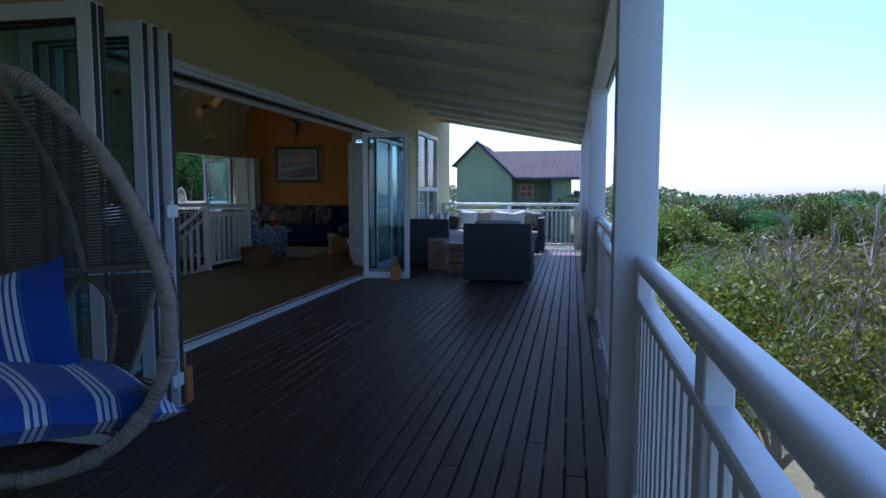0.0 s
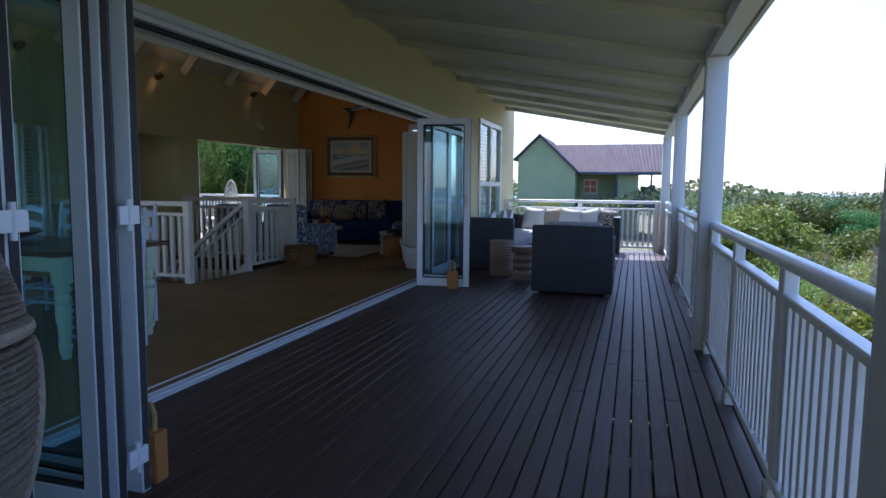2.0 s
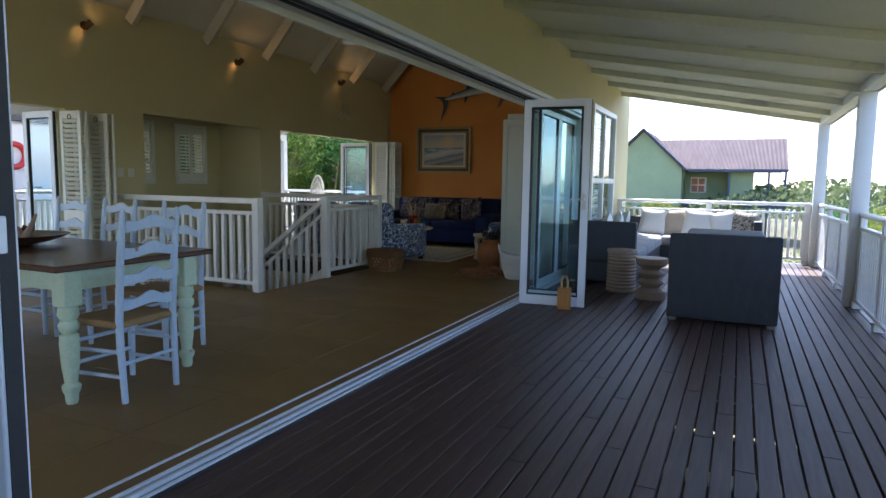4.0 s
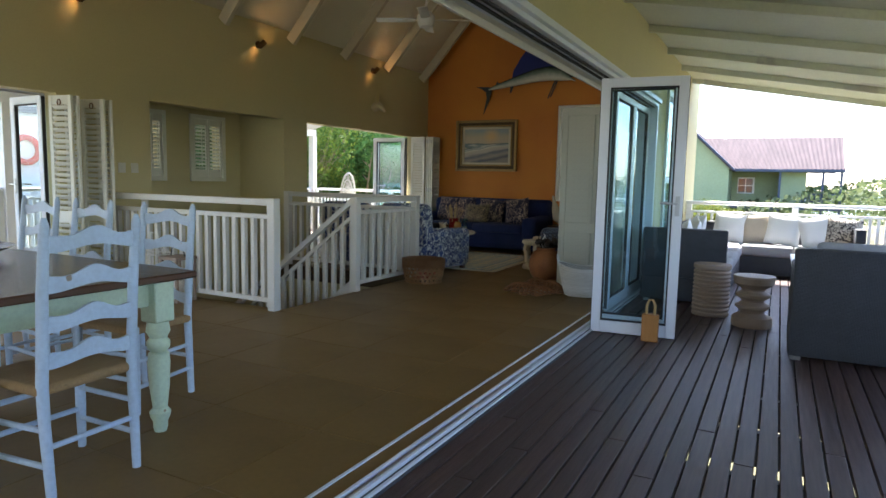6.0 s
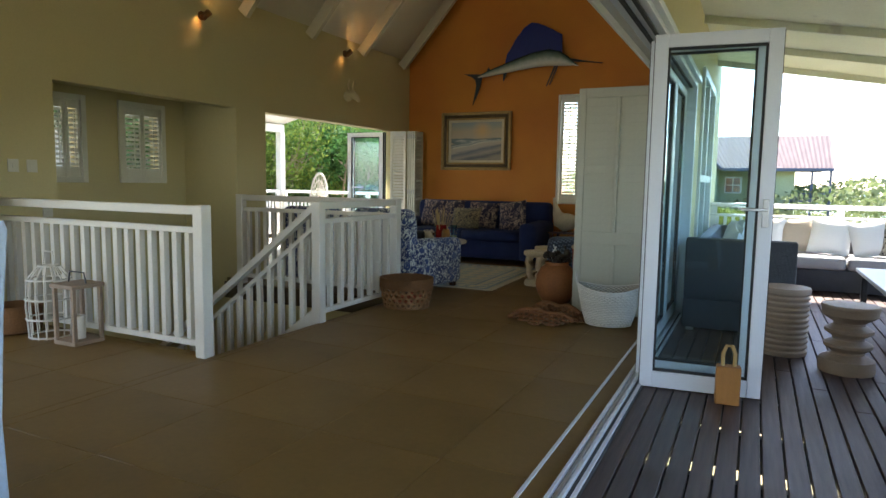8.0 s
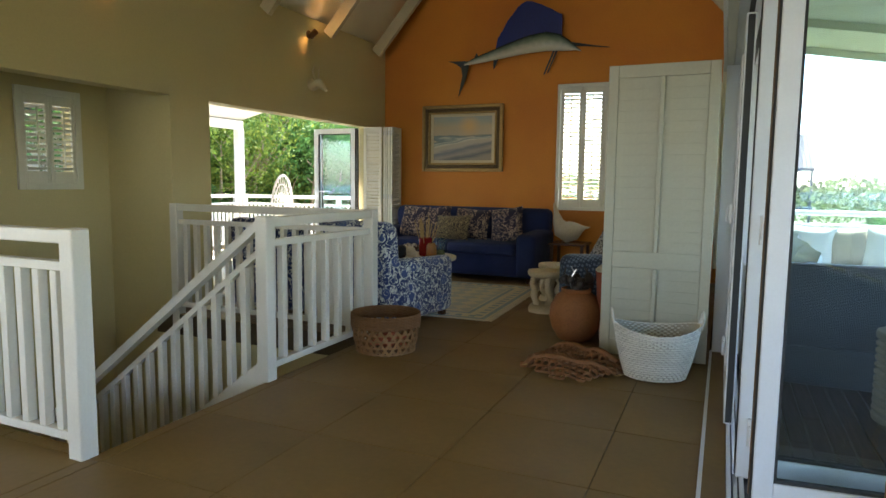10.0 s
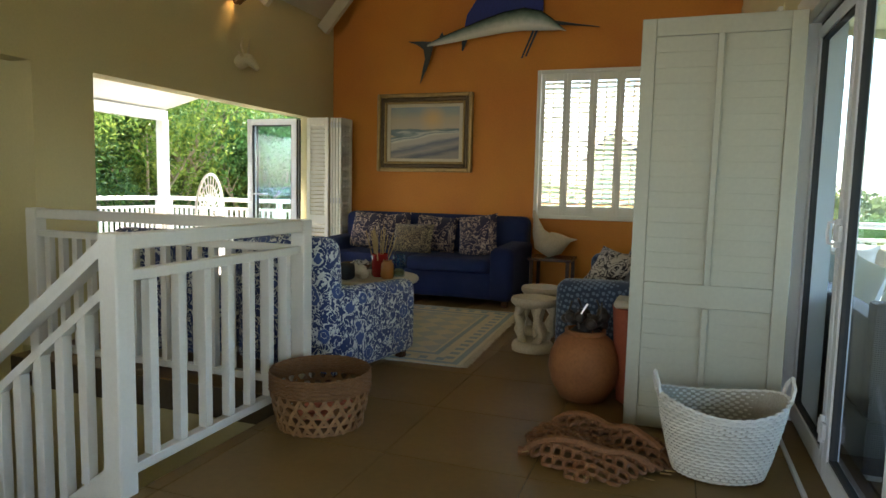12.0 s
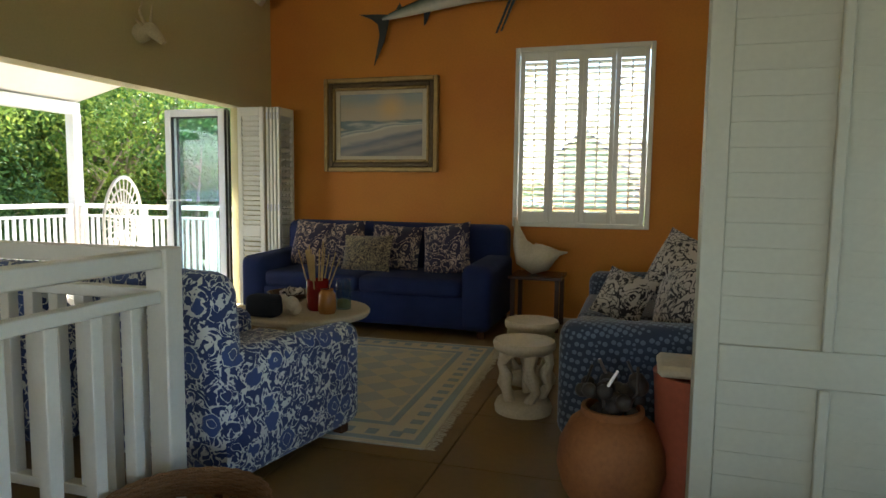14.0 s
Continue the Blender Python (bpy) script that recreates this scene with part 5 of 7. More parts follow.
def canvas_mat():
    """A brushed beach scene: warm hazy sky, sea line, foam, wet sand and dark reflections."""
    m = bpy.data.materials.new("seascape_canvas")
    m.use_nodes = True
    n, l = m.node_tree.nodes, m.node_tree.links
    bs = n["Principled BSDF"]
    bs.inputs["Roughness"].default_value = 0.5
    tc = n.new("ShaderNodeTexCoord")
    nz = n.new("ShaderNodeTexNoise")
    nz.inputs["Scale"].default_value, nz.inputs["Detail"].default_value = 5, 6
    mp = n.new("ShaderNodeMapping")
    mp.inputs["Scale"].default_value = (0.7, 1, 3.2)
    l.new(tc.outputs["Object"], mp.inputs["Vector"]), l.new(mp.outputs[0], nz.inputs["Vector"])
    sx = n.new("ShaderNodeSeparateXYZ")
    l.new(tc.outputs["Object"], sx.inputs[0])
    ad = n.new("ShaderNodeMath")
    ad.operation, ad.inputs[1].default_value = "MULTIPLY_ADD", 0.10
    l.new(nz.outputs[0], ad.inputs[0]), l.new(sx.outputs[2], ad.inputs[2])
    low = n.new("ShaderNodeMapRange")
    low.inputs[1].default_value, low.inputs[2].default_value, low.inputs[3].default_value, low.inputs[4].default_value = 1.90, 1.98, -0.20, 0.0
    l.new(sx.outputs[2], low.inputs[0])
    off = n.new("ShaderNodeMath")
    off.operation, off.inputs[1].default_value = "ADD", 6.60
    l.new(sx.outputs[0], off.inputs[0])
    shore = n.new("ShaderNodeMath")
    shore.operation = "MULTIPLY_ADD"
    l.new(off.outputs[0], shore.inputs[0]), l.new(low.outputs[0], shore.inputs[1]), l.new(ad.outputs[0], shore.inputs[2])
    mr = n.new("ShaderNodeMapRange")
    mr.inputs[1].default_value, mr.inputs[2].default_value = 1.66, 2.33
    l.new(shore.outputs[0], mr.inputs[0])
    cr = n.new("ShaderNodeValToRGB")
    el = cr.color_ramp.elements
    el[0].position, el[0].color = 0.0, (0.30, 0.27, 0.22, 1)
    el[1].position, el[1].color = 1.0, (0.27, 0.33, 0.36, 1)
    for p_, c in ((0.09, (0.12, 0.13, 0.15)), (0.17, (0.36, 0.32, 0.26)), (0.27, (0.16, 0.18, 0.20)), (0.33, (0.48, 0.43, 0.35)), (0.42, (0.50, 0.46, 0.36)), (0.455, (0.66, 0.63, 0.52)), (0.475, (0.24, 0.29, 0.27)), (0.51, (0.56, 0.55, 0.47)), (0.535, (0.20, 0.26, 0.25)), (0.56, (0.14, 0.19, 0.19)), (0.58, (0.52, 0.44, 0.30)), (0.75, (0.50, 0.42, 0.27)), (0.88, (0.36, 0.37, 0.31))):
        e = el.new(p_)
        e.color = (*c, 1)
    vd = n.new("ShaderNodeVectorMath")
    vd.operation, vd.inputs[1].default_value = "DISTANCE", (-6.52, 0, 2.13)
    l.new(tc.outputs["Object"], vd.inputs[0])
    gr = n.new("ShaderNodeMapRange")
    gr.inputs[1].default_value, gr.inputs[2].default_value, gr.inputs[3].default_value, gr.inputs[4].default_value = 0.04, 0.20, 0.75, 0.0
    l.new(vd.outputs["Value"], gr.inputs[0])
    warm = n.new("ShaderNodeMix")
    warm.data_type = "RGBA"
    warm.inputs[7].default_value = (0.74, 0.47, 0.18, 1)
    l.new(gr.outputs[0], warm.inputs[0]), l.new(cr.outputs[0], warm.inputs[6])
    l.new(mr.outputs[0], cr.inputs[0]), l.new(warm.outputs[2], bs.inputs["Base Color"])
    return m


box_part("canvas", (PX0 + 0.17, -0.026, PZ0 + 0.16, PX1 - 0.17, -0.014, PZ1 - 0.16), canvas_mat(), t, 0.0)
box_part("backing", (PX0 + 0.02, -0.012, PZ0 + 0.02, PX1 - 0.02, -0.0005, PZ1 - 0.02), M_DARKWOOD, t, 0.0)

# mounted sailfish
M_FISH = bpy.data.materials.new("painted_fish_skin")
M_FISH.use_nodes = True
n_, l_ = M_FISH.node_tree.nodes, M_FISH.node_tree.links
tc_ = n_.new("ShaderNodeTexCoord")
gd = n_.new("ShaderNodeSeparateXYZ")
nz_ = n_.new("ShaderNodeTexNoise")
nz_.inputs["Scale"].default_value = 14
l_.new(tc_.outputs["Normal"], gd.inputs[0]), l_.new(tc_.outputs["Object"], nz_.inputs["Vector"])
ma_ = n_.new("ShaderNodeMath")
ma_.operation, ma_.inputs[1].default_value, ma_.inputs[2].default_value = "MULTIPLY_ADD", 0.5, 0.42
mb_ = n_.new("ShaderNodeMath")
mb_.operation, mb_.inputs[1].default_value = "MULTIPLY_ADD", 0.16
l_.new(gd.outputs[2], ma_.inputs[0]), l_.new(nz_.outputs[0], mb_.inputs[0]), l_.new(ma_.outputs[0], mb_.inputs[2])
cr_ = n_.new("ShaderNodeValToRGB")
cr_.color_ramp.elements[0].position, cr_.color_ramp.elements[0].color = 0.30, (0.62, 0.62, 0.52, 1)
cr_.color_ramp.elements[1].position, cr_.color_ramp.elements[1].color = 0.80, (0.025, 0.05, 0.042, 1)
e_ = cr_.color_ramp.elements.new(0.58)
e_.color = (0.20, 0.27, 0.22, 1)
l_.new(mb_.outputs[0], cr_.inputs[0]), l_.new(cr_.outputs[0], n_["Principled BSDF"].inputs["Base Color"])
n_["Principled BSDF"].inputs["Roughness"].default_value = 0.25
M_SAIL = mat("deep_blue_fin", (0.012, 0.03, 0.22), 0.35, var=0.2, scale=10, fine=60, stretch=(6, 1, 1), bump=0.3)
M_FIN = mat("dark_fin", (0.03, 0.045, 0.05), 0.35, var=0.15, stretch=(6, 1, 1))
FY = OY - 0.13
t = thing("mounted_sailfish", "mounted sailfish trophy with a blue sail on the wall", "fish trophy", pose(0, FY, 0))
bm = bmesh.new()
spine = [(-6.57, 3.01, 0.02), (-6.42, 3.05, 0.045), (-6.2, 3.10, 0.07), (-5.9, 3.17, 0.10), (-5.6, 3.23, 0.125), (-5.35, 3.25, 0.135), (-5.15, 3.22, 0.115), (-5.02, 3.17, 0.07), (-4.94, 3.13, 0.03), (-4.86, 3.09, 0.006)]
rings = []
for x, z, r in spine:
    rings.append([bm.verts.new((x, 0.62 * r * math.sin(a), z + r * math.cos(a))) for a in [2 * math.pi * k / 16 for k in range(16)]])
for a, b in zip(rings, rings[1:]):
    for k in range(16):
        bm.faces.new((a[k], a[(k + 1) % 16], b[(k + 1) % 16], b[k]))
bm.faces.new(rings[0]), bm.faces.new(rings[-1][::-1])
part("body", bm, M_FISH, t)
bm = bmesh.new()
tube(bm, [(-5.0, 0, 3.19), (-4.75, 0, 3.15), (-4.48, 0, 3.11)], [0.025, 0.012, 0.004], 8)
part("bill", bm, M_FIN, t, "long dark bill")


def fin(name, outline, material, thick=0.008):
    bm = bmesh.new()
    a = [bm.verts.new((x, -thick, z)) for x, z in outline]
    b = [bm.verts.new((x, thick, z)) for x, z in outline]
    bm.faces.new(a), bm.faces.new(b[::-1])
    for i in range(len(a)):
        j = (i + 1) % len(a)
        bm.faces.new((a[i], a[j], b[j], b[i]))
    part(name, bm, material, t)


top = [(-6.06 + 0.07 * k + (0.012 if k % 2 else 0), 3.22 + 0.62 * math.sin(min(1, (k + 1.0) / 7.5) * 1.5) - 0.012 * max(0, k - 5) ** 1.45) for k in range(14)]
fin("sail", [(-6.10, 3.14)] + top + [(-5.13, 3.3), (-5.2, 3.26), (-5.6, 3.28), (-5.9, 3.2)], M_SAIL)
fin("tail_fin", [(-6.5, 3.05), (-6.62, 3.06), (-6.83, 3.07), (-6.70, 3.02), (-6.62, 2.96), (-6.60, 2.85), (-6.66, 2.55), (-6.55, 2.78), (-6.50, 2.98)], M_FIN)
fin("pelvic_fin", [(-5.22, 3.12), (-5.36, 2.80), (-5.38, 2.80), (-5.25, 3.12)], M_FIN, 0.004)
fin("pelvic_fin", [(-5.18, 3.12), (-5.31, 2.82), (-5.33, 2.82), (-5.21, 3.12)], M_FIN, 0.004)
fin("anal_fin", [(-6.05, 3.05), (-6.10, 2.93), (-6.12, 2.92), (-6.12, 3.04)], M_FIN, 0.004)
fin("second_dorsal", [(-6.42, 3.10), (-6.38, 3.16), (-6.36, 3.12), (-6.3, 3.12)], M_FIN, 0.004)
bm = bmesh.new()
tube(bm, [(-5.6, 0.02, 3.23), (-5.6, 0.13, 3.23)], 0.03, 8)
part("mount", bm, M_DARKWOOD, t)

# antelope skull and wall lamps on the back wall
t = thing("antelope_mask", "pale carved antelope head mounted on the wall", "wall ornament", pose(BX, 12.39, 2.52) @ Matrix.Diagonal((0.8, 0.8, 0.8, 1)))
bm = bmesh.new()
tube(bm, [(0.0, 0, -0.02), (0.08, 0, 0.02), (0.16, 0.02, 0.03), (0.24, 0.05, -0.06), (0.27, 0.06, -0.10)], [0.09, 0.10, 0.075, 0.045, 0.03], 14)
for s in (-1, 1):
    tube(bm, [(0.12, s * 0.04, 0.08), (0.10, s * 0.08, 0.20), (0.13, s * 0.07, 0.30)], [0.02, 0.014, 0.005], 7)
    tube(bm, [(0.12, s * 0.07, 0.06), (0.11, s * 0.15, 0.10)], [0.02, 0.01], 6)
part("head", bm, mat("aged_tan_plaster", (0.60, 0.50, 0.30), 0.8, var=0.1, scale=9, fine=60, bump=0.2), t)
M_BULB = glow("lamp_filament", (1.0, 0.55, 0.2), 20)
for y, z in ((7.0, 3.05), (9.55, 3.06), (12.35, 3.15), (4.4, 3.05)):
    t = thing("wall_spotlight", "small brass wall spotlight, switched on", "wall lamp", pose(BX, y, z), "wall spotlights")
    bm = bmesh.new()
    lathe(bm, [(0.05, 0), (0.05, 0.015), (0.0, 0.018)], 18)
    bmesh.ops.rotate(bm, cent=(0, 0, 0), matrix=Matrix.Rotation(radians(90), 3, "Y"), verts=bm.verts[:])
    tube(bm, [(0.01, 0, 0), (0.06, 0, -0.01)], 0.01, 8)
    part("wall_plate", bm, M_BRASS, t)
    bm = bmesh.new()
    tube(bm, [(0.05, -0.03, -0.04), (0.10, 0.03, 0.04)], [0.035, 0.04], 14, False)
    ob = part("shade", bm, M_BRASS, t)
    ob.modifiers.new("thickness", "SOLIDIFY").thickness = 0.003
    bm = bmesh.new()
    bmesh.ops.create_icosphere(bm, subdivisions=2, radius=0.022, matrix=Matrix.Translation((0.088, 0.015, 0.022)))
    part("bulb", bm, M_BULB, t, "glowing bulb")
# switches
for y, z in ((7.42, 1.32), (7.58, 1.32), (7.70, 0.92)):
    t = thing("light_switch", "white plastic light switch", "switch", pose(BX, y, z), "light switches")
    box_part("plate", (0, -0.045, -0.055, 0.012, 0.045, 0.055), M_WHITE_IN, t, 0.003)
    box_part("rocker", (0.012, -0.012, -0.02, 0.018, 0.012, 0.02), M_WHITE_IN, t, 0.002)
# ceiling fan
t = thing("ceiling_fan", "white four-bladed ceiling fan at rest on a long rod", "fan", pose(RIDGE_X, 9.85, 3.22))
bm = bmesh.new()
tube(bm, [(0, 0, 0.1), (0, 0, RIDGE_Z - 3.22)], 0.014, 8)
part("rod", bm, M_WHITE_IN, t)
bm = bmesh.new()
lathe(bm, [(0.03, -0.10), (0.085, -0.08), (0.11, -0.02), (0.11, 0.05), (0.06, 0.10), (0.02, 0.12)], 24)
part("motor", bm, M_WHITE_IN, t)
for k in range(4):
    bm = bmesh.new()
    box(bm, 0.14, -0.06, -0.004, 0.62, 0.06, 0.004, 0.003)
    box(bm, 0.08, -0.02, -0.003, 0.18, 0.02, 0.006)
    bmesh.ops.rotate(bm, cent=(0, 0, 0), matrix=Matrix.Rotation(radians(90 * k + 25), 3, "Z") @ Matrix.Rotation(radians(10), 3, "X"), verts=bm.verts[:])
    part("blade", bm, M_WHITE_IN, t)

# ---- dining end of the room ----
t = thing("dining_table", "farmhouse dining table with a dark top and pale green turned legs", "table", pose(0.045, 0, 0))
DT = 0.79
box_part("tabletop", (-6.15, 3.84, DT - 0.035, -4.00, 4.94, DT), M_DARKWOOD, t, 0.008)
for dims in ((-6.0, 3.97, DT - 0.16, -4.15, 3.99, DT - 0.036), (-6.0, 4.79, DT - 0.16, -4.15, 4.81, DT - 0.036), (-4.13, 4.0, DT - 0.16, -4.11, 4.78, DT - 0.036), (-6.04, 4.0, DT - 0.16, -6.02, 4.78, DT - 0.036)):
    box_part("apron", dims, M_GREENPAINT, t, 0.003)
for x in (-6.03, -4.12):
    for y in (3.98, 4.80):
        bm = bmesh.new()
        box(bm, x - 0.055, y - 0.055, DT - 0.24, x + 0.055, y + 0.055, DT - 0.036, 0.006)
        lathe(bm, [(0.028, 0), (0.034, 0.02), (0.034, 0.05), (0.046, 0.075), (0.05, 0.10), (0.034, 0.12), (0.036, 0.14), (0.046, 0.22), (0.052, 0.34), (0.048, 0.39), (0.036, 0.40), (0.052, 0.42), (0.054, 0.45), (0.04, 0.47), (0.056, 0.50), (0.05, 0.54), (0.05, 0.56)], 20, (x, y, 0))
        part("turned_leg", bm, M_GREENPAINT, t)


def ladder_chair(m, paint):
    t = thing("ladder_back_chair", "chalky blue painted ladder-back chair with a woven rush seat", "chair", m, "chairs round the dining table")
    for s in (-1, 1):
        bm = bmesh.new()
        tube(bm, [(s * 0.185, 0.20, 0), (s * 0.19, 0.185, 0.30), (s * 0.19, 0.18, 0.45), (s * 0.19, 0.205, 0.80), (s * 0.19, 0.235, 1.06), (s * 0.19, 0.237, 1.09)], [0.018, 0.021, 0.022, 0.021, 0.018, 0.008], 10)
        part("back_post", bm, paint, t)
        bm = bmesh.new()
        tube(bm, [(s * 0.215, -0.20, 0), (s * 0.215, -0.20, 0.20), (s * 0.215, -0.20, 0.46), (s * 0.215, -0.20, 0.475)], [0.017, 0.022, 0.022, 0.012], 10)
        part("front_leg", bm, paint, t)
        for z in (0.14, 0.28):
            bm = bmesh.new()
            tube(bm, [(s * 0.21, -0.19, z), (s * 0.195, 0.18, z + 0.01)], 0.012, 8)
            part("side_rung", bm, paint, t)
    for z in (0.18, 0.31):
        bm = bmesh.new()
        tube(bm, [(-0.21, -0.20, z), (0.21, -0.20, z)], 0.013, 8)
        part("front_rung", bm, paint, t)
    bm = bmesh.new()
    tube(bm, [(-0.185, 0.187, 0.22), (0.185, 0.187, 0.22)], 0.012, 8)
    part("back_rung", bm, paint, t)
    for z in (0.56, 0.70, 0.85, 1.00):
        bm = bmesh.new()
        y0 = 0.18 + max(0, z - 0.45) * 0.09
        n = 16
        v = [[], []]
        for i in range(n + 1):
            u = 2 * i / n - 1
            top_ = 0.032 + 0.016 * math.cos(u * math.pi) + 0.008 * math.cos(2 * u * math.pi)
            bot = -0.028 + 0.012 * math.cos(u * math.pi)
            yy = y0 + 0.022 * (1 - u * u)
            for k, dy in ((0, -0.006), (1, 0.006)):
                v[k].append((bm.verts.new((u * 0.18, yy + dy, z + bot)), bm.verts.new((u * 0.18, yy + dy, z + top_))))
        for k in (0, 1):
            for a, b in zip(v[k], v[k][1:]):
                bm.faces.new((a[0], b[0], b[1], a[1]))
        for i in range(n):
            for e in (0, 1):
                bm.faces.new((v[0][i][e], v[0][i + 1][e], v[1][i + 1][e], v[1][i][e]))
        for i in (0, n):
            bm.faces.new((v[0][i][0], v[0][i][1], v[1][i][1], v[1][i][0]))
        part("ladder_slat", bm, paint, t)
    bm = bmesh.new()
    soft_box(bm, -0.215, -0.21, 0.42, 0.215, 0.19, 0.465, 0.018, 3)
    for vv in bm.verts:
        if vv.co.z > 0.45:
            vv.co.z -= 0.012 * (1 - abs(vv.co.x) / 0.22)
    part("seat", bm, M_RUSH, t, "woven rush seat")
    return t


c1 = ladder_chair(pose(-4.02, 4.29, 0, 0, 0, -88), M_BLUEPAINT)
for x, y, a in ((-4.58, 5.06, 4), (-5.36, 5.10, -3), (-6.42, 4.42, 92), (-4.72, 3.72, 178), (-5.55, 3.68, 184), (-5.95, 5.12, 0)):
    copy_thing(c1, pose(x, y, 0, 0, 0, a))
t = thing("wooden_bowl", "wide dark wooden bowl with carved birds in it", "bowl", pose(-5.22, 4.40, DT))
bm = bmesh.new()
lathe(bm, [(0.10, 0), (0.20, 0.02), (0.30, 0.055), (0.34, 0.075), (0.33, 0.075), (0.2, 0.035), (0, 0.02)], 36)
part("bowl", bm, M_DARKWOOD, t)
for k, (x, y, h) in enumerate(((-0.06, 0.02, 0.07), (0.08, -0.04, 0.06))):
    bm = bmesh.new()
    tube(bm, [(x - 0.12, y, 0.05), (x, y, 0.06 + h / 2), (x + 0.1, y, 0.05), (x + 0.13, y + 0.02, 0.12), (x + 0.19, y + 0.03, 0.22 if k else 0.1)], [0.02, 0.05, 0.035, 0.02, 0.008], 9)
    part("carved_bird", bm, M_STOOLWOOD if k else M_DARKWOOD, t)
# lanterns
t = thing("cane_lantern", "white cage-like cane floor lantern", "lantern", pose(-7.08, 7.13, 0))
for k in range(16):
    a = 2 * math.pi * k / 16
    bm = bmesh.new()
    tube(bm, [(0.15 * math.cos(a), 0.15 * math.sin(a), 0), (0.165 * math.cos(a), 0.165 * math.sin(a), 0.25), (0.15 * math.cos(a), 0.15 * math.sin(a), 0.45), (0.07 * math.cos(a), 0.07 * math.sin(a), 0.55)], 0.0055, 6)
    part("bar", bm, M_CANE, t)
for r, z in ((0.15, 0.01), (0.163, 0.15), (0.165, 0.30), (0.15, 0.45), (0.07, 0.55)):
    bm = bmesh.new()
    tube(bm, [(r * math.cos(a), r * math.sin(a), z) for a in [2 * math.pi * j / 28 for j in range(29)]], 0.008, 6, False)
    part("hoop", bm, M_CANE, t)
bm = bmesh.new()
tube(bm, [(-0.07, 0, 0.55), (-0.05, 0, 0.66), (0.05, 0, 0.66), (0.07, 0, 0.55)], 0.007, 6)
part("handle", bm, M_CANE, t)
t = thing("wooden_lantern", "square wooden lantern with a candle", "lantern", pose(-6.72, 7.11, 0))
box_part("base", (-0.12, -0.12, 0, 0.12, 0.12, 0.03), M_STOOLWOOD, t)
box_part("roof", (-0.13, -0.13, 0.42, 0.13, 0.13, 0.45), M_STOOLWOOD, t)
for x in (-0.105, 0.105):
    for y in (-0.105, 0.105):
        box_part("post", (x - 0.014, y - 0.014, 0.03, x + 0.014, y + 0.014, 0.42), M_STOOLWOOD, t, 0.003)
bm = bmesh.new()
lathe(bm, [(0.045, 0.03), (0.045, 0.20), (0, 0.2)], 18)
part("candle", bm, M_WHITE_IN, t)
bm = bmesh.new()
tube(bm, [(-0.1, 0, 0.45), (-0.08, 0, 0.53), (0.08, 0, 0.53), (0.1, 0, 0.45)], 0.006, 6)
part("handle", bm, M_DARKMETAL, t)
t = thing("log_basket", "low dark basket beside the lanterns", "basket", pose(-7.45, 7.08, 0))
bm = bmesh.new()
lathe(bm, [(0.14, 0), (0.18, 0.02), (0.19, 0.22), (0.18, 0.22), (0.16, 0.04), (0, 0.03)], 26)
part("body", bm, M_BASKET, t)

# ---- things on the verandah ----
def wicker_block(t, name, dims, r=0.018):
    bm = bmesh.new()
    soft_box(bm, *dims, r, 2)
    return part(name, bm, M_WICKER, t)


t = thing("wicker_armchair", "dark grey woven wicker armchair, square with high sides", "armchair", pose(-1.33, 7.99, 0))
wicker_block(t, "backrest", (0, 0, 0.03, 0.94, 0.12, 0.82))
wicker_block(t, "armrest", (0, 0.12, 0.03, 0.13, 0.88, 0.66))
wicker_block(t, "armrest", (0.81, 0.12, 0.03, 0.94, 0.88, 0.66))
wicker_block(t, "seat_base", (0.13, 0.12, 0.05, 0.81, 0.84, 0.30))
for dims, nm in (((0.14, 0.14, 0.30, 0.80, 0.86, 0.44), "seat_cushion"), ((0.14, 0.12, 0.44, 0.80, 0.28, 0.86), "back_cushion")):
    bm = bmesh.new()
    soft_box(bm, *dims, 0.045, 4)
    part(nm, bm, M_GREYCUSH, t, "grey cushion")
for x in (0.05, 0.89):
    for y in (0.04, 0.84):
        box_part("foot", (x - 0.035, y - 0.03, 0, x + 0.035, y + 0.03, 0.03), M_STEEL, t, 0.003)


def sofa_module(x0, y0, x1, y1, back, arms, label):
    t = thing("wicker_sofa", label, "outdoor sofa", pose(x0, y0, 0), "wicker corner sofa")
    w, d = x1 - x0, y1 - y0
    wicker_block(t, "base", (0, 0, 0.03, w, d, 0.28))
    for b in back:
        wicker_block(t, "backrest", b)
    for b in arms:
        wicker_block(t, "armrest", b)
    for x in (0.06, w - 0.06):
        for y in (0.06, d - 0.06):
            box_part("foot", (x - 0.03, y - 0.03, 0, x + 0.03, y + 0.03, 0.03), M_STEEL, t, 0.003)
    return t


def seat_pads(t, pads):
    for p_ in pads:
        bm = bmesh.new()
        soft_box(bm, *p_, 0.04, 4)
        part("seat_cushion", bm, M_GREYCUSH, t, "grey seat cushion")


t = sofa_module(-2.74, 9.86, -1.90, 12.70, [(0, 0.12, 0.28, 0.12, 2.84, 0.72)], [(0, 0, 0.28, 0.84, 0.12, 0.80)], "dark grey wicker sofa along the house wall")
seat_pads(t, [(0.12, 0.13, 0.28, 0.86, 1.02, 0.43), (0.12, 1.03, 0.28, 0.86, 1.92, 0.43), (0.12, 1.93, 0.28, 0.86, 2.83, 0.43)])
t = sofa_module(-2.74, 12.71, -0.42, 13.52, [(0, 0.69, 0.28, 2.32, 0.81, 0.72), (0, 0, 0.28, 0.12, 0.69, 0.72)], [(2.20, 0, 0.28, 2.32, 0.69, 0.72)], "dark grey wicker sofa along the end balustrade")
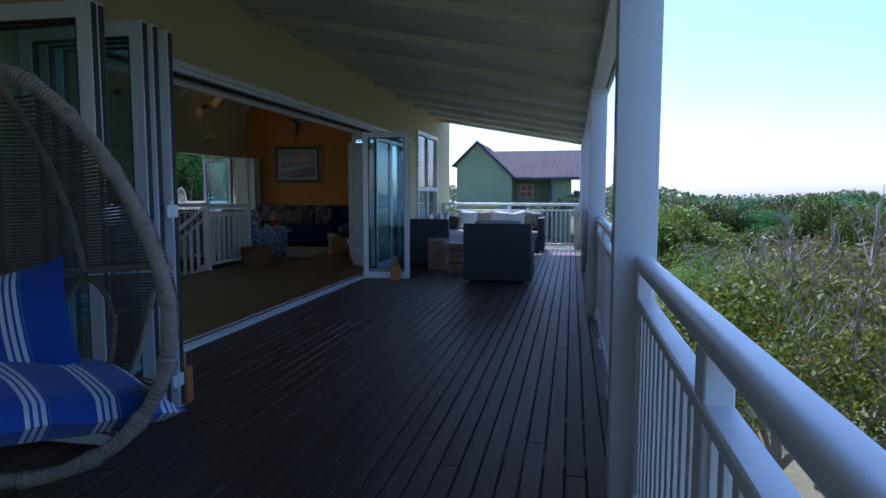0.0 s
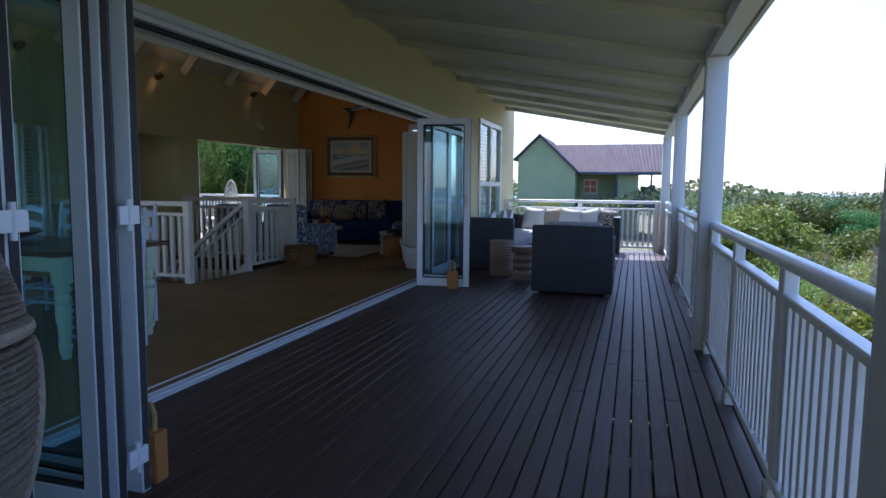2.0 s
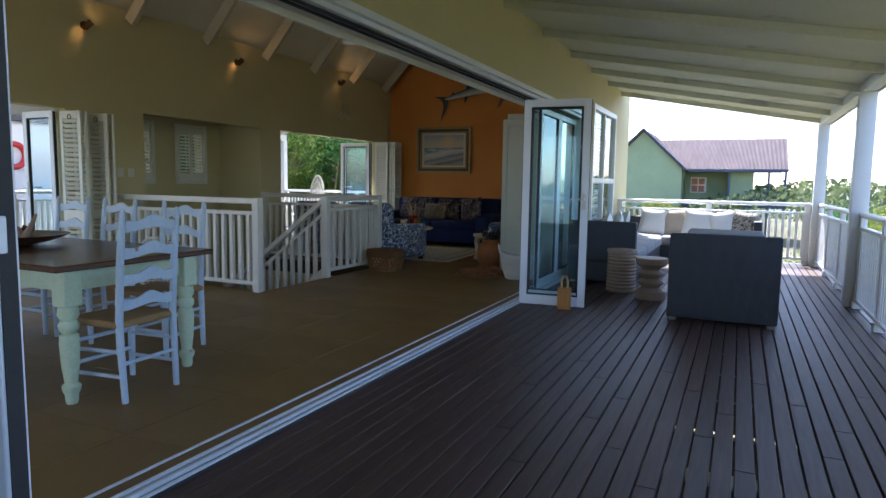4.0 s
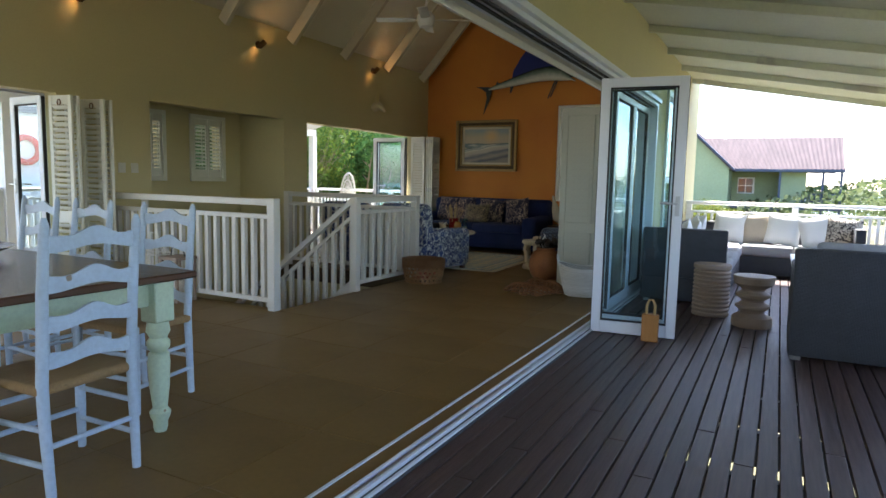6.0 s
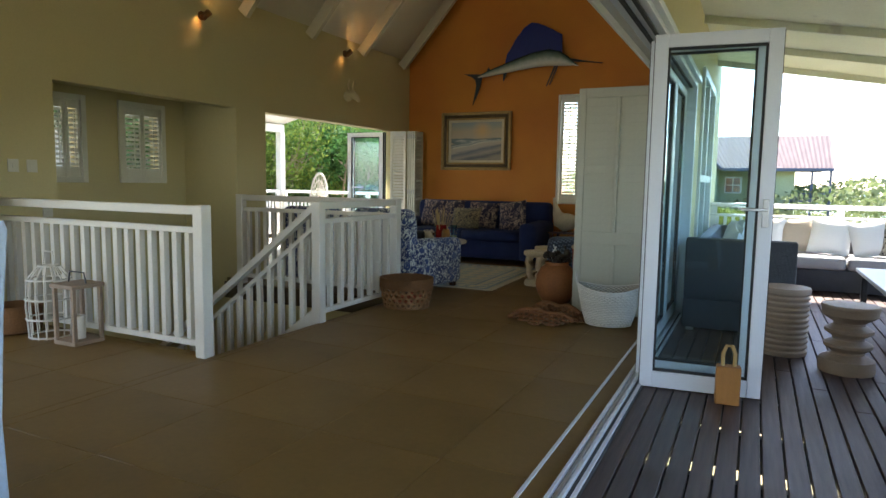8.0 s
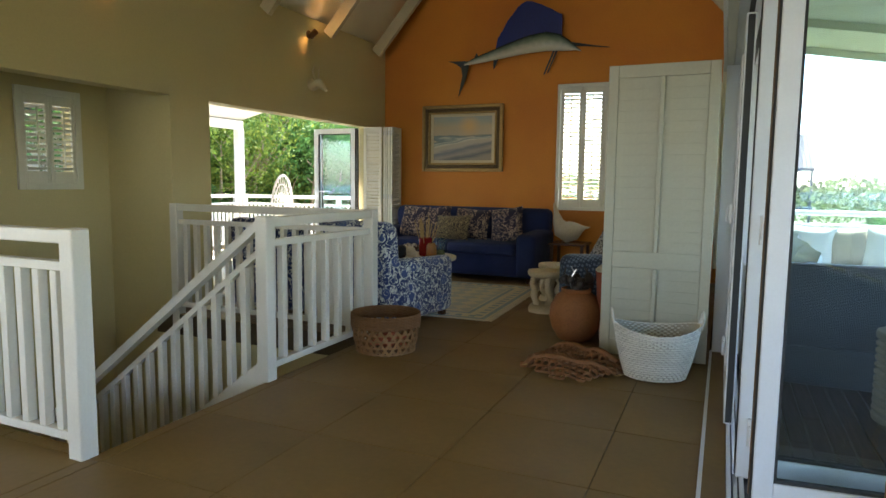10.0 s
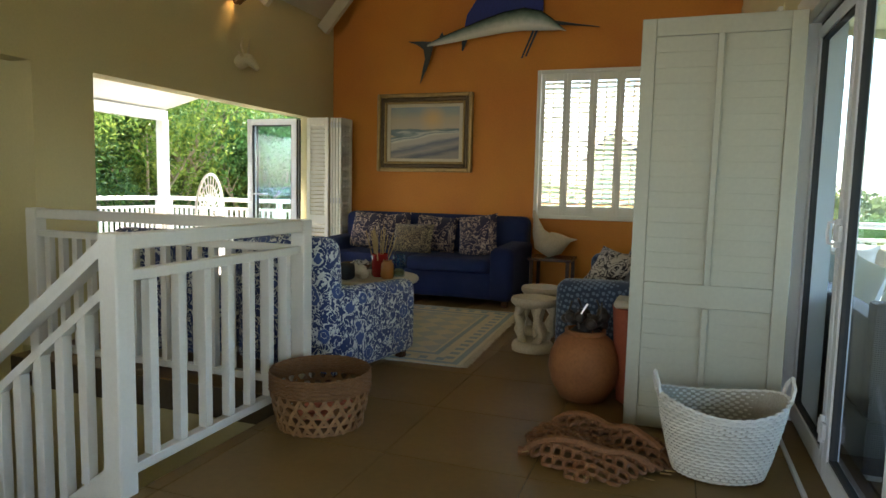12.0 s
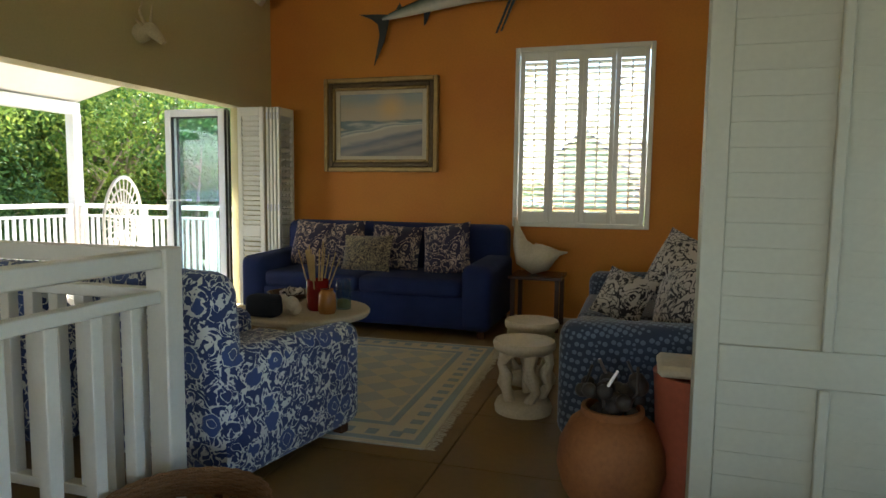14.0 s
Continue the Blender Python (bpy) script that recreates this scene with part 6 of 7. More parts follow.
seat_pads(t, [(0.12, 0.0, 0.28, 0.82, 0.68, 0.43), (0.83, 0, 0.28, 1.50, 0.68, 0.43), (1.51, 0, 0.28, 2.19, 0.68, 0.43)])
for x, y, a, ti, c, lb in ((-2.42, 11.5, -78, 8, M_WHITECUSH, "white cotton cushion"), (-2.44, 12.2, -70, -6, M_WHITECUSH, "white cotton cushion"), (-2.10, 13.22, -8, 5, M_WHITECUSH, "white cotton cushion"), (-1.72, 13.24, 6, -6, M_BEIGECUSH, "beige cotton cushion"),
                           (-1.38, 13.16, -4, 6, M_WHITECUSH, "white cotton cushion"), (-0.96, 13.14, 10, -12, M_WHITECUSH, "white cotton cushion"), (-0.68, 13.10, -14, 8, M_PAISLEY, "patterned beige cushion"), (-2.42, 10.6, -84, 5, M_WHITECUSH, "white cotton cushion")):
    cushion(pose(x, y, 0.64, -14, ti, a), 0.46, 0.44, 0.17, c, lb + " on the wicker sofa", "cushions on the wicker sofa")
t = thing("outdoor_table", "low white topped outdoor coffee table", "table", pose(-1.30, 9.75, 0))
box_part("tabletop", (0, 0, 0.42, 0.75, 1.75, 0.46), M_WHITE, t, 0.006)
for x in (0.05, 0.66):
    for y in (0.05, 1.66):
        box_part("leg", (x, y, 0, x + 0.05, y + 0.05, 0.42), M_DARKMETAL, t, 0.003)
t = thing("glass_bowl", "pale glass bowl on the outdoor table", "bowl", pose(-0.90, 10.9, 0.46))
bm = bmesh.new()
lathe(bm, [(0.06, 0), (0.06, 0.01), (0.02, 0.03), (0.02, 0.06), (0.14, 0.11), (0.17, 0.15), (0.165, 0.15), (0.10, 0.10), (0, 0.075)], 26)
part("bowl", bm, mat("pale_blue_glaze", (0.55, 0.66, 0.72), 0.15, var=0.05), t)
# stools
t = thing("ribbed_stool", "round ribbed pale wooden stool", "stool", pose(-1.99, 9.45, 0))
bm = bmesh.new()
prof = [(0.165, 0.0), (0.17, 0.01)]
for k in range(11):
    z = 0.03 + 0.04 * k
    prof += [(0.172, z), (0.158, z + 0.012), (0.158, z + 0.018), (0.172, z + 0.03)]
prof += [(0.175, 0.485), (0.17, 0.50), (0.0, 0.50)]
lathe(bm, prof, 36)
part("drum", bm, M_STOOLWOOD, t)
t = thing("turned_stool", "turned wooden stool with deep waists", "stool", pose(-1.61, 9.10, 0))
bm = bmesh.new()
lathe(bm, [(0.165, 0), (0.17, 0.02), (0.165, 0.09), (0.10, 0.125), (0.10, 0.14), (0.145, 0.175), (0.145, 0.195), (0.095, 0.225), (0.095, 0.24), (0.145, 0.275), (0.145, 0.295), (0.095, 0.325), (0.095, 0.34), (0.14, 0.37), (0.165, 0.39), (0.17, 0.43)], 36)
part("stem", bm, M_STOOLWOOD, t)
bm = bmesh.new()
lathe(bm, [(0.17, 0.43), (0.175, 0.445), (0.17, 0.46), (0.0, 0.462)], 36)
part("top", bm, M_STOOLWOOD, t)


def door_stop(x, y, turn):
    t = thing("door_stop", "yellow pine block door stop with a rope loop", "door stop", pose(x, y, 0, 0, 0, turn), "door stops")
    box_part("block", (-0.065, -0.04, 0, 0.065, 0.04, 0.22), M_YELLOWWOOD, t, 0.006)
    bm = bmesh.new()
    tube(bm, [(-0.03, 0, 0.21), (-0.032, 0, 0.29), (-0.015, 0, 0.335), (0.015, 0, 0.335), (0.032, 0, 0.29), (0.03, 0, 0.21)], 0.011, 8)
    part("rope_loop", bm, M_ROPE, t)


door_stop(-2.31, 8.00, 6), door_stop(-2.13, 2.60, 4)

# hanging egg chair
EGG_AT, EGG_H, EGG_W = pose(-1.61, 0.967, 0.31, -3.8, -3.5, 18), 1.344, 0.486
t = thing("hanging_egg_chair", "hanging rattan egg chair with an oval wrapped rim", "hanging chair", EGG_AT)


def half_width(z):
    """Half the width of the pod at a height: widest low down, narrow at the crown."""
    u = min(1.0, max(0.0, z / EGG_H))
    return EGG_W * math.sqrt(max(0.0, 1 - (2 * u - 1) ** 2)) * (1 + 0.6 * (0.5 - u))


def bowl(a, z):
    """A point of the woven shell, a running from one side of the rim round the back to the other."""
    u = min(1.0, max(0.0, z / EGG_H))
    return Vector((half_width(z) * math.cos(a), 0.60 * math.sin(math.pi * u ** 0.85) ** 0.7 * math.sin(a), z))


def strand(bm, pts, r, seg=5):
    if len(pts) > 2:
        tube(bm, pts, r, seg, False)


M_WRAP = mat("grey_wrapped_cane", (0.30, 0.25, 0.19), 0.75, var=0.25, scale=14, fine=60, bump=0.4, rand=0.05)
bm = bmesh.new()
NR = 420
ring = [2 * math.pi * k / NR for k in range(NR + 1)]
tube(bm, [(math.copysign(half_width(EGG_H * (0.5 + 0.5 * math.cos(a))), math.sin(a)), 0, EGG_H * (0.5 + 0.5 * math.cos(a))) for a in ring],
     [0.024 + 0.0035 * (k % 2 == 0) + 0.004 * noise.noise((k * 0.13, 0, 0)) + (0.004 if k % 23 < 4 else 0) for k in range(NR + 1)], 12, False)
part("rim", bm, M_WRAP, t)
HOOP = 0.66
ARCHES = [(0.24 * math.pi, 0.30), (0.76 * math.pi, 0.30), (0.5 * math.pi, 0.26)]
for k in range(48):
    bm = bmesh.new()
    z0 = HOOP + 0.02 + 0.0128 * k
    strand(bm, [bowl(math.pi * j / 30, z0) + Vector((0, 0.004 * (-1) ** (j + k), 0)) for j in range(31)], 0.0056)
    part("woven_strand", bm, M_RATTAN, t)
bm = bmesh.new()
for k in range(44):
    z0 = 0.08 + 0.0128 * k
    run = []
    for j in range(61):
        a = math.pi * j / 60
        gap = any(z0 > 0.24 and abs(a - c) < w * math.sqrt(max(0.0, 1 - ((z0 - 0.24) / (HOOP - 0.28)) ** 2)) for c, w in ARCHES)
        if gap:
            strand(bm, run, 0.0056)
            run = []
        else:
            run.append(bowl(a, z0) + Vector((0, 0.004 * (-1) ** (j + k), 0)))
    strand(bm, run, 0.0056)
part("woven_seat", bm, M_RATTAN, t)
for c, w in ARCHES:
    bm = bmesh.new()
    tube(bm, [bowl(c + w * math.cos(a), 0.24 + (HOOP - 0.28) * math.sin(a)) for a in [math.pi * j / 20 for j in range(21)]], 0.013, 8)
    part("arch", bm, M_WRAP, t)
for a in (0.22 * math.pi, 0.5 * math.pi, 0.78 * math.pi):
    bm = bmesh.new()
    tube(bm, [bowl(a, HOOP + (EGG_H - HOOP) * 0.99 * j / 14) - Vector((0, 0.018, 0)) for j in range(15)], 0.015, 8)
    part("rib", bm, M_WRAP, t)
bm = bmesh.new()
tube(bm, [bowl(math.pi * j / 26, HOOP) for j in range(27)], 0.016, 8)
part("hoop", bm, M_WRAP, t)
bm = bmesh.new()
tube(bm, [(-0.13, 0.03, EGG_H - 0.04), (-0.16, 0.12, 2.42)], 0.009, 8)
part("rope", bm, M_ROPE, t)
t = thing("seat_pad", "blue seat cushion with white stripes in the egg chair", "cushion", EGG_AT @ pose(-0.01, 0.17, 0.235, 10, 8, 46), "egg chair cushions")
bm = bmesh.new()
pillow(bm, 0.76, 0.66, 0.20, 14, 0.35)
bmesh.ops.rotate(bm, cent=(0, 0, 0), matrix=Matrix.Rotation(radians(-90), 3, "X"), verts=bm.verts[:])
for v in bm.verts:
    v.co.z += 0.012 * noise.noise(v.co * 6)
part("cover", bm, M_STRIPE, t)
t = thing("back_pad", "blue back cushion with white stripes in the egg chair", "cushion", EGG_AT @ pose(-0.24, 0.34, 0.46, -26, -14, 6), "egg chair cushions")
bm = bmesh.new()
pillow(bm, 0.58, 0.46, 0.18, 14, 0.4)
for v in bm.verts:
    v.co.y += 0.012 * noise.noise(v.co * 5)
part("cover", bm, M_STRIPE, t)

# ---- outside ----
M_SOIL = mat("sandy_soil", (0.16, 0.13, 0.07), 0.95, var=0.2, scale=0.4, fine=6, second=(0.07, 0.09, 0.03))


def land(x, y):
    r = math.hypot(x - 0, y - 8)
    side = max(0.0, x + 0.25 * y)
    h = -3.0 + 0.9 * math.sin(0.05 * x + 0.7) * math.cos(0.043 * y) * min(1, r / 30) + 1.1 * min(1, max(0, (r - 18) / 40))
    h -= 30 * max(0, min(1, (r - 95) / 130)) ** 1.3 + 0.02 * max(0, side - 30)
    return h


bm = bmesh.new()
rings = []
radii = [0, 8, 14, 20, 28, 38, 50, 65, 80, 95, 115, 140, 170, 210, 300, 600, 1500, 4500]
for r in radii[1:]:
    rings.append([bm.verts.new((r * math.cos(2 * math.pi * k / 64), 8 + r * math.sin(2 * math.pi * k / 64), land(r * math.cos(2 * math.pi * k / 64), 8 + r * math.sin(2 * math.pi * k / 64)) if r < 250 else -34 - r * 0.001)) for k in range(64)])
c = bm.verts.new((0, 8, -3.0))
for k in range(64):
    bm.faces.new((c, rings[0][k], rings[0][(k + 1) % 64]))
for a, b in zip(rings, rings[1:]):
    for k in range(64):
        bm.faces.new((a[k], b[k], b[(k + 1) % 64], a[(k + 1) % 64]))
setting("ground", bm, M_SOIL, "sandy ground under coastal bush", True)
bm = bmesh.new()
bmesh.ops.create_circle(bm, cap_ends=True, segments=96, radius=4600, matrix=Matrix.Translation((0, 0, -26)))
setting("water", bm, mat("hazy_sea", (0.10, 0.20, 0.28), 0.25, var=0.05, scale=0.02, fine=0.4), "blue sea on the horizon")


def leaf_mat(name, a, b, spread=0.5):
    m = bpy.data.materials.new(name)
    m.use_nodes = True
    n, l = m.node_tree.nodes, m.node_tree.links
    bs = n["Principled BSDF"]
    bs.inputs["Roughness"].default_value = 0.62
    bs.inputs["Specular IOR Level"].default_value = 0.22
    g = n.new("ShaderNodeNewGeometry")
    oi = n.new("ShaderNodeObjectInfo")
    mx = n.new("ShaderNodeMix")
    mx.data_type = "RGBA"
    mx.inputs[6].default_value, mx.inputs[7].default_value = (*a, 1), (*b, 1)
    l.new(g.outputs["Random Per Island"], mx.inputs[0])
    hs = n.new("ShaderNodeHueSaturation")
    mr = n.new("ShaderNodeMapRange")
    mr.inputs[3].default_value, mr.inputs[4].default_value = 1 - spread, 1 + spread
    l.new(oi.outputs["Random"], mr.inputs[0]), l.new(mr.outputs[0], hs.inputs["Value"])
    l.new(mx.outputs[2], hs.inputs["Color"]), l.new(hs.outputs[0], bs.inputs["Base Color"])
    tl = n.new("ShaderNodeBsdfTranslucent")
    l.new(hs.outputs[0], tl.inputs[0])
    ms = n.new("ShaderNodeMixShader")
    ms.inputs[0].default_value = 0.35
    l.new(bs.outputs[0], ms.inputs[1]), l.new(tl.outputs[0], ms.inputs[2])
    l.new(ms.outputs[0], n["Material Output"].inputs[0])
    return m


M_LEAF = leaf_mat("glossy_green_leaves", (0.075, 0.115, 0.018), (0.155, 0.175, 0.03))
M_LEAF2 = leaf_mat("olive_leaves", (0.09, 0.095, 0.018), (0.24, 0.20, 0.055))
M_LEAF3 = leaf_mat("fresh_yellow_green_leaves", (0.10, 0.145, 0.012), (0.26, 0.27, 0.03), 0.4)
M_LEAF4 = leaf_mat("lush_tree_leaves", (0.045, 0.13, 0.035), (0.11, 0.23, 0.06), 0.4)
M_LEAF5 = leaf_mat("bright_tree_leaves", (0.09, 0.17, 0.03), (0.20, 0.27, 0.05), 0.35)
M_TWIG = mat("grey_twigs", (0.34, 0.29, 0.22), 0.9, var=0.2, scale=8)


def crown_mesh(name, rng, n, rx, ry, rz, leaf, material, lumps=9):
    """Leaves scattered over many lobes of uneven size, with gaps between the lobes."""
    cs = []
    for k in range(lumps):
        a, e = rng.uniform(0, 2 * np.pi), rng.uniform(-0.3, 1.0)
        cs.append((0.62 * rx * np.cos(a) * np.sqrt(1 - min(1, e * e) * 0.8), 0.62 * ry * np.sin(a) * np.sqrt(1 - min(1, e * e) * 0.8), 0.6 * rz * e, rng.uniform(0.28, 0.52)))
    idx = rng.integers(0, lumps, n)
    d = rng.normal(size=(n, 3))
    d /= np.linalg.norm(d, axis=1)[:, None]
    c = np.array(cs)[idx]
    rad = c[:, 3:4] * (0.55 + 0.5 * rng.random((n, 1)) ** 0.5)
    p = c[:, :3] + d * rad * np.array([rx, ry, rz])
    nrm = d + rng.normal(size=(n, 3)) * 0.7
    nrm /= np.linalg.norm(nrm, axis=1)[:, None]
    t1 = np.cross(nrm, rng.normal(size=(n, 3)))
    t1 /= np.linalg.norm(t1, axis=1)[:, None]
    t2 = np.cross(nrm, t1)
    s = leaf * (0.6 + 0.8 * rng.random((n, 1)))
    v = np.stack([p - t1 * s, p + t2 * s * 0.42, p + t1 * s, p - t2 * s * 0.42], 1).reshape(-1, 3)
    me = bpy.data.meshes.new(name)
    me.from_pydata(v.tolist(), [], [(4 * i, 4 * i + 1, 4 * i + 2, 4 * i + 3) for i in range(n)])
    me.materials.append(material)
    return me


def trunk_mesh(rng, h, spread, limbs, r0, reach=0.9, twigs=0):
    bm = bmesh.new()
    tube(bm, [(0, 0, -0.6), (0.03, 0.02, h * 0.25), (rng.uniform(-0.1, 0.1), rng.uniform(-0.1, 0.1), h * 0.5)], [r0, r0 * 0.8, r0 * 0.6], 7)
    for k in range(limbs):
        a = 2 * math.pi * k / limbs + rng.uniform(-0.4, 0.4)
        s = spread * rng.uniform(0.5, 1.0)
        tip = Vector((s * math.cos(a), s * math.sin(a), h * rng.uniform(0.75, 1.0) * reach))
        mid = Vector((tip.x * 0.45, tip.y * 0.45, h * 0.55))
        tube(bm, [(0, 0, h * 0.3), mid, tip], [r0 * 0.5, r0 * 0.32, r0 * 0.08], 5)
        for j in range(twigs):
            q = mid.lerp(tip, rng.uniform(0.2, 0.9))
            e = q + Vector((rng.uniform(-0.4, 0.4), rng.uniform(-0.4, 0.4), rng.uniform(0.1, 0.55))) * spread * 0.55
            tube(bm, [q, q.lerp(e, 0.5) + Vector((rng.uniform(-0.05, 0.05), rng.uniform(-0.05, 0.05), 0)), e], [r0 * 0.16, r0 * 0.11, r0 * 0.04], 4, False)
    return mesh_of("trunk", bm, M_TWIG)


rng = np.random.default_rng(7)
CROWNS = [crown_mesh("crown", rng, 4200, 1.5, 1.5, 1.05, 0.075, M_LEAF, 12), crown_mesh("crown", rng, 5200, 1.6, 1.4, 0.95, 0.045, M_LEAF2, 15), crown_mesh("crown", rng, 4200, 1.4, 1.5, 1.15, 0.075, M_LEAF3, 11), crown_mesh("crown", rng, 2200, 1.6, 1.6, 1.0, 0.040, M_LEAF2, 12), crown_mesh("crown", rng, 7000, 1.5, 1.5, 1.0, 0.040, M_LEAF3, 16), crown_mesh("crown", rng, 13000, 1.5, 1.5, 1.15, 0.034, M_LEAF4, 18), crown_mesh("crown", rng, 13000, 1.6, 1.4, 1.1, 0.030, M_LEAF5, 18)]
TRUNKS = [trunk_mesh(rng, 2.2, 1.1, 6, 0.08, 0.9, 3), trunk_mesh(rng, 2.6, 1.3, 9, 0.06, 1.25, 16)]


def shrub(x, y, z, s, kind, twiggy=False, name="bush", label="dense green coastal bush", group="coastal bushes"):
    t = thing(name, label, "bush", pose(x, y, z, 0, 0, rng.uniform(0, 360)) @ Matrix.Diagonal((s, s, s * rng.uniform(0.85, 1.15), 1)), group)
    piece("crown", CROWNS[kind], t, pose(0, 0, 1.75))
    piece("trunk", TRUNKS[1 if twiggy else 0], t, pose(0, 0, 0))


# bush beside and beyond the verandah
count = 0
for k in range(900):
    if count >= 150:
        break
    r = 2.2 + 40 * rng.random() ** 1.6
    y = -6 + 58 * rng.random()
    x = 1.0 + r * (0.35 + 0.65 * rng.random()) + 0.06 * max(0, y)
    if x < 2.3:
        continue
    z = land(x, y) + 0.15
    s = rng.uniform(0.75, 1.15) * (1.0 + 0.012 * x)
    near = x < 9 and y < 16
    kind = int(rng.choice([0, 1, 3, 4, 6], p=[0.22, 0.20, 0.28, 0.14, 0.16])) if near else int(rng.choice([0, 1, 5], p=[0.45, 0.25, 0.30]))
    shrub(x, y, z, s, kind, near and (kind == 3 or count % 3 == 0), label="twiggy olive coastal bush with bare grey branches" if kind in (1, 3) and near else "dense green coastal bush")
    count += 1
# bare, dead shrubs standing over the bush
BARE = [trunk_mesh(rng, 3.4, 1.0, 9, 0.045, 1.15, 14), trunk_mesh(rng, 3.8, 1.2, 11, 0.04, 1.1, 12)]
for i, (x, y, s) in enumerate(((3.0, 6.4, 0.95), (3.9, 5.2, 1.0), (4.8, 7.6, 1.0), (5.8, 6.0, 1.05), (6.6, 9.5, 1.0), (3.6, 8.8, 0.9), (4.6, 3.0, 0.85), (5.2, 4.4, 1.0), (7.4, 7.2, 1.1), (8.4, 10.5, 1.15), (4.2, 10.6, 0.95), (6.2, 12.2, 1.05), (9.6, 8.6, 1.2), (3.4, 4.2, 0.9), (7.8, 5.0, 1.1), (5.4, 9.0, 1.0), (3.3, 12.0, 0.9), (2.7, 2.2, 0.85))):
    t = thing("bare_shrub", "leafless grey shrub with many thin branches", "bush", pose(x, y, land(x, y) + 0.1, 0, 0, 47 * i) @ Matrix.Diagonal((s, s, s, 1)), "bare shrubs")
    piece("branch", BARE[i % 2], t, pose(0, 0, 0))
# far woods: one joined mass of leaf clumps
nf = 90000
a = rng.uniform(-0.35, 1.75, nf)
r = 40 + 75 * rng.random(nf) ** 0.9
px, py = r * np.sin(a), 8 + r * np.cos(a)
hump = 1.4 * np.sin(px * 0.13 + 1) * np.cos(py * 0.11) + 0.8 * np.sin(px * 0.31) * np.sin(py * 0.27)
pz = np.array([land(u, v) for u, v in zip(px, py)]) + 1.6 + hump + rng.random(nf) * 1.1
P = np.stack([px, py, pz], 1)
d = rng.normal(size=(nf, 3))
d[:, 2] = np.abs(d[:, 2])
d /= np.linalg.norm(d, axis=1)[:, None]
t1 = np.cross(d, rng.normal(size=(nf, 3)))
t1 /= np.linalg.norm(t1, axis=1)[:, None]
t2 = np.cross(d, t1)
s = (0.12 + 0.17 * rng.random((nf, 1)))
V = np.stack([P - t1 * s, P + t2 * s * 0.6, P + t1 * s, P - t2 * s * 0.6], 1).reshape(-1, 3)
me = bpy.data.meshes.new("far_woods")
me.from_pydata(V.tolist(), [], [(4 * i, 4 * i + 1, 4 * i + 2, 4 * i + 3) for i in range(nf)])
# leaf colours paled and blued: the distance haze is painted in
me.materials.append(leaf_mat("haze_tinted_foliage", (0.085, 0.125, 0.05), (0.16, 0.19, 0.085)))
tagged(new("far_woods", me), "distant coastal woods, haze put into their leaf colour", "woods", "", "stuff")
# trees behind the back balcony and bushes towards the neighbour
for k in range(60):
    x, y = rng.uniform(-18, -13.6), rng.uniform(12.6, 27)
    shrub(x, y, rng.uniform(-3.4, 0.4), rng.uniform(1.2, 1.7), int(rng.choice([5, 5, 6])), False, "tree", "leafy green tree behind the balcony", "trees behind the balcony")
for k in range(16):
    x, y = rng.uniform(-22, -18), rng.uniform(14.0, 34)
    shrub(x, y, rng.uniform(-1, 1), rng.uniform(1.9, 2.6), int(rng.choice([5, 5, 6])), False, "tree", "leafy green tree behind the balcony", "trees behind the balcony")
for x, y, s in ((-5.2, 27, 1.0), (-3.6, 29, 0.85), (-6.5, 24, 0.9), (-2.0, 24, 0.7), (0.5, 20, 0.75), (1.8, 17.5, 0.8), (-1.5, 18, 0.65), (-4.0, 18.5, 0.7), (-9.0, 22, 0.9)):
    shrub(x, y, -1.9 if y > 22 else -2.6, s, 4 if s > 0.8 else 6)

# neighbouring house
M_HOUSE = mat("green_house_render", (0.34, 0.40, 0.23), 0.85, var=0.06, scale=0.8, fine=9, second=(0.29, 0.35, 0.20))
M_ROOF = mat("weathered_metal_roof", (0.115, 0.085, 0.085), 0.8, var=0.1, scale=0.6, fine=8, stretch=(8, 1, 1), second=(0.09, 0.07, 0.07), spec=0.1)
M_TRIM = mat("dark_blue_trim", (0.04, 0.06, 0.10), 0.5, var=0.05)
hs_ = thing("neighbour_house", "green rendered house with a steep gable and a metal roof", "house", pose(0, 0, 0))
bm = bmesh.new()
gv = [(-9.3, -4), (-4.75, -4), (-4.75, 2.6), (-7.55, 5.25), (-9.3, 3.55)]
v = [[bm.verts.new((x, y, z)) for x, z in gv] for y in (51.8, 60)]
bm.faces.new(v[0]), bm.faces.new(v[1][::-1])
for i in range(5):
    bm.faces.new((v[0][i], v[0][(i + 1) % 5], v[1][(i + 1) % 5], v[1][i]))
part("gable_wall", bm, M_HOUSE, hs_, "", False)
bm = bmesh.new()
box(bm, -4.75, 55.6, -4, 0.05, 60, 2.5)
box(bm, -1.5, 53.2, -4, 0.05, 55.6, 2.42)
part("wall", bm, M_HOUSE, hs_)
box_part("wall", (-4.75, 53.4, -4, -3.0, 54.2, -0.4), M_HOUSE, hs_)


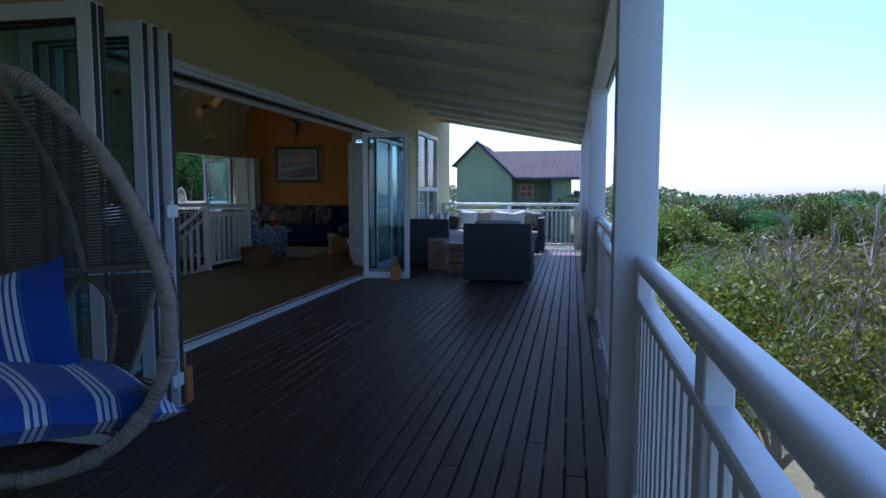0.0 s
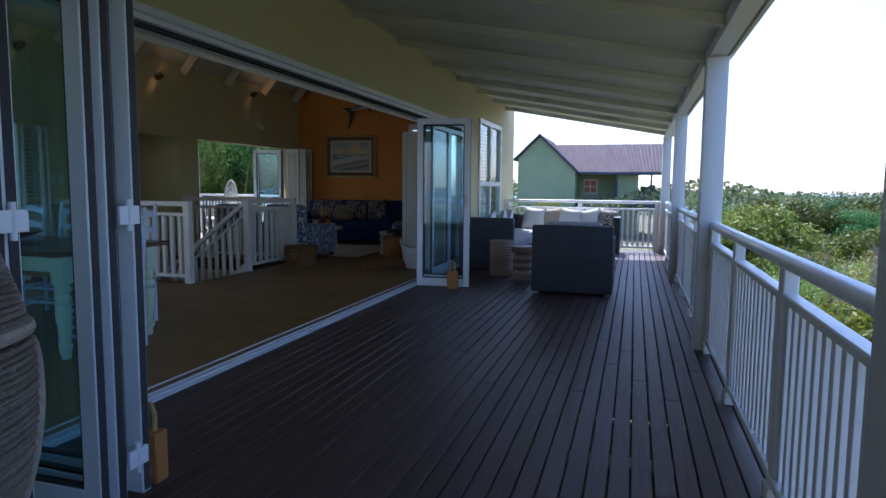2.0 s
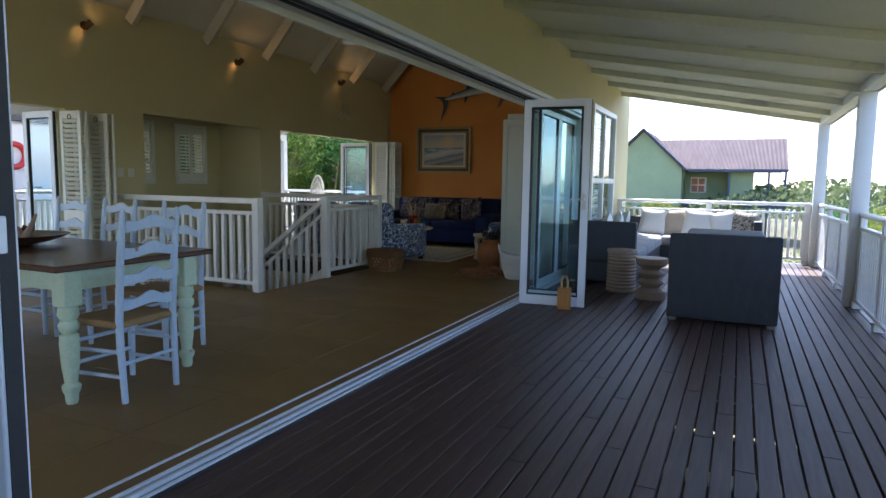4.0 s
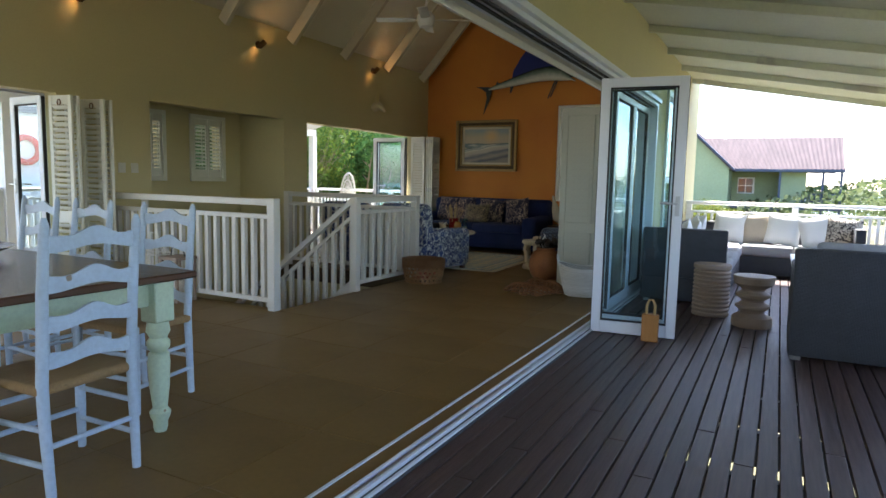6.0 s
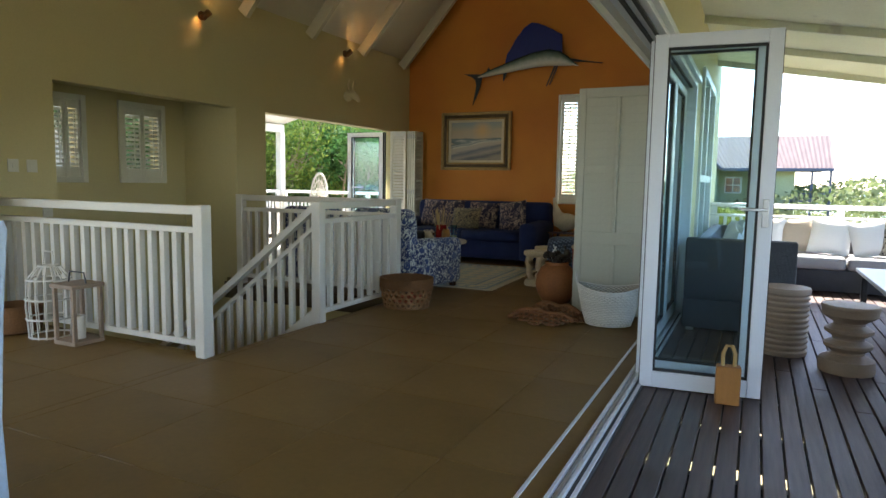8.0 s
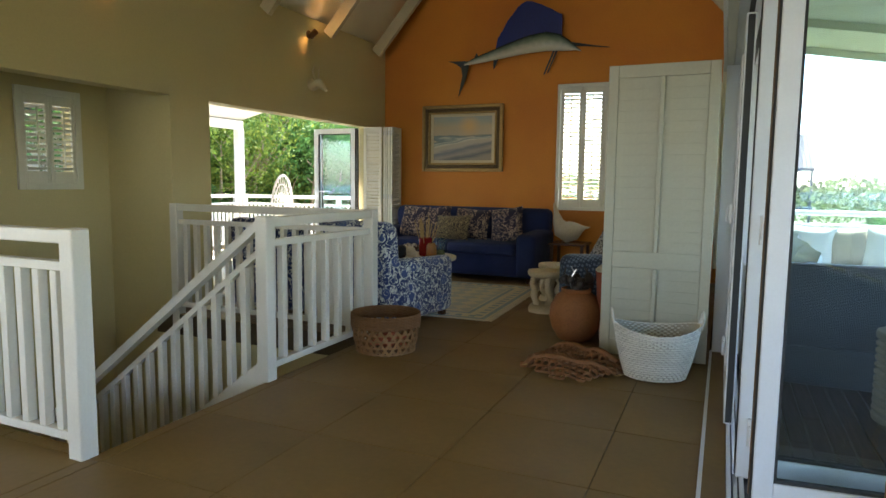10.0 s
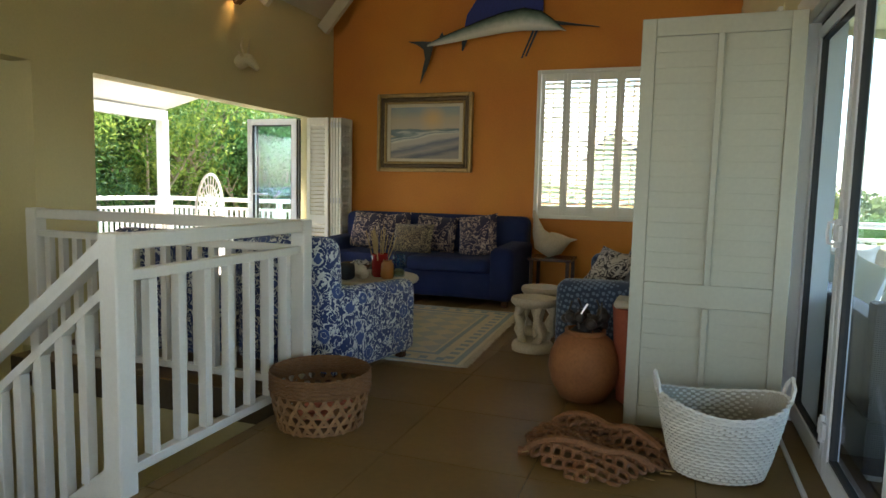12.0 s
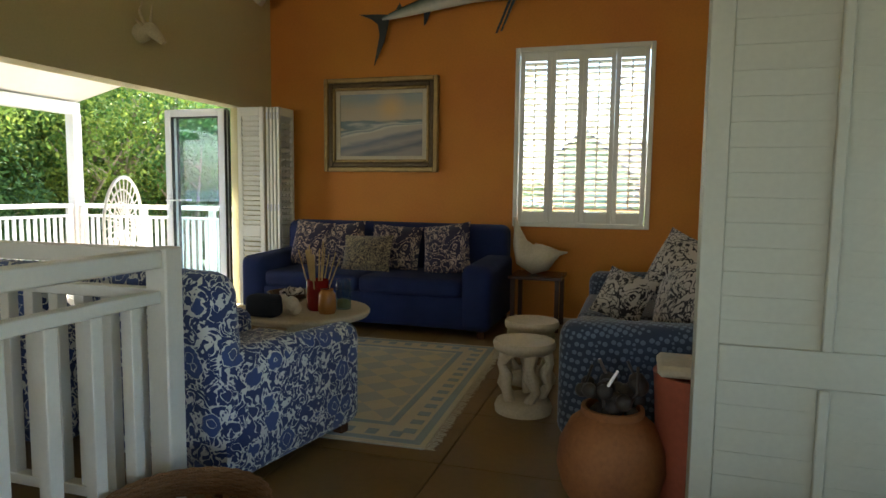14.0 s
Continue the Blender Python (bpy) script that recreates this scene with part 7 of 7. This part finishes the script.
def pitched(name, pts, thick, material):
    """A roof sheet through four corners, with a rib every 0.3 m."""
    a, b, c, d = [Vector(p_) for p_ in pts]
    nrm = (b - a).cross(d - a).normalized()
    if nrm.z < 0:
        nrm = -nrm
    bm = bmesh.new()
    n = max(2, int((b - a).length / 0.15))
    lo, hi = [], []
    for i in range(n + 1):
        o = nrm * (0.035 if i % 2 else 0.0)
        lo.append((bm.verts.new(a.lerp(b, i / n) + o), bm.verts.new(d.lerp(c, i / n) + o)))
        hi.append((bm.verts.new(a.lerp(b, i / n) + o - nrm * thick), bm.verts.new(d.lerp(c, i / n) + o - nrm * thick)))
    for L_ in (lo, hi):
        for p_, q_ in zip(L_, L_[1:]):
            bm.faces.new((p_[0], q_[0], q_[1], p_[1]))
    for i in range(n):
        for e in (0, 1):
            bm.faces.new((lo[i][e], lo[i + 1][e], hi[i + 1][e], hi[i][e]))
    for i in (0, n):
        bm.faces.new((lo[i][0], lo[i][1], hi[i][1], hi[i][0]))
    return part(name, bm, material, hs_, "", False)


pitched("roof", ((-7.55, 51.5, 5.40), (-7.55, 60, 5.40), (-4.45, 60, 2.42), (-4.45, 51.5, 2.42)), 0.12, M_ROOF)
pitched("roof", ((-7.55, 51.5, 5.40), (-7.55, 60, 5.40), (-9.6, 60, 3.40), (-9.6, 51.5, 3.40)), 0.12, M_ROOF)
pitched("roof", ((-7.0, 56.5, 4.9), (2.2, 56.5, 4.9), (2.2, 52.3, 2.5), (-5.2, 52.3, 2.5)), 0.12, M_ROOF)
pitched("roof", ((-7.0, 56.5, 4.9), (2.2, 56.5, 4.9), (2.2, 60.5, 2.5), (-7.0, 60.5, 2.5)), 0.12, M_ROOF)
for p_, q_ in (((-7.55, 51.42, 5.42), (-4.4, 51.42, 2.4)), ((-7.55, 51.42, 5.42), (-9.65, 51.42, 3.38))):
    bm = bmesh.new()
    tube(bm, [p_, q_], 0.09, 4)
    part("barge_board", bm, M_TRIM, hs_)
box_part("fascia", (-4.4, 52.2, 2.30, 2.2, 52.32, 2.50), M_TRIM, hs_, 0.01)
for x in (-1.55, 1.0, 2.05):
    box_part("verandah_post", (x - 0.07, 52.35, -4, x + 0.07, 52.5, 2.35), M_TRIM, hs_, 0.01)
w = box_part("window", (-4.35, 55.52, 0.75, -3.2, 55.62, 1.95), M_WHITE, hs_, 0.01)
for i in range(2):
    for j in range(2):
        box_part("pane", (-4.27 + 0.50 * i, 55.50, 0.83 + 0.54 * j, -3.83 + 0.50 * i, 55.515, 1.31 + 0.54 * j), mat("dark_window_glass", (0.04, 0.06, 0.08), 0.08, var=0.02), w, 0.0)
for z in (0.85, 0.35):
    box_part("balcony_rail", (-0.2, 52.40, z - 0.04, 2.1, 52.48, z + 0.04), M_TRIM, hs_, 0.005)
bm = bmesh.new()
for k in range(24):
    x = -0.18 + 2.24 * k / 23
    box(bm, x - 0.015, 52.42, 0.0, x + 0.015, 52.46, 0.85)
part("balcony_balusters", bm, M_TRIM, hs_)
box_part("balcony_floor", (-4.7, 52.3, -0.25, 2.2, 53.19, -0.02), M_TRIM, hs_, 0.01)

# ---- pieces of the floors ----
BW = 0.0946
nb = int((DX1 - FX) / BW)
cuts = [DECK0, 0.6, 4.4, 8.2, 11.4, DECK1]
deck = tagged(new("deck", None), "dark oiled hardwood verandah deck", "", "", "structure")
lens = {}
for i in range(nb):
    x = -2.796 + BW * (i + 0.5)
    ys = [DECK0] + [c_ + (1.1 if i % 2 else 0) + 0.35 * ((i * 7) % 3) for c_ in cuts[1:-1]] + [DECK1]
    for a, b in zip(ys, ys[1:]):
        L = round(b - a - 0.004, 3)
        if L not in lens:
            bmb = bmesh.new()
            box(bmb, -BW / 2 + 0.0045, 0, -0.032, BW / 2 - 0.0045, L, 0, 0.003)
            lens[L] = mesh_of("board", bmb, M_DECK)
        piece("board", lens[L], deck, pose(x, a, 0))
TS = 0.69
tiles = {}
for x0, x1, y0, y1 in ((SX, FXI - 0.012, NEAR, OY), (BX, SX, NEAR, SY0), (BX, SX, SY1, OY)):
    for i in range(-8, 3):
        for j in range(-13, 14):
            a0, a1 = max(x0, -4.12 + TS * i), min(x1, -4.12 + TS * (i + 1))
            b0, b1 = max(y0, 5.88 + TS * j), min(y1, 5.88 + TS * (j + 1))
            if a1 - a0 < 0.02 or b1 - b0 < 0.02:
                continue
            key = (round(a1 - a0, 3), round(b1 - b0, 3))
            if key not in tiles:
                bmt = bmesh.new()
                box(bmt, 0.002, 0.002, -0.0075, key[0] - 0.002, key[1] - 0.002, 0, 0.0015)
                tiles[key] = mesh_of("tile", bmt, M_TILE)
            piece("tile", tiles[key], floor, pose(a0, b0, 0))
